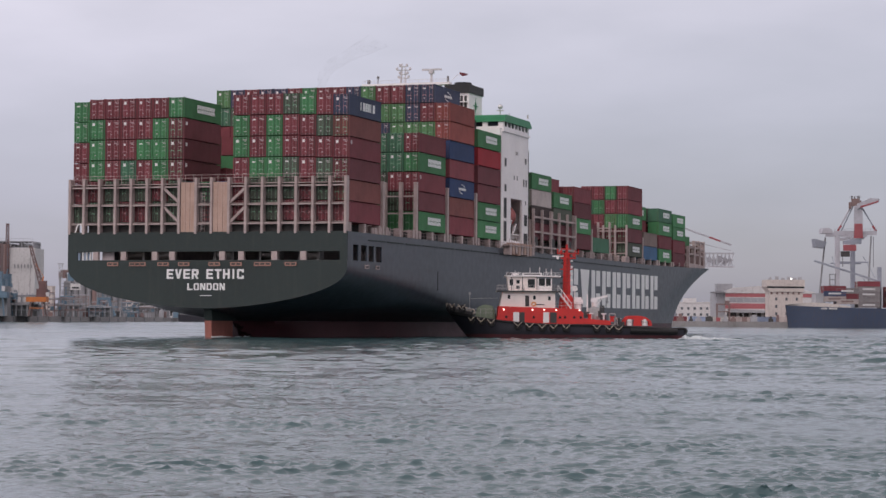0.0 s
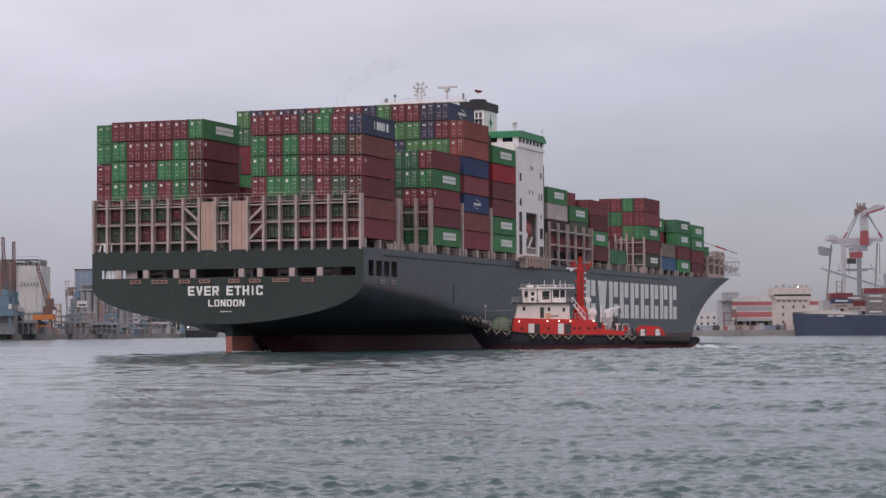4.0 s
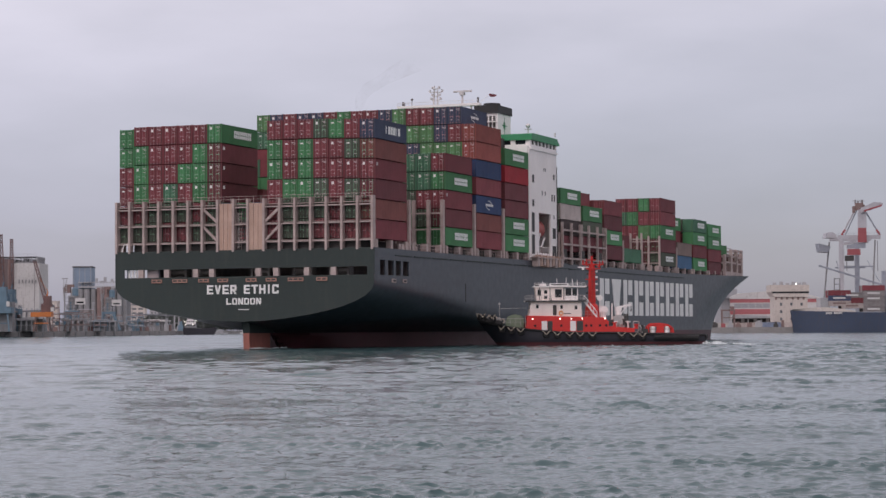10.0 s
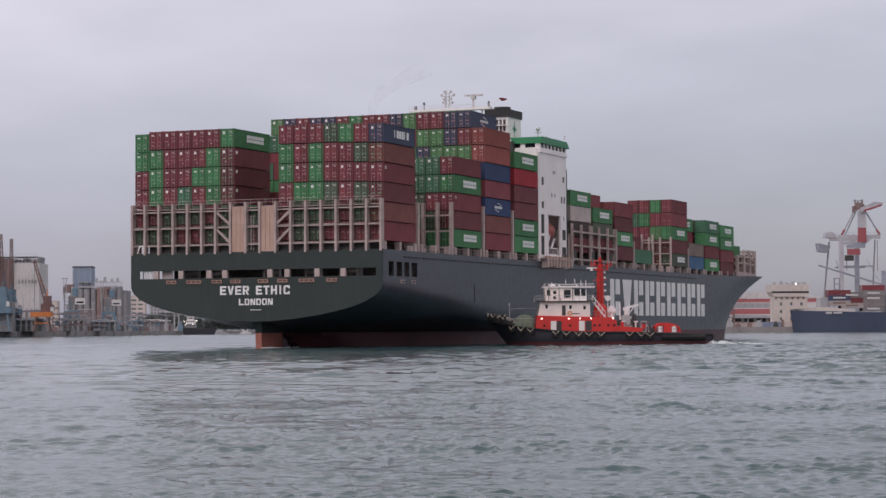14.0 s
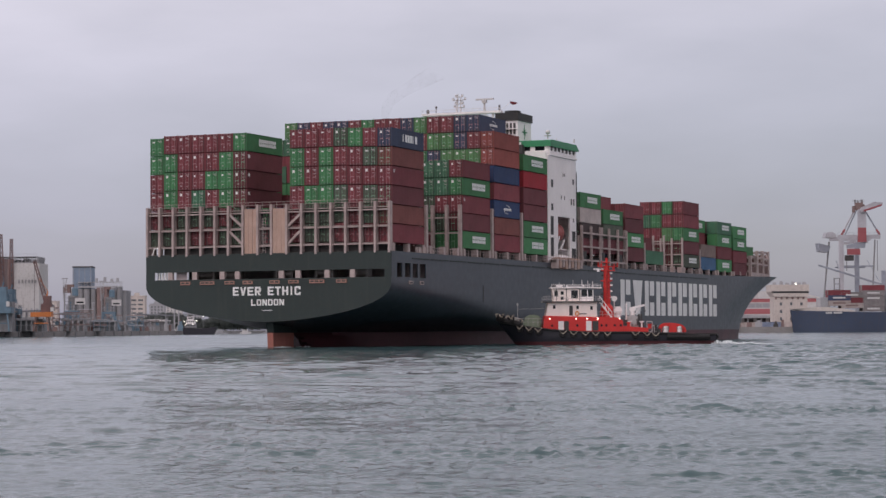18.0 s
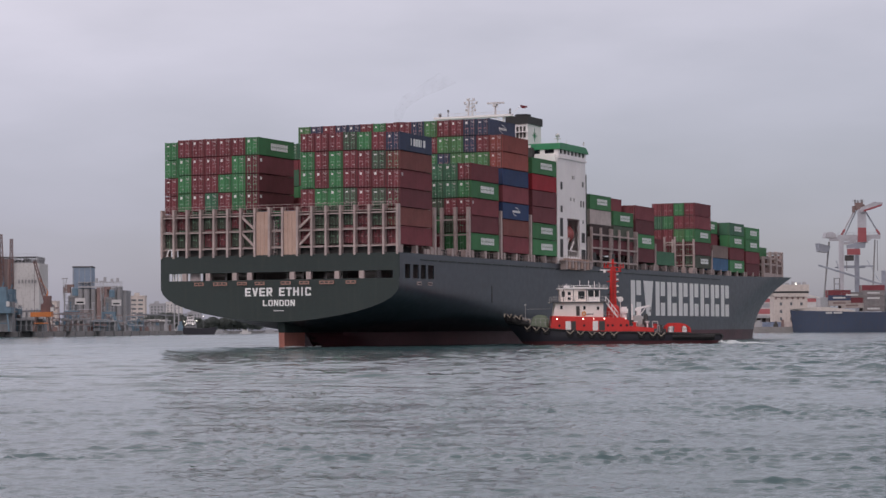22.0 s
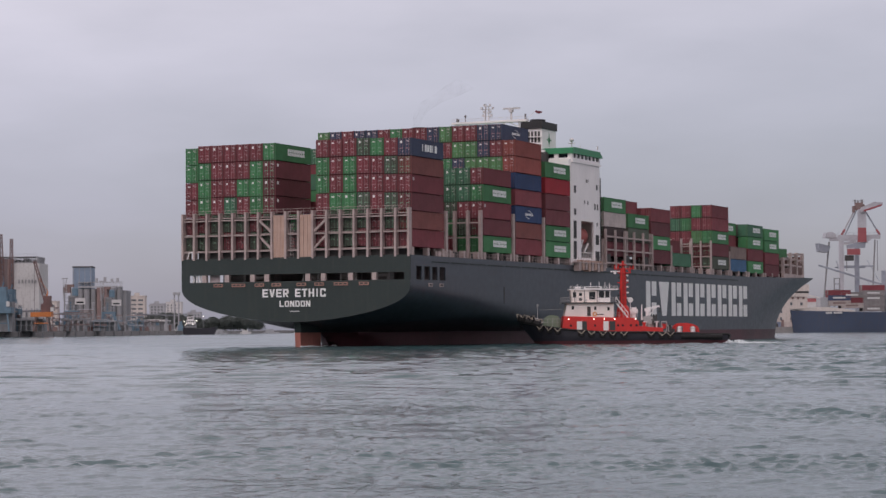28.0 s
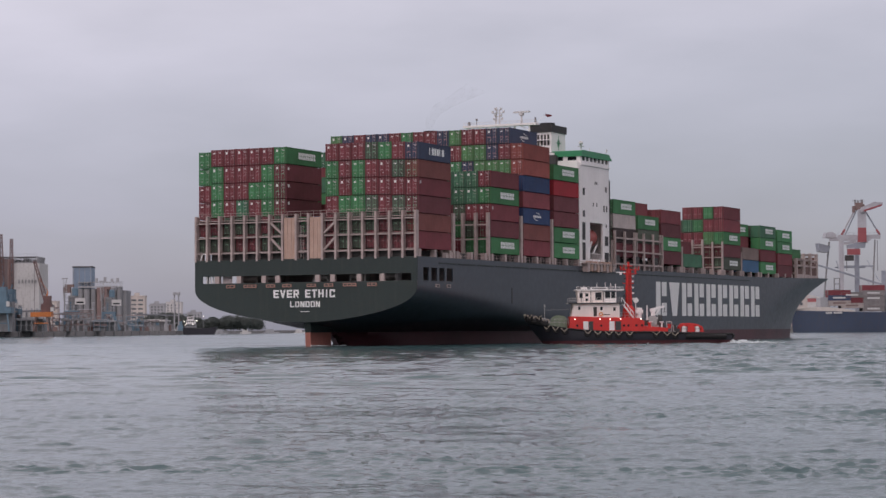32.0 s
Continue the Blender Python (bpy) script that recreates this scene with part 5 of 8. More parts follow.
def tug():
    xs = [-18.0, -17, -15.5, -14, -12, -9, -6, -3, 0, 3, 6, 8, 10, 12, 13.5, 15, 16, 16.8, 17.4, 18.0]

    def skin(rows_z, bulge=0.0):
        bm = bmesh.new()
        for side in (-1, 1):
            vs = []
            for x in xs:
                col = []
                for f in rows_z:
                    z = f if not callable(f) else f(x)
                    xx = x if x < 8 else 8 + (x - 8) * (tug_stem(z) - 8) / 10.0
                    col.append(bm.verts.new((xx, side * (tug_half(xx, z) + bulge), z)))
                vs.append(col)
            for a, b in zip(vs, vs[1:]):
                for j in range(len(a) - 1):
                    bm.faces.new((a[j], b[j], b[j + 1], a[j + 1]))
        # close the stern
        pr = [[bm.verts.new((xs[0], s * (tug_half(xs[0], f if not callable(f) else f(xs[0])) + bulge), f if not callable(f) else f(xs[0]))) for s in (-1, 1)] for f in rows_z]
        for a, b in zip(pr, pr[1:]):
            bm.faces.new((a[0], a[1], b[1], b[0]))
        bmesh.ops.remove_doubles(bm, verts=bm.verts, dist=0.003)
        return bm

    part("hull", skin([0.55, 1.0, 1.6, tug_sheer]), M_TUG_HULL, TUG, "scuffed black side plating", True)
    part("bottom_plating", skin([-1.6, -0.6, 0.0, 0.55]), M_TUG_BOTTOM, TUG, "dull red bottom paint", True)
    bm = bmesh.new()
    vs = [(bm.verts.new((x, -tug_half(x, tug_sheer(x) - 0.35) + 0.05, tug_sheer(x) - 0.35)), bm.verts.new((x, tug_half(x, tug_sheer(x) - 0.35) - 0.05, tug_sheer(x) - 0.35))) for x in xs]
    for a, b in zip(vs, vs[1:]):
        bm.faces.new((a[0], b[0], b[1], a[1]))
    bmesh.ops.remove_doubles(bm, verts=bm.verts, dist=0.003)
    part("deck", bm, M_DARK, TUG)
    # rubbing strake
    for s in (-1, 1):
        bm = bmesh.new()
        loops = []
        for x in xs:
            c = Vector((x, s * (tug_half(x, tug_sheer(x) - 0.12) + 0.08), tug_sheer(x) - 0.12))
            loops.append([bm.verts.new(c + Vector((0, 0.2 * math.cos(a), 0.2 * math.sin(a)))) for a in (k * math.pi / 3 for k in range(6))])
        for p, q in zip(loops, loops[1:]):
            for k in range(6):
                bm.faces.new((p[k], p[(k + 1) % 6], q[(k + 1) % 6], q[k]))
        bmesh.ops.recalc_face_normals(bm, faces=bm.faces)
        part("rubbing_strake", bm, M_TYRE, TUG, "black rubber strake", True)
    # rounded stern fender
    bm = bmesh.new()
    for k in range(8):
        y0, y1 = -3.4 + k * 0.85, -3.4 + (k + 1) * 0.85
        bend = lambda y: -18.2 + 0.05 * y * y
        rod(bm, (bend(y0), y0, 1.25), (bend(y1), y1, 1.25), 0.55, 8)
    part("stern_fender", bm, M_TYRE, TUG, "thick black stern fender", True)
    for x0, x1 in ((-16.6, -9.5),):
        bm = bmesh.new()
        rod(bm, (x0, 5.1, 1.15), (x1, 5.25, 1.25), 0.45, 8)
        part("side_fender", bm, M_TYRE, TUG, "long black side fender", True)
    # big rolled bow fender standing above the stem
    bm = bmesh.new()
    loops = []
    for k in range(13):
        a = radians(-80 + 160 * k / 12)
        c, out = Vector((13.9 + 4.1 * math.cos(a), 3.6 * math.sin(a), 3.3 + 0.9 * math.cos(a))), Vector((math.cos(a), math.sin(a), 0))
        loops.append([bm.verts.new(c + 0.5 * (math.cos(b) * out + math.sin(b) * Vector((0, 0, 1)))) for b in (j * math.pi / 4 for j in range(8))])
    for p, q in zip(loops, loops[1:]):
        for j in range(8):
            bm.faces.new((p[j], p[(j + 1) % 8], q[(j + 1) % 8], q[j]))
    bm.faces.new(loops[0])
    bm.faces.new(loops[-1][::-1])
    bmesh.ops.recalc_face_normals(bm, faces=bm.faces)
    part("bow_fender", bm, M_TYRE, TUG, "rolled black bow fender", True)
    # tyres along the near and far side, each on a rope
    ty = bmesh.new()
    ring(ty, (0, 0, 0), 0.42, 0.2, "y", 12, 6)
    tyre_me = to_mesh("tyre_fender", ty, M_TYRE, True)
    rp = bmesh.new()
    for s in (-1, 1):
        beam(rp, (s * 0.62, 0.02, 0.58), (0, 0.06, -0.02), 0.075, 0.1)
    rope_me = to_mesh("rope", rp, M_CHAIN)
    for s in (1, -1):
        for x in (14.7, 13.2, 11.7, 7.7, 5.95, 4.0, 2.3, 0.35, -4.3, -6.2, -7.6):
            z = tug_sheer(x) - 0.62
            edge = tug_sheer(x) - 0.3
            tan = (tug_half(x + 0.3, edge) - tug_half(x - 0.3, edge)) / 0.6
            m = pose(x, s * (tug_half(x, edge) + 0.25), z, 0, 0, math.degrees(math.atan(tan)) * s) @ pose(0, 0, 0, 0, 0, 0 if s > 0 else 180)
            f = piece("tyre_fender", tyre_me, TUG, m)
            piece("rope", rope_me, f, pose(0, 0.2, 0))
    for k in range(6):
        a = radians(-60 + 24 * k)
        f = piece("tyre_fender", tyre_me, TUG, pose(13.9 + 4.5 * math.cos(a), 4.0 * math.sin(a), 4.1 + 0.5 * math.cos(a), 0, 0, math.degrees(a) - 90))
        piece("rope", rope_me, f, pose(0, 0.2, 0.1))
    # red deckhouse
    bm = bmesh.new()
    prism(bm, [(10.9, 2.3), (-2.4, 1.9), (-2.4, 3.9), (-1.6, 4.5), (10.6, 4.85)], -3.6, 3.6, "y")
    part("deckhouse", bm, M_TUG_RED, TUG, "bright red deckhouse")
    bm = bmesh.new()
    prism(bm, [(-2.4, 1.9), (-6.6, 1.8), (-6.6, 2.75), (-4.6, 2.9), (-2.4, 3.1)], -3.4, 3.4, "y")
    part("aft_casing", bm, M_TUG_RED, TUG)
    # white doors and dark doorways in it
    for x, w, mat, nm in ((7.9, 0.9, M_WHITE, "door"), (7.0, 0.8, M_DARK, "doorway"), (3.3, 0.9, M_WHITE, "door"), (2.2, 1.0, M_DARK, "doorway")):
        bm = bmesh.new()
        quad_box(bm, x - w / 2, x + w / 2, 3.55, 3.66, 2.35, 3.95)
        part(nm, bm, mat, TUG)
    for x in (-1.0, -2.0, 0.4, 1.2, 5.2, 9.4):
        bm = bmesh.new()
        rod(bm, (x, 3.55, 3.2), (x, 3.68, 3.2), 0.2, 10)
        part("porthole", bm, M_GLASS, TUG)
    for x in (9.8, 5.4, 3.6, 1.8, -1.8):
        bm = bmesh.new()
        dome(bm, (x, 3.72, 4.32), 0.11, 8, 4, full=True)
        part("deck_lamp", bm, M_LAMP, TUG, "lit white deck lamp")
    # white upper house
    bm = bmesh.new()
    prism(bm, [(10.4, 4.75), (1.9, 4.55), (1.9, 7.05), (10.0, 7.15)], -3.1, 3.1, "y")
    part("upper_house", bm, M_TUG_WHITE, TUG, "white upper house")
    bm = bmesh.new()
    quad_box(bm, 5.9, 6.5, 3.08, 3.14, 4.85, 6.5)
    part("doorway", bm, M_DARK, TUG)
    for x, z in ((9.0, 6.3), (5.1, 6.2), (2.8, 6.1)):
        bm = bmesh.new()
        quad_box(bm, x - 0.2, x + 0.2, 3.08, 3.13, z - 0.3, z + 0.3)
        part("window", bm, M_GLASS, TUG)
    bm = bmesh.new()
    ring(bm, (5.2, 3.2, 5.2), 0.3, 0.09, "y", 14, 6)
    part("lifebuoy", bm, paint("lifebuoy_orange", (0.75, 0.30, 0.06), 0.6), TUG, "orange lifebuoy", True)
    bm = bmesh.new()
    quad_box(bm, 3.6, 4.8, 3.1, 3.12, 5.05, 5.2)
    part("name_bar", bm, M_DARK, TUG)
    bm = bmesh.new()
    quad_box(bm, 1.2, 10.9, -3.5, 3.5, 7.1, 7.22)
    part("bridge_deck", bm, M_TUG_WHITE, TUG)
    bm = bmesh.new()
    quad_box(bm, 1.2, 10.9, 3.5, 3.54, 7.02, 7.24)
    part("deck_edge", bm, M_DARK, TUG, "dark painted deck edge")
    bm = bmesh.new()
    dome(bm, (8.9, 0.6, 9.75), 0.42, 10, 4, full=True)
    part("roof_searchlight", bm, M_BLACK, TUG, "black searchlight", True)
    for x in (8.6, 6.9, 4.7):
        bm = bmesh.new()
        quad_box(bm, x - 0.05, x + 0.05, 2.3, 2.37, 7.3, 9.35)
        part("wheelhouse_post", bm, M_DARK, TUG)
    # wheelhouse
    bm = bmesh.new()
    prism(bm, [(9.0, 7.22), (4.6, 7.22), (4.6, 9.3), (9.3, 9.4)], -2.3, 2.3, "y")
    part("wheelhouse", bm, M_TUG_WHITE, TUG, "white wheelhouse with dark windows")
    for x0, x1, z0, z1 in ((8.9, 8.35, 8.05, 9.0), (7.85, 7.35, 8.35, 8.9), (7.85, 7.35, 7.5, 8.0), (6.1, 5.0, 7.75, 9.05)):
        bm = bmesh.new()
        quad_box(bm, x1, x0, 2.28, 2.34, z0, z1)
        part("window", bm, M_GLASS, TUG)
    # open aft part of the wheelhouse: posts, glass and roof
    bm = bmesh.new()
    quad_box(bm, 2.4, 4.6, -2.2, 2.2, 7.22, 8.0)
    for x in (2.4, 3.3, 4.4):
        quad_box(bm, x, x + 0.14, 2.1, 2.24, 8.0, 9.2)
        quad_box(bm, x, x + 0.14, -2.24, -2.1, 8.0, 9.2)
    part("after_bridge", bm, M_WHITE, TUG)
    bm = bmesh.new()
    quad_box(bm, 2.5, 4.5, -2.05, 2.05, 8.0, 9.15)
    part("after_glass", bm, M_GLASS, TUG)
    for xa, xb in ((2.58, 3.28), (3.46, 4.38)):
        bm = bmesh.new()
        quad_box(bm, xa, xb, 2.06, 2.12, 8.05, 9.12)
        part("window", bm, M_GLASS, TUG, "dark after window")
    for xa in (6.62, 6.9):
        bm = bmesh.new()
        quad_box(bm, xa, xa + 0.09, 2.36, 2.42, 7.25, 7.72)
        part("rail_board", bm, M_DARK, TUG)
    bm = bmesh.new()
    quad_box(bm, 1.0, 9.6, -2.6, 2.6, 9.4, 9.6)
    part("roof", bm, M_WHITE, TUG)
    bm = bmesh.new()
    quad_box(bm, 3.9, 7.0, 2.45, 2.55, 9.6, 10.0)
    part("name_board", bm, M_WHITE, TUG)
    bm = bmesh.new()
    quad_box(bm, 4.2, 6.7, 2.55, 2.57, 9.72, 9.88)
    part("name_bar", bm, M_DARK, TUG)
    bm = bmesh.new()
    for x, h in ((5.7, 1.2), (4.2, 1.3), (3.2, 1.1), (2.4, 1.0), (8.0, 0.8)):
        rod(bm, (x, 0.5, 9.6), (x, 0.5, 9.6 + h), 0.05, 5)
    quad_box(bm, 7.4, 8.4, -0.4, 0.4, 9.7, 10.0)
    part("antenna", bm, M_WHITE, TUG)

    def rails(x0, x1, y, z, h=1.0, n=8, mat=M_STEEL, nm="guard_rail"):
        bm = bmesh.new()
        for k in range(n + 1):
            x = x0 + (x1 - x0) * k / n
            rod(bm, (x, y, z), (x, y, z + h), 0.035, 4)
        for f in (0.5, 1.0):
            rod(bm, (x0, y, z + h * f), (x1, y, z + h * f), 0.03, 4)
        part(nm, bm, mat, TUG)

    rails(1.3, 10.7, 3.45, 7.2, 0.9, 12)
    rails(1.3, 10.7, -3.45, 7.2, 0.9, 12)
    rails(-2.2, 1.8, 3.3, 4.5, 1.0, 5)
    # stair from the bridge deck
    bm = bmesh.new()
    for y in (2.5, 3.2):
        beam(bm, (1.5, y, 7.2), (-0.6, y, 4.5), 0.1, 0.2)
    for k in range(8):
        quad_box(bm, -0.5 + k * 0.26, -0.25 + k * 0.26, 2.5, 3.2, 4.6 + k * 0.33, 4.64 + k * 0.33)
    stair = part("stair", bm, M_WHITE, TUG)
    for y in (2.5, 3.2):
        bm = bmesh.new()
        rod(bm, (1.5, y, 8.1), (-0.6, y, 5.4), 0.045, 5)
        for k in range(5):
            x, z = 1.5 - 0.525 * k, 7.2 - 0.675 * k
            rod(bm, (x, y, z), (x, y, z + 0.9), 0.035, 4)
        part("handrail", bm, M_WHITE, stair)
    # rail round the wheelhouse roof and lamps on it
    rails(1.2, 3.7, 2.5, 9.6, 0.45, 4, M_WHITE, "roof_rail")
    rails(7.2, 9.4, 2.5, 9.6, 0.45, 3, M_WHITE, "roof_rail")
    for x in (1.3, 9.3):
        bm = bmesh.new()
        quad_box(bm, x - 0.16, x + 0.16, 2.25, 2.5, 9.62, 9.9)
        part("floodlight", bm, M_DARK, TUG)
    # red funnel mast with stages
    bm = bmesh.new()
    rod(bm, (0, 0, 6.6), (0, 0, 13.2), 0.62, 10, 0.5)
    mast = part("mast", bm, M_TUG_MAST, TUG, "tall bright red mast", True)
    bm = bmesh.new()
    rod(bm, (0, 0, 4.5), (0, 0, 5.9), 1.25, 14, 1.1)
    dome(bm, (0, 0, 5.9), 1.1, 14, 4, 1.0)
    part("mast_base", bm, M_TUG_MAST, TUG, "rounded red mast housing", True)
    band = bmesh.new()
    rod(band, (0, 0, -0.07), (0, 0, 0.07), 0.68, 10)
    band_me = to_mesh("mast_band", band, M_TUG_RED)
    for k in range(7):
        piece("mast_band", band_me, mast, pose(0, 0, 7.2 + k * 0.85))
    rung = bmesh.new()
    quad_box(rung, -0.2, 0.2, 0.6, 0.72, -0.03, 0.03)
    rung_me = to_mesh("mast_rung", rung, M_DARK)
    for k in range(14):
        piece("mast_rung", rung_me, mast, pose(0, 0, 6.9 + k * 0.42))
    for z, a, b in ((12.3, -1.4, 0.9), (13.0, -1.9, 1.5), (10.6, -0.9, 1.0), (13.7, -0.6, 0.6)):
        arm = bmesh.new()
        quad_box(arm, a, b, -0.5, 0.5, z, z + 0.14)
        part("crosstree", arm, M_TUG_MAST, TUG)
    for x, z0, z1, r in ((-1.3, 12.4, 13.6, 0.08), (0.8, 12.4, 14.0, 0.08), (0, 13.2, 14.5, 0.2), (-1.8, 13.1, 13.7, 0.09), (1.4, 13.1, 13.8, 0.09)):
        pole = bmesh.new()
        rod(pole, (x, 0, z0), (x, 0, z1), r, 6)
        part("mast_pole", pole, M_TUG_MAST, TUG)
    bm = bmesh.new()
    quad_box(bm, 0.5, 2.2, -0.15, 0.15, 12.55, 12.75)
    quad_box(bm, 1.2, 1.6, -0.2, 0.2, 12.2, 12.55)
    part("radar_scanner", bm, M_WHITE, TUG)
    for z, x in ((7.4, 0.82), (8.3, 0.8), (9.3, 0.8), (11.4, 0.7), (12.6, -1.1), (13.2, 0.9)):
        bm = bmesh.new()
        quad_box(bm, x - 0.18, x + 0.18, 0.1, 0.5, z, z + 0.3)
        part("mast_box", bm, M_TUG_MAST if z > 12 else M_DARK, TUG)
    # after-deck gear
    for k, (x, y, z, r) in enumerate(((-3.6, 2.2, 3.2, 0.4), (-4.6, 2.4, 3.1, 0.35), (-5.6, 2.2, 3.2, 0.42), (-6.9, 2.4, 2.5, 0.45), (-7.9, 2.0, 2.5, 0.4))):
        bm = bmesh.new()
        if k % 2:
            ring(bm, (x, y, z), r, 0.12, "y", 12, 6)
        else:
            rod(bm, (x, y, z - 0.6), (x, y, z + 0.5), r * 0.6, 8)
            rod(bm, (x, y, z + 0.5), (x, y, z + 0.7), r, 8)
        part("deck_bollard", bm, M_STEEL if k % 2 else M_WHITE, TUG)
    for x0, x1, z in ((-3.4, -2.6, 4.1), (-6.0, -5.0, 3.6), (-8.8, -8.0, 2.6)):
        bm = bmesh.new()
        quad_box(bm, x0, x1, 1.6, 2.4, z - 0.9, z)
        part("locker", bm, M_DARK, TUG)
    for z in (7.8, 8.8, 9.8, 10.9, 11.8):
        bm = bmesh.new()
        quad_box(bm, -0.95, -0.6, -0.15, 0.15, z, z + 0.28)
        part("mast_lamp", bm, M_PLATE, TUG)
    bm = bmesh.new()
    rod(bm, (-1.2, 0.4, 4.6), (-1.2, 0.4, 7.2), 0.07, 5)
    rod(bm, (-1.2, 0.5, 7.65), (-1.2, 0.9, 7.65), 0.47, 12)
    part("searchlight", bm, M_PLATE, TUG, "pale searchlight on a stand", True)
    # towing gear and cradle aft of the mast
    bm = bmesh.new()
    rod(bm, (-1.8, 0, 3.9), (-1.8, 0, 5.5), 0.5, 10)
    quad_box(bm, -2.5, -1.15, -0.6, 0.6, 5.3, 6.0)
    quad_box(bm, -2.3, -1.4, -0.5, 0.5, 6.0, 6.35)
    part("fire_monitor_stand", bm, M_WHITE, TUG, "white stand with a fire monitor")
    crane_bm = bmesh.new()
    rod(crane_bm, (-3.2, 0.4, 3.2), (-3.2, 0.4, 6.8), 0.15, 6, 0.10)
    rod(crane_bm, (-4.3, 0.2, 3.4), (-4.3, 0.2, 5.8), 0.42, 10)
    quad_box(crane_bm, -4.75, -3.75, -0.4, 0.6, 5.6, 6.15)
    beam(crane_bm, (-3.9, 0.3, 6.0), (-6.3, 0.3, 6.55), 0.3, 0.34)
    beam(crane_bm, (-4.4, 0.3, 4.7), (-5.5, 0.3, 6.2), 0.14, 0.14)
    crane_ob = part("deck_crane", crane_bm, M_WHITE, TUG, "small white deck crane with a folded boom")
    bm = bmesh.new()
    rod(bm, (-6.3, 0.3, 6.45), (-6.3, 0.3, 5.7), 0.05, 5)
    ring(bm, (-6.3, 0.3, 5.6), 0.12, 0.05, "y", 10, 5)
    part("hook", bm, M_DARK, crane_ob)
    winch_bm = bmesh.new()
    quad_box(winch_bm, -5.0, -3.4, 1.2, 1.5, 2.6, 4.7)
    quad_box(winch_bm, -5.0, -3.4, -1.5, -1.2, 2.6, 4.7)
    winch = part("towing_winch", winch_bm, M_STEEL, TUG, "grey towing winch")
    bm = bmesh.new()
    rod(bm, (-4.2, -1.2, 4.1), (-4.2, 1.2, 4.1), 0.7, 12)
    part("drum", bm, M_CHAIN, winch, "drum wound with pale rope", True)
    for y in (1.55, -1.62):
        bm = bmesh.new()
        rod(bm, (-4.2, y, 4.1), (-4.2, y + 0.07, 4.1), 0.82, 14)
        part("flange", bm, M_STEEL, winch)
    for x in (-5.2, -5.6):
        bm = bmesh.new()
        rod(bm, (x, 1.4, 2.8), (x, 1.4, 4.9), 0.16, 8)
        dome(bm, (x, 1.4, 4.9), 0.2, 8, 3)
        part("engine_vent", bm, M_DARK, TUG)
    bm = bmesh.new()
    for x in (-7.4, -6.5):
        rod(bm, (x, 1.8, 2.0), (x, 1.8, 3.8), 0.08, 5)
    rod(bm, (-7.4, 1.8, 3.8), (-6.5, 1.8, 3.8), 0.08, 5)
    rod(bm, (-7.4, 1.8, 3.0), (-6.5, 1.8, 3.0), 0.08, 5)
    part("bitt_frame", bm, M_STEEL, TUG)
    # red towing bow: two arched frames with cross bars, white canisters lashed between them
    arch = [(-8.8, 2.0), (-8.95, 2.9), (-9.5, 3.35), (-10.8, 3.4), (-12.0, 3.2), (-12.75, 2.75), (-12.95, 2.0)]
    bow_bm = bmesh.new()
    for y in (-1.6, 1.6):
        for (xa, za), (xb, zb) in zip(arch, arch[1:]):
            beam(bow_bm, (xa, y, za), (xb, y, zb), 0.24, 0.34)
    for xa, za in arch[1:-1]:
        beam(bow_bm, (xa, -1.6, za), (xa, 1.6, za), 0.2, 0.2)
    prism(bow_bm, [(-10.2, 2.0), (-11.5, 2.0), (-11.4, 3.3), (-10.3, 3.3)], 1.45, 1.7, "y")
    prism(bow_bm, [(-9.2, 3.0), (-12.3, 2.9), (-11.9, 3.2), (-9.6, 3.35)], 1.5, 1.68, "y")
    part("towing_bow", bow_bm, M_TUG_RED, TUG, "red arched towing bow")
    for x in (-9.65, -12.0):
        bm = bmesh.new()
        rod(bm, (x, 1.35, 2.0), (x, 1.35, 3.0), 0.43, 12)
        can = part("canister", bm, M_WHITE, TUG, "white liferaft canister", True)
        bm = bmesh.new()
        ring(bm, (x, 1.35, 2.55), 0.44, 0.03, "z", 14, 5)
        part("strap", bm, M_DARK, can)
    # fore deck: windlass under canvas, staff
    bm = bmesh.new()
    prism(bm, [(11.1, 2.4), (14.1, 2.7), (14.0, 4.3), (13.3, 5.0), (12.0, 5.1), (11.1, 4.6)], -1.9, 2.2, "y")
    bmesh.ops.bevel(bm, geom=bm.edges[:], offset=0.28, segments=2, affect="EDGES")
    part("windlass", bm, M_CANVAS, TUG, "windlass under a green canvas cover", True)
    bm = bmesh.new()
    rod(bm, (15.0, 0.5, 3.0), (15.0, 0.5, 6.9), 0.05, 5)
    rod(bm, (15.0, 0.5, 6.0), (10.6, 0.5, 6.1), 0.03, 4)
    quad_box(bm, 14.85, 15.15, 0.4, 0.6, 6.6, 6.95)
    part("jackstaff", bm, M_STEEL, TUG)
    rails(10.9, 15.0, 3.0, 3.2, 1.2, 5)
    for k in range(5):
        bm = bmesh.new()
        ring(bm, (14.6 + 0.5 * k, 1.2 - 0.3 * k, 4.0 + 0.12 * k), 0.36, 0.1, "y", 12, 6)
        part("rope_coil", bm, M_CHAIN if k % 2 == 0 else M_STEEL, TUG, "coiled mooring rope", True)
    for x, z, w, h in ((-3.4, 3.6, 0.5, 1.1), (-4.9, 4.1, 0.35, 0.9), (-6.9, 3.3, 0.6, 0.7), (-7.9, 3.1, 0.4, 1.0)):
        bm = bmesh.new()
        rod(bm, (x, 2.7, z - h), (x, 2.7, z), w * 0.5, 8)
        rod(bm, (x, 2.7, z), (x, 2.7, z + 0.12), w * 0.75, 8)
        part("vent_pipe", bm, M_DARK if w < 0.45 else M_TUG_RED, TUG)


tug()


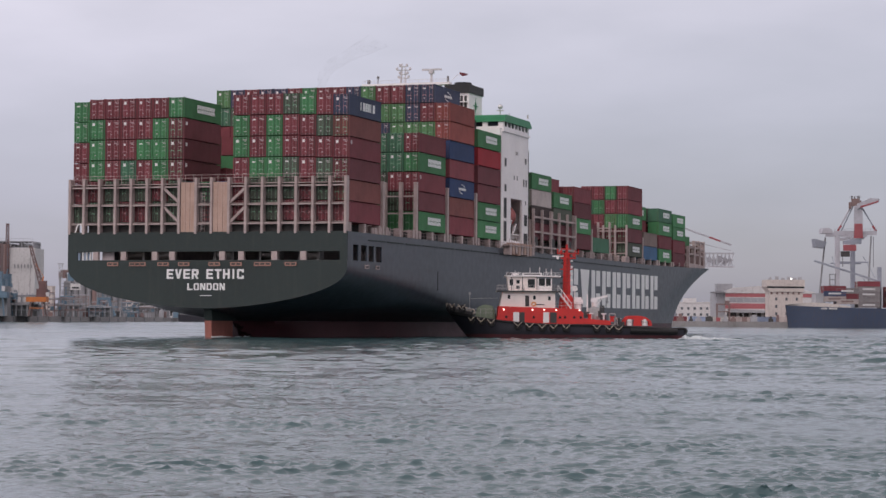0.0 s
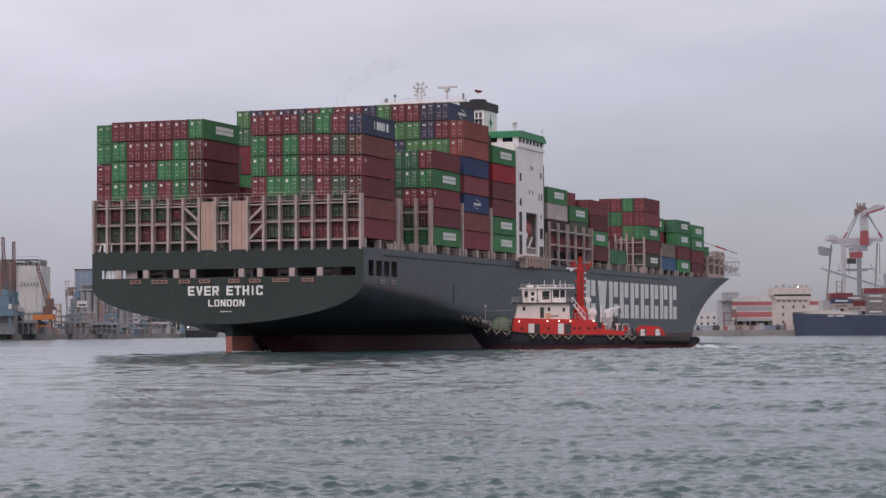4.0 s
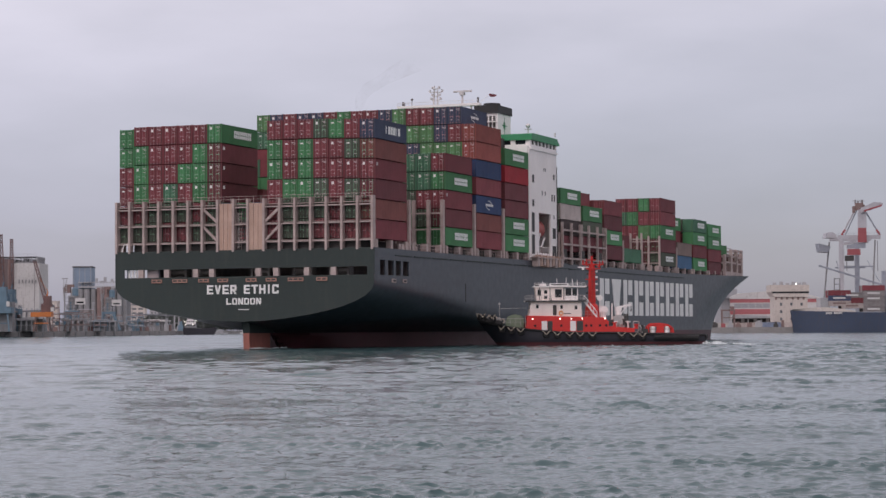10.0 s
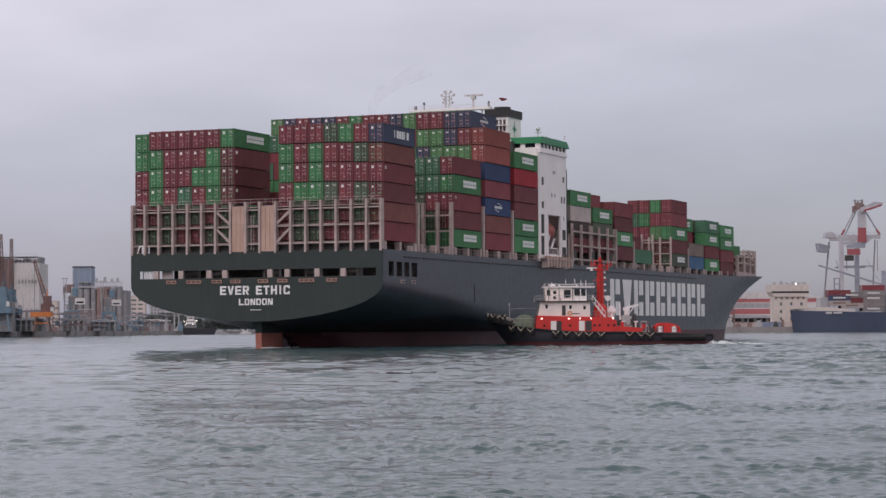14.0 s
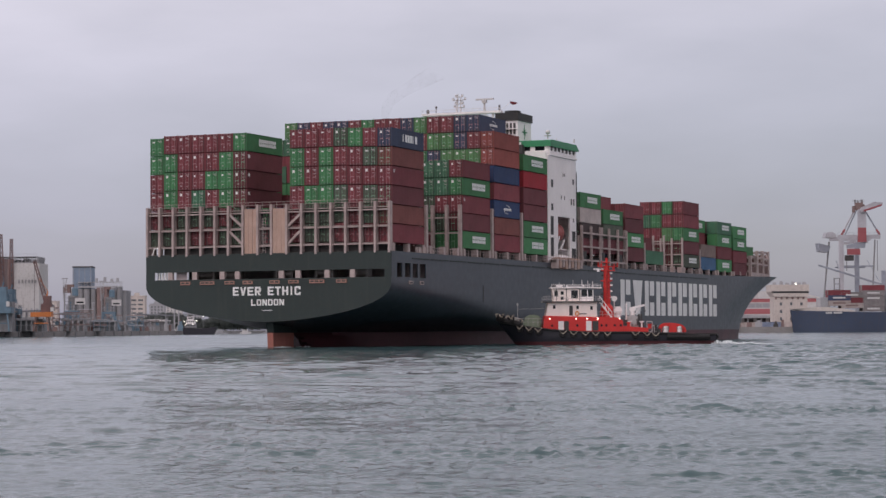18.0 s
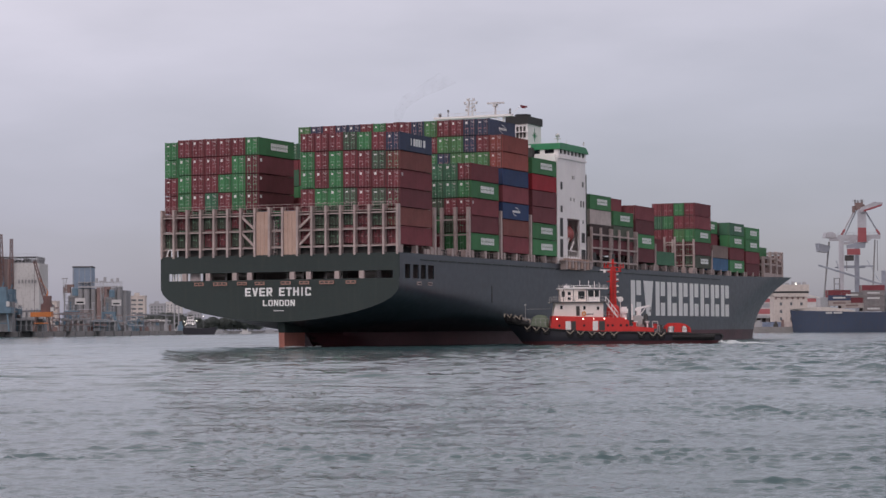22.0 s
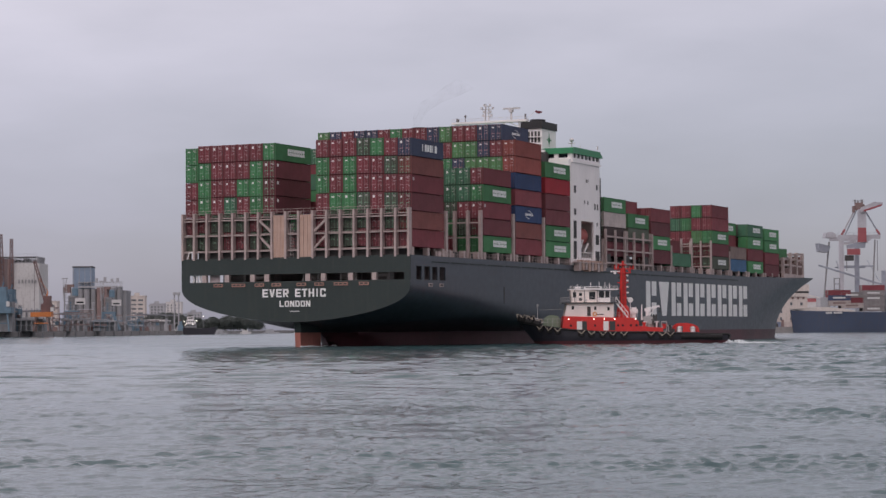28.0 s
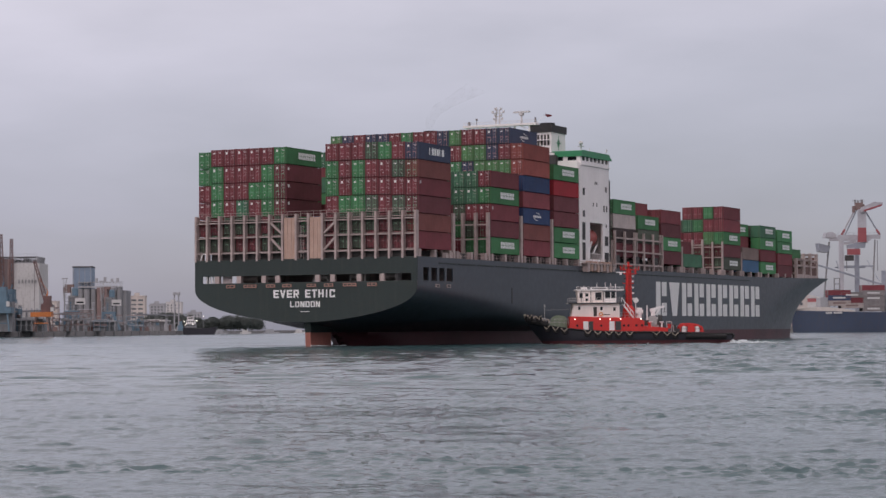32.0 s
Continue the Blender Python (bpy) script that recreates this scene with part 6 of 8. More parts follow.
def wash():
    """Broken water at the tug's stern: many small clumps."""
    rng = random.Random(3)
    bm = bmesh.new()
    for k in range(560):
        u = rng.random()
        x = -17.2 - 9.5 * u ** 1.4
        y = rng.gauss(1.0, 1.4 + 1.8 * u)
        r = rng.uniform(0.10, 0.50) * (1 - 0.55 * u)
        h = rng.random() ** 2 * 1.1 * (1 - u) * (0.35 + 0.65 * math.sin(9 * u + 0.6) ** 2) + 0.06
        dome(bm, (x, y, 0.0), r, 6, 2, h)
    for k in range(14):
        x = rng.uniform(-17, 15)
        y = tug_half(x, 0) + abs(rng.gauss(0, 0.35)) + 0.1
        r = rng.uniform(0.08, 0.22)
        dome(bm, (x, y, 0.02), r, 5, 2, r * 0.4)
    return solid("wash_foam", bm, M_FOAM, "white broken water behind the tug", "foam", kind="stuff", m=TUG_POSES[0][1])


WASH = wash()


def stern_foam():
    """A thin line of broken water where the rudder cuts the surface."""
    rng = random.Random(9)
    bm = bmesh.new()
    for k in range(70):
        x = rng.uniform(0.6, 11.5)
        y = -0.55 - abs(rng.gauss(0, 0.35)) - 0.06 * x
        r = rng.uniform(0.08, 0.28)
        dome(bm, (x, y, 0.0), r, 6, 2, r * rng.uniform(0.5, 1.1))
    ob = solid("rudder_foam", bm, M_FOAM, "thin white broken water at the rudder", "foam", kind="stuff", m=SHIP0)
    CARGO.append((ob, Matrix.Identity(4)))


stern_foam()


# ---- far shores ----
# quay, dark silo and shed greys are lightened to paint in distance haze
M_QUAY = paint("quay_concrete", (0.27, 0.255, 0.25), 0.85, vary=0.2, scale=0.05, streaks=0.4)
M_SILO = paint("silo_concrete", (0.56, 0.54, 0.53), 0.85, vary=0.1, scale=0.05, streaks=0.25)
M_SILO_DARK = paint("silo_dark_hazed", (0.25, 0.25, 0.26), 0.85, vary=0.12, scale=0.06, streaks=0.3)
M_BROWN = paint("brown_panel", (0.22, 0.15, 0.14), 0.8, scale=0.1, streaks=0.3)
M_BLUE_CLAD = paint("blue_cladding", (0.19, 0.25, 0.33), 0.6, vary=0.15, scale=0.08, streaks=0.2)
M_CRANE_BLUE = paint("crane_blue", (0.115, 0.185, 0.24), 0.6, vary=0.15, scale=0.2)
M_CRANE_ORANGE = paint("crane_orange", (0.55, 0.17, 0.04), 0.6, vary=0.15, scale=0.2)
M_RUST = paint("rust_red", (0.15, 0.082, 0.078), 0.75, vary=0.25, scale=0.3)
# crane red and white muted, with haze put into the colour
M_CRANE_RED = paint("crane_red_hazed", (0.33, 0.085, 0.095), 0.6, vary=0.1, scale=0.2)
M_CRANE_WHITE = paint("crane_white_hazed", (0.44, 0.43, 0.46), 0.55, vary=0.08, scale=0.2, streaks=0.15)
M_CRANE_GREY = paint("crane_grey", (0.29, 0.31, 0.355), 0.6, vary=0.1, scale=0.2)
M_CREAM = paint("cream_wall", (0.55, 0.49, 0.45), 0.8, vary=0.06, scale=0.06, streaks=0.2)
M_PALE = paint("pale_wall", (0.58, 0.56, 0.55), 0.8, vary=0.05, scale=0.06, streaks=0.15)
M_SHED = paint("shed_grey_hazed", (0.35, 0.35, 0.365), 0.75, vary=0.1, scale=0.06, streaks=0.2)
M_REDBAND = paint("shed_red_band", (0.42, 0.13, 0.14), 0.7, vary=0.08, scale=0.06)
M_NAVY = paint("navy_hull", (0.036, 0.052, 0.092), 0.6, vary=0.12, scale=0.05, streaks=0.2)
# window glass lightened to grey so that it looks hazed
M_GLASS_HAZED = paint("hazed_glass", (0.10, 0.11, 0.125), 0.35, vary=0.2, dirt=0.1, scale=0.3, bump=0)
# leaf colour and translucency paled to put haze on the trees
M_LEAF = paint("hazed_leaves", (0.13, 0.148, 0.138), 0.9, vary=0.3, scale=0.1)
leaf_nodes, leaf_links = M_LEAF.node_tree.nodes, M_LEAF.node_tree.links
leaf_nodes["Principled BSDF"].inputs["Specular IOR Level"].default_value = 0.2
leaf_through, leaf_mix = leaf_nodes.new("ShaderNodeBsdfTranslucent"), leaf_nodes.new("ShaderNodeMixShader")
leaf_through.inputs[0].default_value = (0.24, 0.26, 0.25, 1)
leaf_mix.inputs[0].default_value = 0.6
leaf_links.new(leaf_nodes["Principled BSDF"].outputs[0], leaf_mix.inputs[1])
leaf_links.new(leaf_through.outputs[0], leaf_mix.inputs[2])
leaf_links.new(leaf_mix.outputs[0], leaf_nodes["Material Output"].inputs[0])
M_TRUNK = paint("bark", (0.10, 0.08, 0.06), 0.9)


def along(p, q, u):
    return p[0] + (q[0] - p[0]) * u, p[1] + (q[1] - p[1]) * u


def quay(name, line, top=3.2):
    """Solid ground behind a waterside line."""
    bm = bmesh.new()
    prism(bm, line, -4, top)
    return solid(name, bm, M_QUAY, "weathered concrete quay", "quay", kind="structure")


quay("ground_west", [(-1400, 900), (-330, 1120), (-246, 1180), (-215, 1530), (-204, 1760), (-190, 2200), (-60, 2900), (300, 3500), (300, 4400), (-1400, 4400)])
quay("ground_east", [(120, 1235), (420, 1215), (1400, 1180), (1400, 4300), (420, 4300), (330, 2400)])

# capping and fender posts along the west quay
for (p, q, n) in (((-246, 1180), (-215, 1530), 14), ((-330, 1120), (-246, 1180), 5), ((-215, 1530), (-204, 1760), 6)):
    for k in range(n):
        x, y = along(p, q, k / n)
        bm = bmesh.new()
        quad_box(bm, x - 0.6, x + 0.6, y - 1.0, y + 0.4, -1, 3.0)
        solid("quay_fender", bm, M_SILO_DARK, "rusty fender post on the quay wall", "fender", "fenders of the quay")


def window_grid(parent, x0, x1, z0, z1, y, nx, nz, w, h, mat=None):
    for i in range(nx):
        for j in range(nz):
            cx = x0 + (x1 - x0) * (i + 0.5) / nx
            cz = z0 + (z1 - z0) * (j + 0.5) / nz
            bm = bmesh.new()
            quad_box(bm, cx - w / 2, cx + w / 2, y - 0.12, y + 0.1, cz - h / 2, cz + h / 2)
            part("window", bm, mat or M_GLASS_HAZED, parent)


G = 3.2


def grain_house():
    ob = thing("grain_silo", pose(-236, 1235, G), "tall pale concrete grain silo with rooftop conveyor gallery", "silo")
    bm = bmesh.new()
    quad_box(bm, -9.5, 5.2, 0, 28, 0, 39.0)
    part("wall", bm, M_SILO, ob)
    for k in range(9):
        bm = bmesh.new()
        quad_box(bm, -9.4 + k * 1.62, -7.86 + k * 1.62, -0.14, 0.02, 8, 38.6)
        part("wall_panel", bm, M_SILO, ob)
    for k in range(6):
        bm = bmesh.new()
        quad_box(bm, -6.6 + k * 1.9, -5.9 + k * 1.9, -0.5, 0.1, 27.5, 29.6)
        part("window", bm, M_SILO_DARK, ob)
    bm = bmesh.new()
    quad_box(bm, -26, -9.6, -2, 26, 0, 41)
    part("headhouse", bm, M_BROWN, ob, "brown headhouse tower")
    bm = bmesh.new()
    quad_box(bm, -22, 3.6, 2, 26, 39.0, 39.6)
    quad_box(bm, -22, 3.6, 2, 26, 42.6, 42.9)
    for k in range(5):
        quad_box(bm, -20 + k * 4.8, -17.6 + k * 4.8, 8, 20, 39.6, 41.4 + 0.5 * (k % 2))
    part("conveyor_gallery", bm, M_SILO_DARK, ob)
    bm = bmesh.new()
    for k in range(13):
        x = -22 + k * 2.1
        beam(bm, (x, 1.9, 39.6), (x, 1.9, 42.6), 0.3, 0.3)
        beam(bm, (x, 1.9, 39.6), (x + 2.1, 1.9, 42.6), 0.22, 0.22)
    for k in range(12):
        beam(bm, (3.65, 2 + k * 2, 39.6), (3.65, 4 + k * 2, 42.6), 0.22, 0.22)
        beam(bm, (3.65, 2 + k * 2, 39.6), (3.65, 2 + k * 2, 42.6), 0.3, 0.3)
    part("gallery_truss", bm, M_SHED, ob)
    bm = bmesh.new()
    for k in range(11):
        beam(bm, (-22 + k * 2.5, 2.2, 43.2), (-22 + k * 2.5, 2.2, 44.4), 0.12, 0.12)
    beam(bm, (-22, 2.2, 44.4), (3.4, 2.2, 44.4), 0.12, 0.12)
    part("roof_rail", bm, M_SHED, ob)
    bm = bmesh.new()
    quad_box(bm, -9.4, 5.4, -3.5, 0, 4, 8.0)
    part("loading_canopy", bm, M_SHED, ob)
    for k in range(5):
        bm = bmesh.new()
        rod(bm, (-8 + k * 3, -2, 8), (-8 + k * 3, 0, 13), 0.45, 8)
        part("spout", bm, M_SHED, ob)


grain_house()


def luffing_crane(x, y, body, jib, height, jib_len, lean, label, off=0.0):
    ob = thing("dock_crane", pose(x, y, G), label, "crane", "cranes on the west quay")
    bm = bmesh.new()
    for sx in (-1, 1):
        for sy in (-1, 1):
            leg = bmesh.new()
            beam(leg, (sx * 4.2, sy * 4, 0), (sx * 3.0, sy * 3, height * 0.42), 0.8, 0.8)
            part("leg", leg, M_BROWN if body is M_CRANE_ORANGE else body, ob)
    quad_box(bm, -5.8, 5.4, -4, 4, height * 0.40, height * 0.53)
    part("portal", bm, body, ob)
    for sy in (-1, 1):
        bm = bmesh.new()
        beam(bm, (-4.0, sy * 3.9, 4.5), (4.0, sy * 3.9, 4.5), 0.5, 0.5)
        part("tie_beam", bm, body, ob)
    bm = bmesh.new()
    rod(bm, (0, 0, height * 0.45), (0, 0, height * 0.54), 2.0, 12)
    quad_box(bm, off - 2.9, off + 2.7, -2.6, 2.6, height * 0.53, height * 0.76)
    quad_box(bm, off - 1.6, off + 2.2, -2.2, 2.2, height * 0.76, height * 0.98)
    part("machine_house", bm, jib if body is M_CRANE_ORANGE else body, ob)
    bm = bmesh.new()
    quad_box(bm, off + 2.4, off + 4.0, -2.8, -1.2, height * 0.55, height * 0.66)
    part("cab", bm, M_PALE, ob)
    bm = bmesh.new()
    z0 = height * 0.74
    a = radians(lean)
    tip = (off + jib_len * math.sin(a), 0, z0 + jib_len * math.cos(a))
    for sy in (-0.9, 0.9):
        beam(bm, (off + sy * 1.1, sy, z0), (tip[0] + sy * 0.7, sy * 0.3, tip[2]), 0.45, 0.45)
    for k in range(12):
        u, v = k / 12, (k + 1) / 12
        for sy in (-1, 1):
            beam(bm, (off + (tip[0] - off) * u + sy * (0.9 - 0.3 * u), -0.5, z0 + (tip[2] - z0) * u), (off + (tip[0] - off) * v - sy * (0.9 - 0.3 * v), 0.5, z0 + (tip[2] - z0) * v), 0.24, 0.24)
    part("jib", bm, jib, ob)
    bm = bmesh.new()
    beam(bm, (off - 1.0, 0, height * 0.80), (off + 0.5, 0, height * 1.1), 0.7, 0.7)
    beam(bm, (off + 0.5, 0, height * 1.1), (off + (tip[0] - off) * 0.6, 0, z0 + (tip[2] - z0) * 0.6), 0.2, 0.2)
    part("counter_mast", bm, body, ob)
    bm = bmesh.new()
    rod(bm, tip, (tip[0], 0, height * 0.42), 0.12, 4)
    part("hoist_rope", bm, M_DARK, ob)


luffing_crane(-221.8, 1196, M_CRANE_ORANGE, M_RUST, 20, 25, -16, "orange dock crane with a brown lattice jib", 2.6)
luffing_crane(-241.6, 1186, M_CRANE_BLUE, M_RUST, 25, 35, -2, "blue dock crane with a rust-red jib")
luffing_crane(-240.9, 1206, M_CRANE_BLUE, M_RUST, 24, 34, 0, "blue dock crane with a raised rust-red jib")
block_house = thing("quay_house", pose(-240, 1190, G), "grey and brown quay house beside the silo", "building")
for x0, x1, z0, z1, mat in ((-6, 3.2, 0, 16.4, M_SILO_DARK), (-6, 1.6, 16.4, 20.5, M_CRANE_BLUE), (-6, -1.0, 20.5, 40, M_BROWN)):
    bm = bmesh.new()
    quad_box(bm, x0, x1, -2, 6, z0, z1)
    part("storey", bm, mat, block_house)
for j in range(3):
    for i in range(4):
        bm = bmesh.new()
        quad_box(bm, -5 + i * 2.1, -3.7 + i * 2.1, -2.1, -1.9, 2.2 + j * 4.6, 4.6 + j * 4.6)
        part("window", bm, M_SILO_DARK, block_house)


def unloader(x, y, label):
    """Blue ship unloader: portal, tower and a boxy head with a white cab."""
    ob = thing("ship_unloader", pose(x, y, G) @ Matrix.Diagonal((0.86, 0.86, 0.84, 1)), label, "crane", "unloaders on the west quay")
    def bar(name, a, b, w):
        bm = bmesh.new()
        beam(bm, a, b, w, w)
        part(name, bm, M_CRANE_BLUE, ob)

    for sx in (-1, 1):
        for sy in (-1, 1):
            bar("leg", (sx * 6.2, sy * 5, 0), (sx * 4.2, sy * 4, 14), 1.0)
            bar("brace", (sx * 6.2, sy * 5, 1.2), (-sx * 4.2, sy * 4, 13.6), 0.5)
        bar("tie_beam", (sx * 5.6, -4.6, 5), (sx * 5.6, 4.6, 5), 0.6)
    bm = bmesh.new()
    quad_box(bm, -5, 5, -4.5, 4.5, 13.5, 15.5)
    part("portal", bm, M_CRANE_BLUE, ob)
    bm = bmesh.new()
    quad_box(bm, -2.4, 2.8, -3, 3, 15.5, 27)
    part("tower", bm, M_SILO_DARK, ob)
    bm = bmesh.new()
    quad_box(bm, -5.6, -4.6, -3.4, -2.6, 0, 30)
    part("elevator_leg", bm, M_SILO_DARK, ob)
    for z in (17.5, 20, 22.5, 25):
        bm = bmesh.new()
        quad_box(bm, -4.4, 4.6, -3.8, 3.8, z, z + 0.4)
        part("walkway", bm, M_SILO_DARK, ob)
    bm = bmesh.new()
    quad_box(bm, 2.8, 10.0, -4.4, -2.0, 20.2, 25.0)
    part("cab", bm, M_PALE, ob, "white boxy cab")
    bm = bmesh.new()
    quad_box(bm, 4.0, 9.2, -4.5, -4.4, 21.2, 22.4)
    part("cab_window", bm, M_GLASS, ob)
    bm = bmesh.new()
    rod(bm, (2.4, -1, 26.8), (2.4, -1, 32.2), 2.3, 14)
    rod(bm, (2.4, -1, 32.2), (2.4, -1, 33.0), 2.3, 14, 1.2)
    part("head", bm, M_CRANE_BLUE, ob, "blue round slewing head")
    bm = bmesh.new()
    quad_box(bm, -6.4, -1.2, -3, 3, 29.0, 33.4)
    quad_box(bm, -5.0, 1.2, -2.4, 2.4, 33.4, 35.4)
    part("machine_house", bm, M_BROWN, ob, "rusty machine house")
    for k in range(3):
        bm = bmesh.new()
        quad_box(bm, -3.9 + k * 2.6, -2.6 + k * 2.6, -3.1, -3.0, 16.2, 19.6 + (k % 2) * 3)
        part("tower_panel", bm, M_CRANE_BLUE if k == 1 else M_SHED, ob)
    bm = bmesh.new()
    beam(bm, (4.0, -4.2, 13.6), (9.6, -5.2, 1.0), 1.3, 1.3)
    beam(bm, (7.0, -5.2, 8.0), (11.5, -5.2, 8.0), 0.8, 0.8)
    part("chute", bm, M_CRANE_BLUE, ob, "sloping blue chute")
    bm = bmesh.new()
    quad_box(bm, -3.6, 1.6, -5.2, -4.6, 1.0, 6.4)
    part("hopper", bm, M_CREAM, ob)
    bm = bmesh.new()
    for z in (17.5, 20.0, 22.5, 25.0):
        beam(bm, (-4.4, -3.9, z + 1.3), (4.6, -3.9, z + 1.3), 0.12, 0.12)
        for x in (-4.4, -2.2, 0, 2.2, 4.6):
            beam(bm, (x, -3.9, z + 0.4), (x, -3.9, z + 1.3), 0.12, 0.12)
    part("walkway_rail", bm, M_SHED, ob)
    bm = bmesh.new()
    for k in range(5):
        beam(bm, (-6.0, -3.2, 26 + k * 2.6), (-3.6, -3.2, 27.3 + k * 2.6), 0.25, 0.25)
        beam(bm, (-3.6, -3.2, 27.3 + k * 2.6), (-6.0, -3.2, 28.6 + k * 2.6), 0.25, 0.25)
    beam(bm, (-6.0, -3.2, 24), (-6.0, -3.2, 40), 0.35, 0.35)
    beam(bm, (-3.6, -3.2, 27), (-3.6, -3.2, 40), 0.35, 0.35)
    quad_box(bm, -7, -2.6, -3.8, -2.6, 39.5, 40.2)
    part("ladder_mast", bm, M_SHED, ob)


unloader(-236, 1375, "blue and grey ship unloader with a white cab")
unloader(-224.5, 1452, "blue ship unloader with a white cab")


def silo_group():
    ob = thing("silo_group", pose(-246, 1540, G), "group of dark grey round silos with a blue tower", "silo")
    for k in range(8):
        bm = bmesh.new()
        rod(bm, (-17 + k * 4.6, 0.0 + (k % 2) * 1.5, 0), (-17 + k * 4.6, (k % 2) * 1.5, 30.2 if k < 4 else 31.0), 2.25, 14)
        part("silo_cell", bm, M_SILO_DARK if k not in (4, 5) else M_BROWN, ob, smooth=True)
    bm = bmesh.new()
    quad_box(bm, -20, 20, 2, 24, 0, 29)
    part("back_block", bm, M_SILO_DARK, ob)
    bm = bmesh.new()
    quad_box(bm, -18.5, -5.0, 3, 18, 0, 45.5)
    part("tower", bm, M_BLUE_CLAD, ob, "blue-grey clad tower")
    bm = bmesh.new()
    quad_box(bm, -18.8, -4.7, 2.7, 18.3, 45.5, 46.4)
    part("parapet", bm, M_DARK, ob)
    for k in range(4):
        bm = bmesh.new()
        quad_box(bm, -17.9 + k * 4.0, -17.6 + k * 4.0, 2.8, 3.0, 33, 45.5)
        part("cladding_rib", bm, M_SHED, ob)
    bm = bmesh.new()
    quad_box(bm, -14, 17, -1, 4, 31, 32.0)
    for k in range(14):
        x = -14 + k * 2.3
        beam(bm, (x, -1, 32), (x, -1, 34.8), 0.25, 0.25)
        beam(bm, (x, -1, 32), (x + 2.2, -1, 34.8), 0.16, 0.16)
    quad_box(bm, -14, 17, -1, 4, 34.7, 35.1)
    part("rooftop_gallery", bm, M_SHED, ob)
    for x, h in ((-2, 2.6), (4, 3.4), (9, 2.2), (13, 2.8)):
        bm = bmesh.new()
        quad_box(bm, x, x + 1.8, 0, 2, 35.1, 35.1 + h)
        part("rooftop_plant", bm, M_SHED, ob)


silo_group()


def low_shed(x, y, w, d, h, mat, label, posts=0):
    ob = thing("quay_shed", pose(x, y, G), label, "shed", "sheds on the west quay")
    bm = bmesh.new()
    prism(bm, [(-w / 2, h * 0.80), (w / 2, h * 0.80), (w / 2, h * 0.92), (0, h), (-w / 2, h * 0.92)], 0, d, "y")
    part("roof", bm, mat, ob)
    bm = bmesh.new()
    quad_box(bm, -w / 2 + 0.3, w / 2 - 0.3, 4.5, d - 0.4, 0, h * 0.80)
    part("wall", bm, M_SILO_DARK, ob)
    for k in range(posts):
        bm = bmesh.new()
        px = -w / 2 + 0.4 + (w - 0.8) * k / max(posts - 1, 1)
        quad_box(bm, px - 0.35, px + 0.35, 0.2, 0.9, 0, h * 0.80)
        part("post", bm, M_SHED, ob)
        if k:
            bm = bmesh.new()
            quad_box(bm, px - (w - 0.8) / (posts - 1) + 0.35, px - 0.35, 0.5, 0.8, h * 0.42, h * 0.48)
            part("tie_beam", bm, M_SHED, ob)


low_shed(-233, 1200, 22, 14, 7.6, M_SHED, "low grey quay shed with concrete posts", 8)
low_shed(-228, 1330, 14, 12, 8.0, M_SILO_DARK, "low dark shed on the quay", 5)
low_shed(-222, 1405, 18, 12, 7.4, M_SHED, "low grey quay shed", 6)
low_shed(-225, 1490, 12, 12, 5.0, M_SILO_DARK, "low dark shed on the quay", 3)
low_shed(-222, 1660, 22, 14, 9.0, M_PALE, "low pale warehouse by the quay", 0)
low_shed(-252, 1196, 18, 12, 15.0, M_SHED, "tall grey quay shed", 4)


def conveyor(x0, y0, z0, x1, y1, z1, label):
    ob = thing("conveyor", pose(x0, y0, G), label, "conveyor", "conveyors on the west quay")
    d = Vector((x1 - x0, y1 - y0, z1 - z0))
    bm = bmesh.new()
    beam(bm, (0, 0, z0), (d.x, d.y, z0 + d.z), 1.3, 1.0)
    part("belt_housing", bm, M_SILO_DARK, ob)
    n = 6
    for k in range(n + 1):
        u = k / n
        bm = bmesh.new()
        beam(bm, (d.x * u, d.y * u, 0), (d.x * u, d.y * u, z0 + d.z * u), 0.45, 0.45)
        part("trestle", bm, M_SILO_DARK, ob)


conveyor(-238, 1200, 11, -226, 1240, 12, "grey raised conveyor along the quay")
conveyor(-219, 1540, 12, -212, 1700, 12, "grey raised conveyor along the quay")


def pipe_rack(x, y, length, levels, mat, seed):
    """Open steel frame with pipes and small plant on it."""
    rng = random.Random(seed)
    ob = thing("pipe_rack", pose(x, y, G), "weathered steel pipe rack among the silos", "pipe rack", "pipe racks on the west quay")
    n = max(int(length / 3.2), 2)
    for k in range(n + 1):
        bm = bmesh.new()
        quad_box(bm, -length / 2 + length * k / n - 0.18, -length / 2 + length * k / n + 0.18, 0, 0.4, 0, levels * 3.4)
        part("post", bm, mat, ob)
    for j in range(1, levels + 1):
        bm = bmesh.new()
        quad_box(bm, -length / 2, length / 2, -0.1, 0.5, j * 3.4 - 0.3, j * 3.4)
        part("crossbar", bm, mat, ob)
        for r in range(2):
            bm = bmesh.new()
            z = j * 3.4 + 0.25 + r * 0.5
            rod(bm, (-length / 2, 0.3 + r, z), (length / 2, 0.3 + r, z), 0.22, 6)
            part("pipe", bm, rng.choice((M_SHED, M_BROWN, M_SILO_DARK)), ob)
        for r in range(n):
            if rng.random() < 0.55:
                bm = bmesh.new()
                w, h = rng.uniform(0.9, 2.6), rng.uniform(1.2, 2.8)
                x0 = -length / 2 + length * rng.random() * 0.85
                quad_box(bm, x0, x0 + w, 0.5, 2.0, (j - 1) * 3.4, (j - 1) * 3.4 + h)
                part("plant_box", bm, rng.choice((M_SILO_DARK, M_CRANE_BLUE, M_BROWN, M_SHED)), ob)


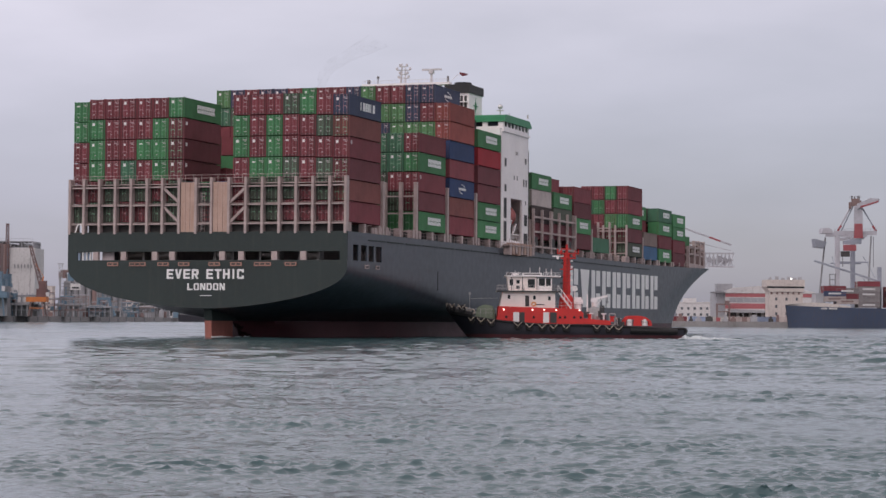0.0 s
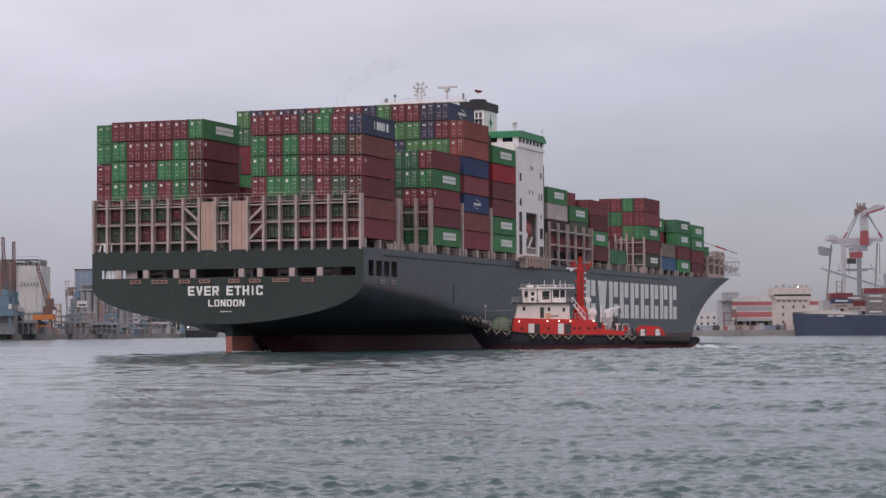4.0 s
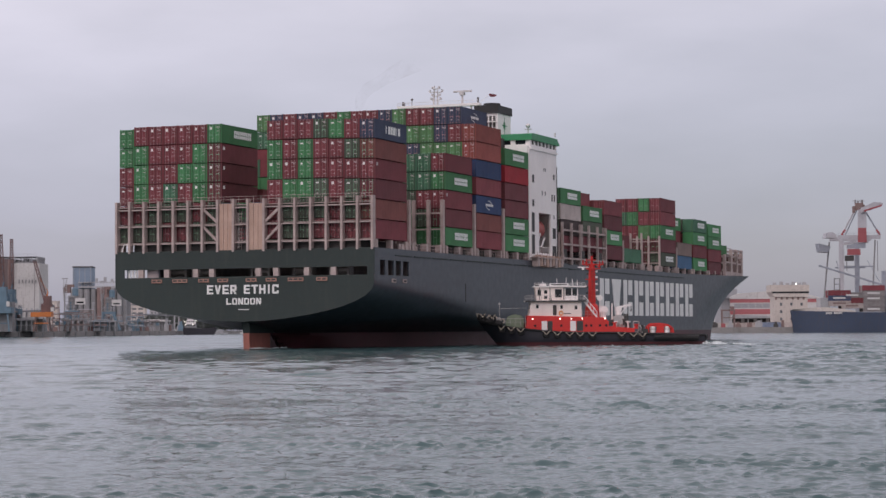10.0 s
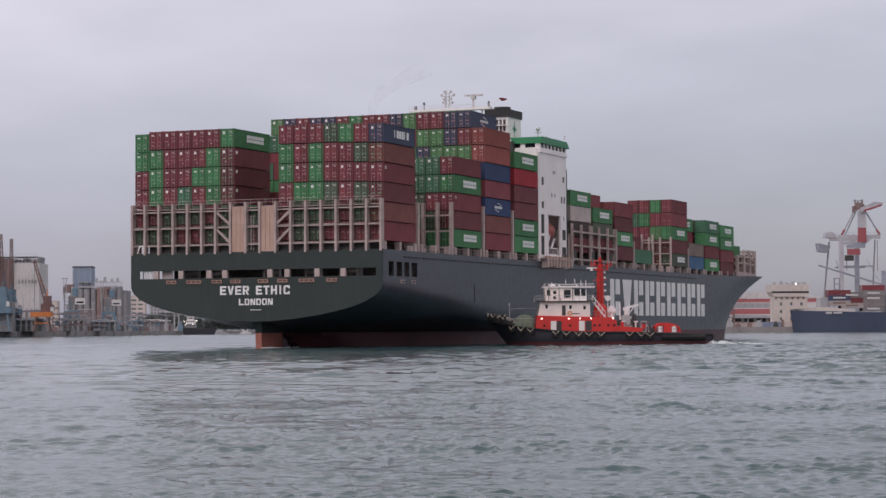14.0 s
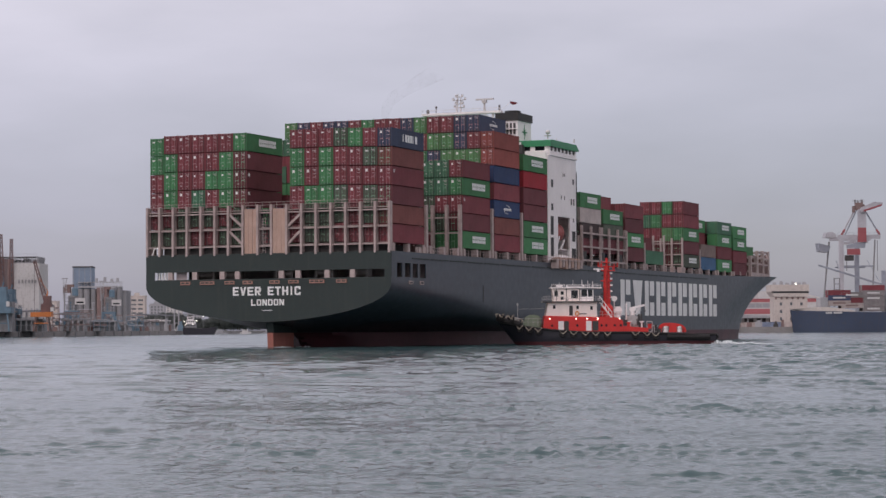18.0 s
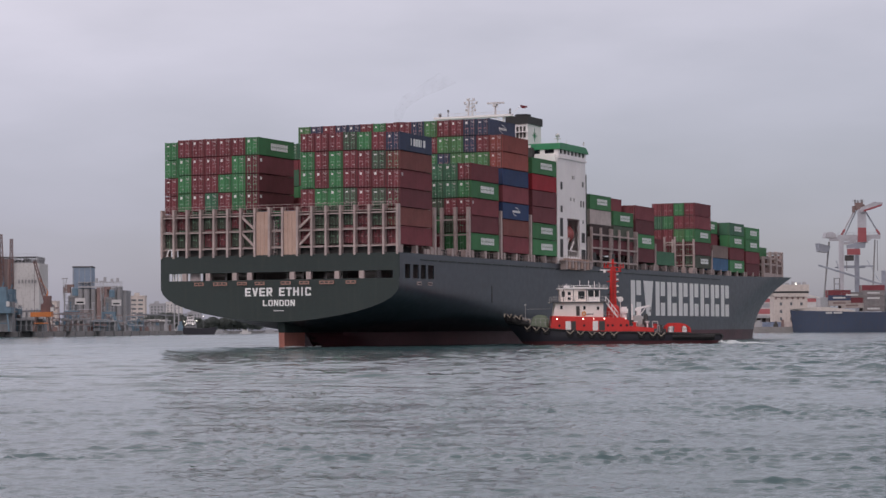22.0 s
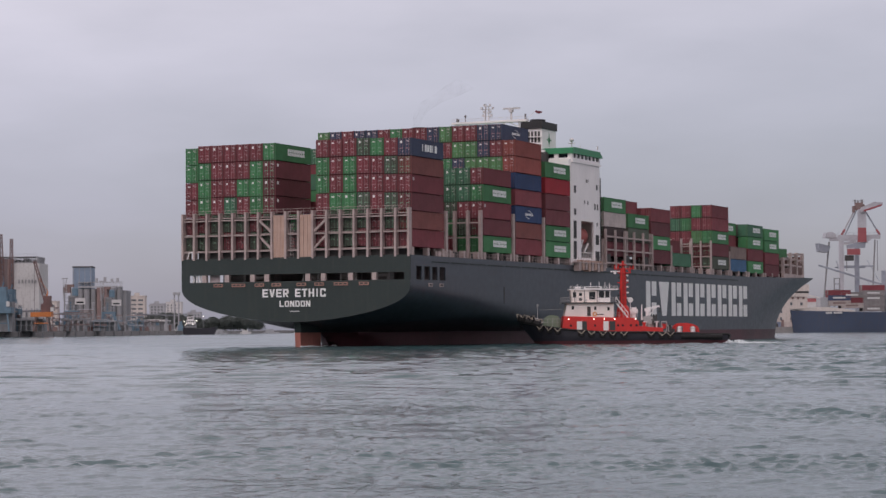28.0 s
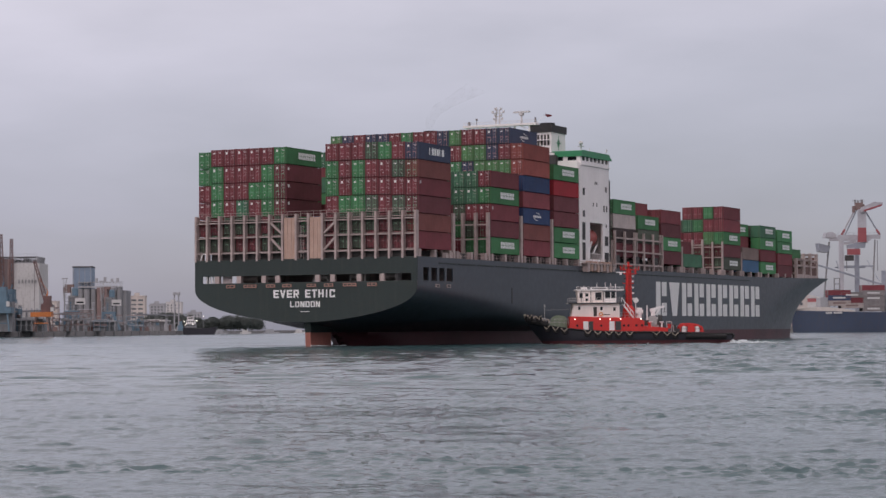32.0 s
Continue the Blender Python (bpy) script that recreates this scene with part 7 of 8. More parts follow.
for k, (x, y, w, lv, mat) in enumerate(((-214, 1262, 16, 3, M_SILO_DARK), (-222, 1290, 14, 3, M_BROWN), (-238, 1400, 14, 3, M_SILO_DARK), (-222, 1400, 9, 2, M_CRANE_BLUE),
                                        (-238, 1420, 16, 4, M_BROWN), (-230, 1480, 9, 3, M_BROWN), (-232, 1500, 18, 3, M_SILO_DARK), (-216, 1515, 12, 3, M_CRANE_BLUE),
                                        (-212, 1560, 14, 2, M_SILO_DARK), (-237, 1300, 12, 4, M_BROWN), (-240, 1205, 10, 4, M_CRANE_BLUE))):
    pipe_rack(x, y, w, lv, mat, 60 + k)


def clutter():
    rng = random.Random(11)
    for k in range(150):
        u = rng.random()
        p = along((-246, 1186), (-215, 1530), u / 0.8) if u < 0.8 else along((-215, 1536), (-204, 1760), (u - 0.8) / 0.2)
        w, h = rng.uniform(1.0, 5), rng.uniform(1.2, 6.0)
        bm = bmesh.new()
        quad_box(bm, -w / 2, w / 2, 0, rng.uniform(1.5, 4), 0, h)
        if rng.random() < 0.4:
            quad_box(bm, -w / 4, w / 4, 0.3, 1.2, h, h + rng.uniform(0.5, 4.5))
        mat = rng.choice((M_SHED, M_CRANE_BLUE, M_BROWN, M_SILO_DARK, M_SILO_DARK, M_RUST, M_BROWN))
        solid("quay_equipment", bm, mat, "small weathered equipment box on the quay", "equipment", "boxes along the west quay", m=pose(p[0] - rng.uniform(0, 14), p[1] + rng.uniform(3, 14), G))
    for k in range(9):
        p = along((-246, 1186), (-208, 1740), k / 9)
        bm = bmesh.new()
        rod(bm, (0, 0, 0), (0, 0, 19), 0.28, 6, 0.16)
        quad_box(bm, -1.4, 1.4, -0.3, 0.3, 18.6, 19.1)
        solid("lamp_post", bm, M_SHED, "tall grey quay lamp post", "lamp post", "lamp posts on the quay", m=pose(p[0] - 4, p[1] + 6, G))


clutter()


def block(name, x, y, w, d, h, mat, nx, nz, label, win=(1.6, 1.6), base=G, roof=True):
    ob = thing(name, pose(x, y, base), label, "building")
    bm = bmesh.new()
    quad_box(bm, -w / 2, w / 2, 0, d, 0, h)
    part("wall", bm, mat, ob)
    if nx:
        window_grid(ob, -w / 2 + 0.6, w / 2 - 0.6, 2.5, h - 1.5, 0, nx, nz, *win)
    if roof:
        bm = bmesh.new()
        quad_box(bm, -w / 2 - 0.3, w / 2 + 0.3, -0.3, d + 0.3, h, h + 0.7)
        part("parapet", bm, mat, ob)
        bm = bmesh.new()
        quad_box(bm, -w / 5, w / 8, 1, 4, h + 0.7, h + 3.2)
        part("roof_hut", bm, mat, ob)
    return ob


block("apartment_building", -269, 1900, 13, 14, 30.5, M_CREAM, 2, 7, "cream apartment block with dark window bands", (4.2, 1.5))
block("office_building", -298, 2250, 15, 16, 28, M_SHED, 4, 8, "grey distant building beyond the trees")
block("office_building", -312, 2500, 18, 16, 33, M_SILO, 4, 9, "pale grey distant building")
block("office_building", -300, 2600, 16, 16, 22, M_SHED, 4, 6, "low grey distant building")
block("apartment_building", -292, 1600, 12, 12, 22, M_CREAM, 3, 6, "cream block behind the silos")
block("office_building", -150, 2900, 40, 16, 16, M_SHED, 8, 4, "low grey distant building")
block("office_building", -95, 3050, 30, 16, 22, M_SILO, 6, 5, "pale grey distant building")


def tree(x, y, h, seed):
    rng = random.Random(seed)
    ob = thing("tree", pose(x, y, G), "dark green broadleaf tree by the harbour", "tree", "trees by the harbour")
    bm = bmesh.new()
    rod(bm, (0, 0, 0), (0.2, 0, h * 0.5), 0.4, 6, 0.2)
    for k in range(4):
        a = rng.uniform(0, 6.28)
        rod(bm, (0.1, 0, h * 0.35), (h * 0.25 * math.cos(a), h * 0.25 * math.sin(a), h * 0.7), 0.16, 5, 0.06)
    part("trunk", bm, M_TRUNK, ob)
    bm = bmesh.new()
    for k in range(7):
        a, r = rng.uniform(0, 6.28), h * 0.24 * rng.random()
        dome(bm, (r * math.cos(a), r * math.sin(a), h * rng.uniform(0.40, 0.66)), h * rng.uniform(0.24, 0.31), 9, 4, full=True)
    for k in range(300):
        a, r = rng.uniform(0, 6.28), rng.random() ** 0.5
        z = rng.uniform(-1.6, 1)
        w = h * 0.52 * max(1 - max(z, 0) ** 2 * 0.6, 0.15) * r
        c = Vector((w * math.cos(a), w * math.sin(a), h * 0.62 + z * h * 0.34))
        s = rng.uniform(0.3, 0.6)
        for j in range(3):
            n = Vector((rng.gauss(0, 1), rng.gauss(0, 1), rng.gauss(0, 1))).normalized()
            u = n.orthogonal().normalized() * s
            v = n.cross(u)
            bm.faces.new([bm.verts.new(c + p) for p in (u, v * 0.8, -u * 0.9, -v)])
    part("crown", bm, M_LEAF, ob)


for k in range(40):
    # two clumps, the second lower and farther off
    u = k if k < 20 else k + 3
    rise = 6.5 * math.sin(math.pi * (k % 20 + 2) / 23) if k < 20 else 3.2 * math.sin(math.pi * (k % 20 + 1) / 21)
    tree(-257 + u * 2.35 + (k % 3) * 1.0, 1815 + (k % 4) * 16, 8.0 + (k * 7 % 5) * 0.6 + rise, 40 + k)


def signal_tower():
    ob = thing("signal_tower", pose(-219, 1775, G), "grey twin-legged harbour signal tower", "tower")
    for s in (-1, 1):
        bm = bmesh.new()
        quad_box(bm, s * 1.75 - 0.5, s * 1.75 + 0.5, -0.6, 0.6, 0, 29.5)
        part("leg", bm, M_SHED, ob)
    for z in (6, 12, 18, 24):
        bm = bmesh.new()
        quad_box(bm, -1.25, 1.25, -0.4, 0.4, z, z + 0.6)
        part("crossbar", bm, M_SHED, ob)
    bm = bmesh.new()
    quad_box(bm, -2.9, 2.9, -1.8, 1.8, 29.5, 31.6)
    part("platform", bm, M_SHED, ob)


signal_tower()


def small_ship(x, y):
    ob = thing("moored_boat", pose(x, y, 0), "dark workboat with a white deckhouse and lit lamps", "boat")
    bm = bmesh.new()
    prism(bm, [(-10, -0.5), (13.5, -0.5), (16.5, 6.0), (3, 4.8), (-2, 5.6), (-10.5, 5.6)], -3.5, 3.5, "y")
    part("hull", bm, M_TUG_HULL, ob)
    for x0, x1, z0, z1 in ((-9, 0, 5.6, 8.6), (-8, -0.8, 8.6, 11.4), (-7, -2.2, 11.4, 14.2)):
        bm = bmesh.new()
        quad_box(bm, x0, x1, -2.8, 2.8, z0, z1)
        part("deckhouse", bm, M_WHITE if z0 > 8 else M_SILO_DARK, ob)
        for k in range(4):
            bm = bmesh.new()
            quad_box(bm, x0 + 0.6 + k * (x1 - x0 - 0.8) / 4, x0 + 1.6 + k * (x1 - x0 - 0.8) / 4, -2.9, -2.75, z0 + 1.2, z0 + 2.2)
            part("window", bm, M_GLASS, ob)
    bm = bmesh.new()
    rod(bm, (-4.6, 0, 14.2), (-4.6, 0, 19.5), 0.3, 6, 0.14)
    quad_box(bm, -6.4, -2.8, -0.3, 0.3, 16.2, 16.6)
    part("mast", bm, M_SILO_DARK, ob)
    bm = bmesh.new()
    quad_box(bm, -6.2, -3.0, -1.2, 1.2, 14.2, 15.4)
    part("funnel", bm, M_DARK, ob)
    bm = bmesh.new()
    rod(bm, (5.6, -2.6, 4.4), (5.6, -2.6, 15.0), 0.18, 6)
    part("lamp_post", bm, M_SILO_DARK, ob)
    for dx, z in ((-9.3, 10.6), (0.3, 11.2), (-8.2, 8.0), (-2.6, 8.0), (5.6, 14.6)):
        bm = bmesh.new()
        dome(bm, (dx, -3.0, z), 0.36, 8, 4, full=True)
        part("deck_lamp", bm, M_LAMP, ob)


small_ship(-194, 1700)
for k, (x, y, w) in enumerate(((-186, 1840, 14), (-178, 1990, 10), (-168, 2150, 16), (-150, 2300, 12), (-183, 1780, 6))):
    bm = bmesh.new()
    prism(bm, [(-w / 2, 0), (w / 2 - 1, 0), (w / 2, 1.8), (-w / 2, 1.5)], -2, 2, "y")
    quad_box(bm, -w / 3, w / 6, -1.4, 1.4, 1.5, 4.2)
    solid("small_boat", bm, M_PALE if k % 2 else M_SHED, "small pale moored boat", "boat", "boats by the far quay", m=pose(x, y - 40, 0))


# ---- east shore ----
def striped_warehouse():
    ob = thing("warehouse", pose(187, 1330, G), "long pale grey warehouse with red bands", "warehouse")
    bm = bmesh.new()
    quad_box(bm, -10.8, 44, 0, 40, 0, 17.4)
    part("wall", bm, M_PALE, ob)
    bm = bmesh.new()
    prism(bm, [(-11.0, 17.4), (44.5, 17.4), (44.5, 18.2), (24, 23.0), (-5.0, 20.9), (-11.0, 18.6)], -0.5, 40.5, "y")
    part("roof", bm, M_PALE, ob)
    for z0, z1 in ((15.2, 17.6), (8.0, 11.2)):
        bm = bmesh.new()
        quad_box(bm, -10.8, 44, -0.14, 0.02, z0, z1)
        part("wall_band", bm, M_REDBAND, ob, "red band")
    for k in range(7):
        bm = bmesh.new()
        quad_box(bm, -8.2 + k * 4.4, -4.0 + k * 4.4, -0.1, 0.04, 11.9, 14.6)
        part("window", bm, M_SHED, ob)
    bm = bmesh.new()
    quad_box(bm, -15.6, -11.0, 1.5, 36, 0, 18.0)
    part("stair_tower", bm, M_SHED, ob, "grey corner tower")
    bm = bmesh.new()
    quad_box(bm, -15.4, -5.8, 4, 14, 18.0, 23.4)
    part("roof_room", bm, M_SHED, ob)
    bm = bmesh.new()
    quad_box(bm, -18.8, -11.0, -1.5, 10, 17.6, 18.3)
    part("eave", bm, M_SILO_DARK, ob)
    bm = bmesh.new()
    prism(bm, [(-9.5, 7.6), (44, 6.2), (44, 5.6), (-9.5, 5.6)], -7, -0.2, "y")
    part("canopy", bm, M_SHED, ob)
    for k in range(7):
        bm = bmesh.new()
        quad_box(bm, -9.2 + k * 8.2, -8.6 + k * 8.2, -6.8, -6.2, 0, 6)
        part("canopy_post", bm, M_SILO_DARK, ob)
    for k in range(7):
        bm = bmesh.new()
        quad_box(bm, -9.6 + k * 7.6, -4 + k * 7.6, -0.1, 0.04, 0, 5.4)
        part("door", bm, M_DARK, ob)


striped_warehouse()


def port_office():
    ob = thing("port_office", pose(202, 1262, G), "cream port office with an overhanging top storey", "building")
    bm = bmesh.new()
    quad_box(bm, -9, 10.5, 0, 16, 0, 19.5)
    part("wall", bm, M_CREAM, ob)
    bm = bmesh.new()
    prism(bm, [(-9, 17.6), (10.5, 17.6), (11.5, 20.6), (11.5, 24.6), (-11, 24.6), (-11, 20.6)], -0.8, 17, "y")
    part("top_storey", bm, M_CREAM, ob)
    bm = bmesh.new()
    quad_box(bm, -10.5, 11.2, -0.95, -0.78, 19.7, 20.7)
    part("window_band", bm, M_GLASS, ob)
    window_grid(ob, -8, 10, 2.5, 15.5, 0, 3, 3, 1.3, 1.7)
    for k in range(6):
        bm = bmesh.new()
        quad_box(bm, -8.4 + k * 3.2, -7.2 + k * 3.2, -0.1, 0, 16.0, 17.4)
        part("frieze_panel", bm, M_BROWN, ob)
    for dx, h in ((-9, 1.4), (-5, 2.0), (-1.5, 1.2), (2, 1.8), (5.5, 1.4), (8.5, 1.6)):
        bm = bmesh.new()
        quad_box(bm, dx, dx + 1.8, 3, 5, 24.6, 24.6 + h)
        part("rooftop_plant", bm, M_SHED, ob)
    bm = bmesh.new()
    dome(bm, (3.6, -0.9, 25.0), 0.4, 8, 4, full=True)
    part("roof_lamp", bm, M_LAMP, ob)


port_office()
block("office_building", 166, 1420, 26, 12, 12, M_PALE, 6, 2, "low pale building beyond the quay")
block("office_building", 140, 1500, 22, 12, 10, M_SHED, 5, 2, "low grey building beyond the quay")
block("office_building", 250, 1700, 40, 20, 16, M_SHED, 8, 4, "grey sheds behind the berth")


def quay_containers():
    rng = random.Random(21)
    spots = [(155, 1290, "P", 1), (168, 1300, "W", 1), (189.5, 1255, "P", 1), (203, 1250, "E", 1), (143, 1300, "R", 1), (131, 1296, "O", 1), (181, 1300, "E", 1)]
    bm0 = container_body()
    base = {}
    for x, y, c, n in spots:
        for k in range(n):
            if c not in base:
                base[c] = to_mesh("stored_container", container_body(), CONT[c][1])
            ob = new("stored_container", base[c])
            ob.matrix_basis = pose(x, y, G + k * 2.9)
            tagged(ob, f"{CONT[c][0]} container stored on the quay", "container", "containers on the east quay")
    bm0.free()
    for k in range(16):
        bm = bmesh.new()
        w = rng.uniform(1.5, 4)
        quad_box(bm, -w / 2, w / 2, 0, 2, 0, rng.uniform(1.2, 3))
        quad_box(bm, -w / 4, w / 4, 0.2, 1.6, 1, rng.uniform(2, 4.5))
        solid("quay_equipment", bm, rng.choice((M_SHED, M_BROWN, M_CRANE_RED, M_DARK)), "small dark equipment on the quay", "equipment", "boxes along the east quay", m=pose(135 + k * 5.2, 1244 + rng.uniform(0, 20), G))
    # red straddle frame
    ob = thing("straddle_carrier", pose(160 + 6, 1262, G), "dark red straddle carrier", "carrier")
    for sx in (-1, 1):
        for sy in (-1, 1):
            bm = bmesh.new()
            beam(bm, (sx * 3.6, sy * 2.2, 0), (sx * 3.6, sy * 2.2, 10), 0.45, 0.45)
            part("leg", bm, M_BROWN, ob)
    bm = bmesh.new()
    quad_box(bm, -4.0, 4.0, -2.4, 2.4, 9.6, 10.4)
    quad_box(bm, -3.8, 3.8, -2.2, 2.2, 5.4, 5.9)
    quad_box(bm, 1.2, 3.4, -2.0, 0.4, 10.4, 12.2)
    part("top_frame", bm, M_BROWN, ob)


quay_containers()


def berthed_ship():
    ob = thing("feeder_ship", pose(192.5, 1200, 0), "dark blue container ship lying at the quay", "ship")
    def bow_skin(bm, lows, highs):
        rows = []
        for x in (0, 1.5, 4, 8, 13, 19, 26, 34, 60, 150):
            hb = 11 * min(1, (x + 0.15) / 24) ** 0.55
            rows.append([[bm.verts.new((x + (1.8 if z == lows(x) and x < 5 else 0), s * hb, z)) for z in (lows(x), highs(x))] for s in (-1, 1)])
        for p, q in zip(rows, rows[1:]):
            for k in (0, 1):
                bm.faces.new((p[k][0], q[k][0], q[k][1], p[k][1]))
            bm.faces.new((p[0][1], q[0][1], q[1][1], p[1][1]))
        return bm

    top = lambda x: 12.2 - 0.03 * x if x <= 34 else 10.8
    part("hull", bow_skin(bmesh.new(), lambda x: -2, top), M_NAVY, ob, "dark blue hull", True)
    bm = bow_skin(bmesh.new(), lambda x: top(min(x, 34)) + 0.02, lambda x: top(min(x, 34)) + (0.3 + 1.9 * math.sin(math.pi * (x + 2) / 38) if x < 35 else 0.05))
    bmesh.ops.delete(bm, geom=[v for v in bm.verts if v.co.x > 50], context="VERTS")
    part("bulwark", bm, M_CREAM, ob, "cream bulwark at the bow", True)
    bm = bmesh.new()
    for k in range(7):
        x = 18.0 + k * 1.15 + (0.8 if k > 2 else 0)
        hb = 11 * min(1, (x + 0.15) / 24) ** 0.55
        bm = bmesh.new()
        quad_box(bm, x, x + 0.85, -hb - 0.55, -hb + 0.3, 10.2, 11.2)
        part("name_bar", bm, M_PALE, ob)
    for k, x in enumerate((52.0,)):
        bm = bmesh.new()
        beam(bm, (x, 0, 10), (x, 0, 34), 2.2, 2.2)
        part("crane_post", bm, M_CRANE_GREY, ob)
        bm = bmesh.new()
        for s in (-0.7, 0.7):
            beam(bm, (x, s, 26), (x - 36, s, 37.2), 0.5, 0.9)
        for j in range(10):
            u = j / 10
            beam(bm, (x - 36 * u, -0.7, 26 + 11.2 * u), (x - 36 * (u + 0.08), 0.7, 26 + 11.2 * (u + 0.08)), 0.3, 0.3)
        part("crane_jib", bm, M_CRANE_GREY, ob, "grey ship's crane jib")
    bm = bmesh.new()
    quad_box(bm, 15.5, 20.6, -8, 6, 13.0, 19.2)
    part("deck_store", bm, M_SHED, ob)
    for x in (24.0, 27.0):
        bm = bmesh.new()
        beam(bm, (x, -3, 14), (x, -3, 30), 0.6, 0.6)
        part("deck_post", bm, M_SILO_DARK, ob)
    bm = bmesh.new()
    for z in (23.5, 26.5, 29.6):
        quad_box(bm, 24.0, 27.0, -3.2, -2.8, z, z + 0.4)
    part("cross_tie", bm, M_SILO_DARK, ob)
    rng = random.Random(31)
    meshes, prints = {}, {}
    for x0, rows in ((19.6, ("ESSS", "DRRR", "RSRR")), (26.6, ("EDSO", "RDRR", "SWOR")), (38.4, ("SESS", "SOSO", "SESS", "SSSS", "RESR")), (54, ("RRRR", "RWRR", "DRRR", "WRRR")), (66.5, ("RRDD", "RRRR", "RRRW"))):
        for k, row in enumerate(rows):
            for c, ch in enumerate(row):
                if ch not in meshes:
                    meshes[ch] = to_mesh("berthed_container", container_body(), CONT[ch][1])
                    strip = bmesh.new()
                    quad_box(strip, -3.6, 3.2, -CW / 2 - 0.03, -CW / 2 + 0.02, 1.05, 1.95)
                    prints[ch] = to_mesh("side_print", strip, M_PALE if ch not in "EW" else M_BROWN)
                b = new("berthed_container", meshes[ch])
                if c == 0 and (k + int(x0)) % 3:
                    piece("side_print", prints[ch], b, pose(0, 0, 0))
                b.matrix_basis = ob.matrix_basis @ pose(x0 + 6.1, -8.5 + c * 2.5, (14.6 if x0 < 20 else 13.2 if x0 < 36 else 11.4) + k * 2.9)
                tagged(b, f"{CONT[ch][0]} container stacked on the berthed ship", "container", "containers on the berthed ship")


berthed_ship()


def gantry_crane(x, y, label):
    """Quay gantry crane seen from its water side, with its boom raised."""
    ob = thing("gantry_crane", pose(x, y, G) @ Matrix.Diagonal((1, 1, 0.982, 1)), label, "crane", "gantry cranes on the east quay")
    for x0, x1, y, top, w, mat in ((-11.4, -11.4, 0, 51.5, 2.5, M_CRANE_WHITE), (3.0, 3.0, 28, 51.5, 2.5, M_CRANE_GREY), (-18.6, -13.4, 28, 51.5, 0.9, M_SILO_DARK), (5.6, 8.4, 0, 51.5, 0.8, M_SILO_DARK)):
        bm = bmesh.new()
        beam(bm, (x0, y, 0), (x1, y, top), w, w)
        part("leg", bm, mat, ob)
    for sy in (0, 1):
        bm = bmesh.new()
        quad_box(bm, -13.4, 11.4, sy * 28 - 0.8, sy * 28 + 0.8, 52.0, 54.4)
        part("portal_beam", bm, M_CRANE_WHITE, ob)
        bm = bmesh.new()
        quad_box(bm, -10.2, 8.0, sy * 28 - 0.3, sy * 28 + 0.3, 35.4, 36.2)
        part("sill_beam", bm, M_CRANE_GREY, ob)
    for sx in (-1, 1):
        bm = bmesh.new()
        beam(bm, (sx * 3.6, 40, 50.5), (sx * 3.6, -2, 50.5), 1.1, 1.5)
        part("girder", bm, M_CRANE_WHITE, ob)
    bm = bmesh.new()
    prism(bm, [(-18.4, 53.4), (-12.0, 53.2), (-12.6, 55.6), (-15, 56.8), (-18.0, 56.4)], 10, 22, "y")
    part("machine_house", bm, M_CRANE_WHITE, ob, "pale machine house")
    bm = bmesh.new()
    prism(bm, [(-19.6, 45.6), (-14.8, 45.0), (-13.2, 48.6), (-20.4, 50.6)], 24, 36, "y")
    part("counterweight", bm, M_CRANE_GREY, ob)
    for sx, top in ((-1, -1.4), (1, 1.4)):
        bm = bmesh.new()
        beam(bm, (sx * 11.2, 0, 54.4), (top * 1.8, 2, 70), 0.9, 0.9)
        part("apex_leg", bm, M_CRANE_WHITE if sx < 0 else M_CRANE_GREY, ob)
        bm = bmesh.new()
        beam(bm, (sx * 6.4, 26, 51), (top, 2, 70), 0.5, 0.5)
        part("back_stay", bm, M_CRANE_GREY, ob)
        bm = bmesh.new()
        beam(bm, (sx * 11.2, -0.2, 54.3), (sx * 9.2, -0.2, 57.6), 1.15, 1.15)
        part("corner_bracket", bm, M_CRANE_RED, ob)
    bm = bmesh.new()
    quad_box(bm, -3.0, 1.6, -0.8, 1.6, 69.2, 73.6)
    part("sheave_house", bm, M_BROWN, ob, "brown sheave platform")
    for xa, xb, za, zb in ((-4.6, -3.1, 67.8, 71.6), (-3.3, -2.4, 73.6, 75.4), (-1.6, -0.9, 73.6, 75.0), (0.4, 1.7, 73.6, 75.4), (1.7, 2.6, 70.4, 72.6)):
        bm = bmesh.new()
        quad_box(bm, xa, xb, -0.4, 1.2, za, zb)
        part("sheave", bm, M_BROWN if za < 72 else M_SILO_DARK, ob)
    for k in range(6):
        bm = bmesh.new()
        beam(bm, (-4.4 + 1.3 * k, -1.0, 74.0), (-4.4 + 1.3 * k, -1.0, 75.2), 0.16, 0.16)
        part("rail_post", bm, M_SILO_DARK, ob)
    for k in range(9):
        bm = bmesh.new()
        beam(bm, (-13.2 + 3.0 * k, -0.9, 54.4), (-13.2 + 3.0 * k, -0.9, 55.6), 0.14, 0.14)
        part("rail_post", bm, M_CRANE_GREY, ob)
    bm = bmesh.new()
    beam(bm, (-13.4, -0.9, 55.6), (11.4, -0.9, 55.6), 0.14, 0.14)
    part("hand_rail", bm, M_CRANE_GREY, ob)
    for lo, hi, mat, nm in ((50.0, 58.6, M_CRANE_RED, "red"), (58.6, 69.4, M_CRANE_WHITE, "white")):
        bm = bmesh.new()
        prism(bm, [(-2.2, lo), (2.9, lo), (2.7, hi), (-1.9, hi)], -3.4, -1.8, "y")
        part("boom_section", bm, mat, ob, f"{nm} section of the raised boom")
    bm = bmesh.new()
    prism(bm, [(-0.6, 67.4), (6, 69.3), (12.0, 71.4), (12.4, 73.4), (7, 73.8), (2.8, 71.8), (-0.6, 70.4)], -4.6, -3.0, "y")
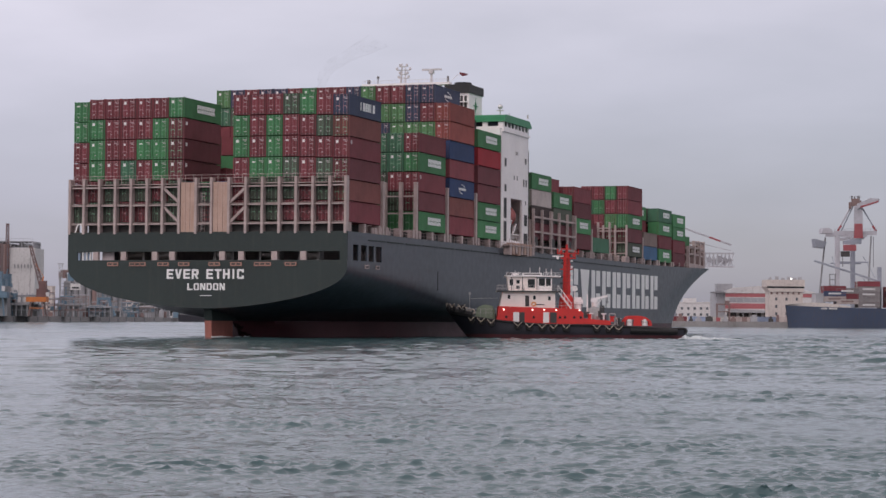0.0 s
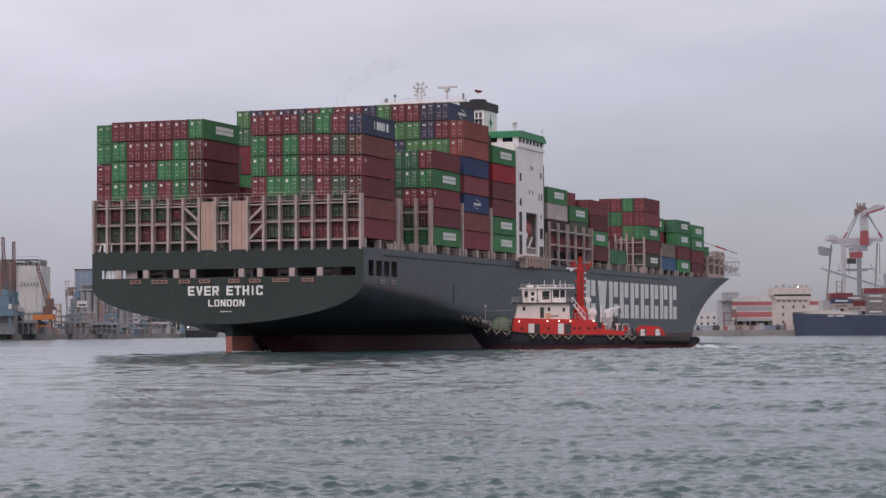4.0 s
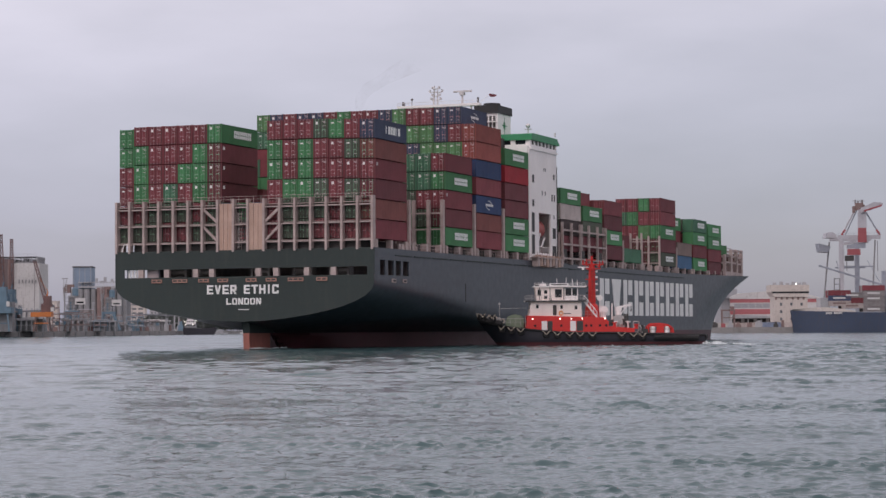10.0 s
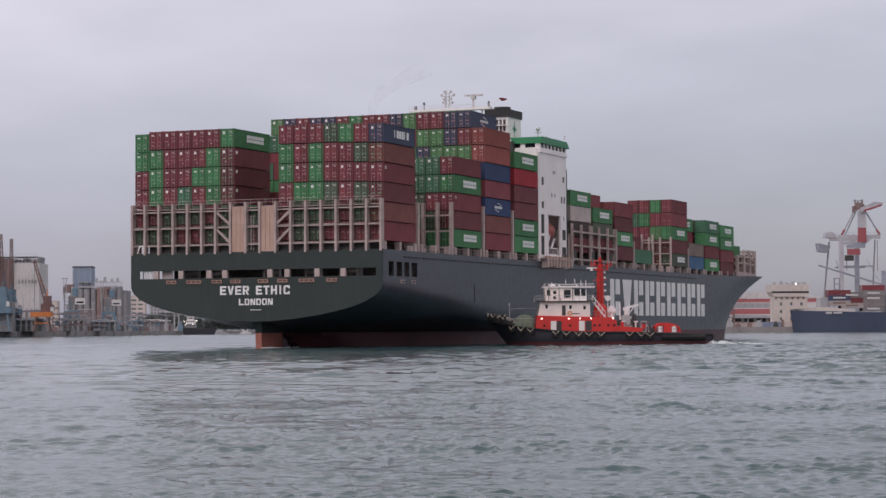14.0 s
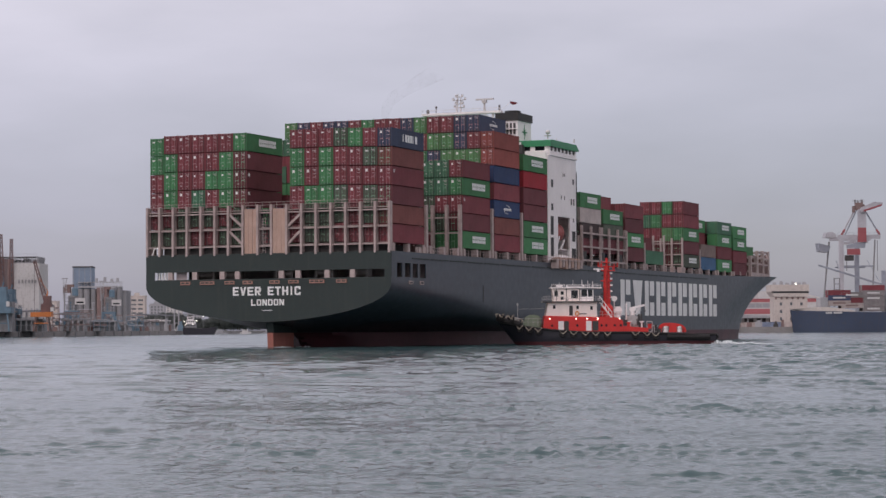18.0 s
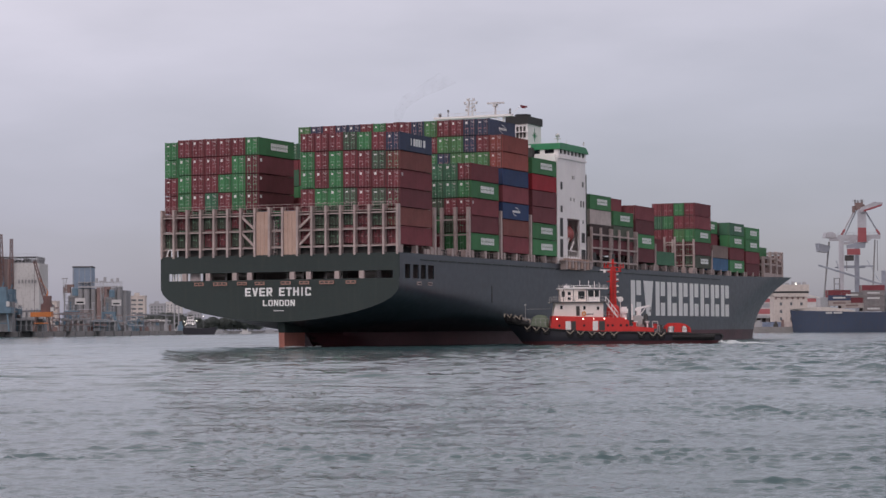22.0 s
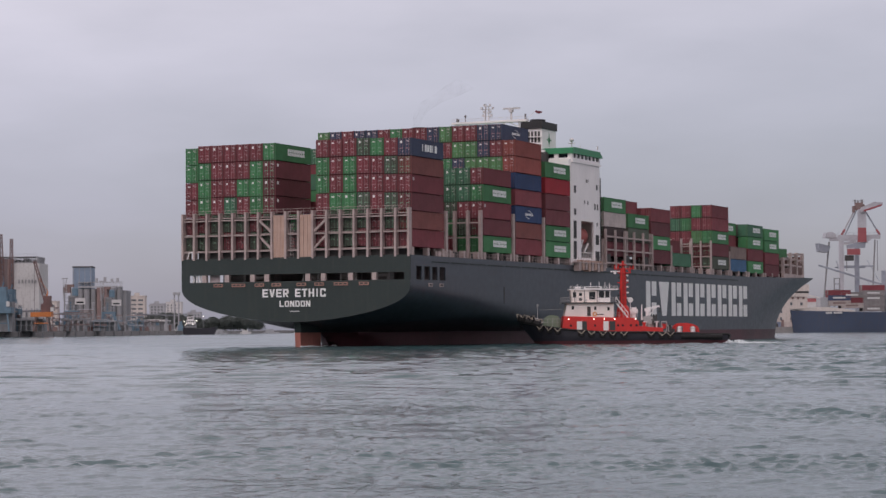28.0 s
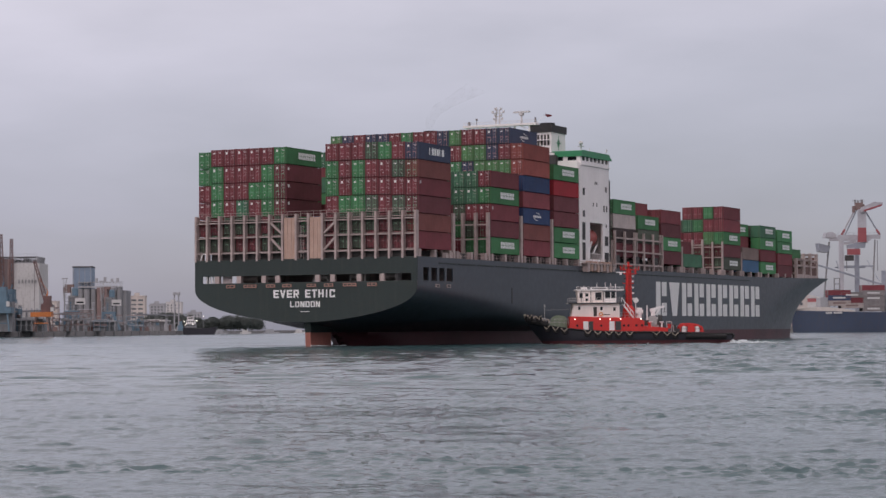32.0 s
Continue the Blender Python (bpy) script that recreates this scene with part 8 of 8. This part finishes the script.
    part("boom_tip", bm, M_CRANE_WHITE, ob)
    bm = bmesh.new()
    prism(bm, [(1, 67.9), (11.4, 71.3), (11.9, 72.4), (1.2, 69.0)], -4.8, -4.6, "y")
    part("boom_mark", bm, M_CRANE_RED, ob)
    bm = bmesh.new()
    quad_box(bm, -9.5, -4.6, -3, 0, 39.0, 42.2)
    part("operator_cab", bm, M_DARK, ob)
    bm = bmesh.new()
    quad_box(bm, -8.2, -1.0, -4, -1, 42.5, 46.0)
    part("trolley", bm, M_CRANE_RED, ob, "red trolley")
    bm = bmesh.new()
    prism(bm, [(-8.4, 46.4), (2.2, 46.6), (2.4, 50.0), (-4, 49.2), (-8.4, 48.4)], -2.6, -0.6, "y")
    part("walkway", bm, M_CRANE_GREY, ob)
    for k, (xx, z0, z1) in enumerate(((-10.2, 30, 46), (-8.4, 33, 40), (9.6, 33, 51))):
        bm = bmesh.new()
        beam(bm, (xx, -0.6, z0), (xx, -0.6, z1), 0.4, 0.4)
        part("ladder_tower", bm, M_SILO_DARK, ob)
    for sx in (-1, 1):
        for k in range(2):
            bm = bmesh.new()
            beam(bm, (sx * 10.6, 0, 14 + k * 13), (sx * 9.4, 28, 27 + k * 13), 0.4, 0.4)
            part("brace", bm, M_CRANE_GREY, ob)
    bm = bmesh.new()
    quad_box(bm, -9.5, 3, -2.4, -0.8, 17.2, 20.4)
    part("spreader", bm, M_SILO_DARK, ob)


gantry_crane(244, 1262, "white gantry crane with its red-striped boom raised")


def far_gantry():
    """A crane with its lattice boom lowered, seen past the bow early on."""
    ob = thing("lattice_crane", pose(166, 1300, G), "pale gantry crane with a lowered lattice boom", "crane", "gantry cranes on the east quay")
    bm = bmesh.new()
    for k in range(8):
        x = -8 + k * 2.4
        beam(bm, (x, 0, 33), (x, 0, 41), 0.6, 0.6)
        beam(bm, (x, 0, 33), (x + 2.4, 0, 41), 0.5, 0.5)
        beam(bm, (x, 3, 41), (x + 2.4, 3, 33), 0.3, 0.3)
    for y in (0, 3):
        for z in (33, 37, 41):
            beam(bm, (-30, y, z), (11.5, y, z), 0.5, 0.5)
    part("boom", bm, M_CRANE_WHITE, ob)
    for k in range(6):
        bm = bmesh.new()
        quad_box(bm, -7.6 + k * 3.1, -5.2 + k * 3.1, 1.2, 1.5, 34.2 + 1.3 * (k % 2), 39.4 - 0.9 * (k % 3))
        part("boom_panel", bm, M_CRANE_WHITE, ob)
    for z in (33, 41):
        bm = bmesh.new()
        quad_box(bm, -30, 11.6, -0.4, 3.4, z - 0.45, z + 0.45)
        part("boom_chord", bm, M_CRANE_WHITE, ob)
    bm = bmesh.new()
    beam(bm, (-30, 1, 52), (10, 1, 42.5), 0.35, 0.4)
    part("boom_stay", bm, M_CRANE_WHITE, ob)
    for k in range(6):
        bm = bmesh.new()
        u, v = k / 6, (k + 1) / 6
        beam(bm, (-30 + 40 * u, 1, 60 - 14 * u), (-30 + 40 * v, 1, 60 - 14 * v), 0.9, 1.0)
        part("boom_stay", bm, M_CRANE_RED if k == 4 else M_CRANE_WHITE, ob)
    bm = bmesh.new()
    for x in (-30, -24):
        beam(bm, (x, 1, 0), (x, 1, 62), 1.4, 1.4)
    quad_box(bm, -31, -23, 0, 3, 42, 45)
    part("tower", bm, M_CRANE_GREY, ob)


far_gantry()


# ---- movement ----
def motions():
    walk(WATER, [(0, pose(-5, 7, 0)), (32, pose(5, -7, 0))])
    walk(SHIP, SHIP_POSES)
    for ob, local in CARGO:
        walk(ob, [(t, m @ local) for t, m in SHIP_POSES])
    walk(TUG, TUG_POSES)
    walk(WASH, TUG_POSES)


motions()
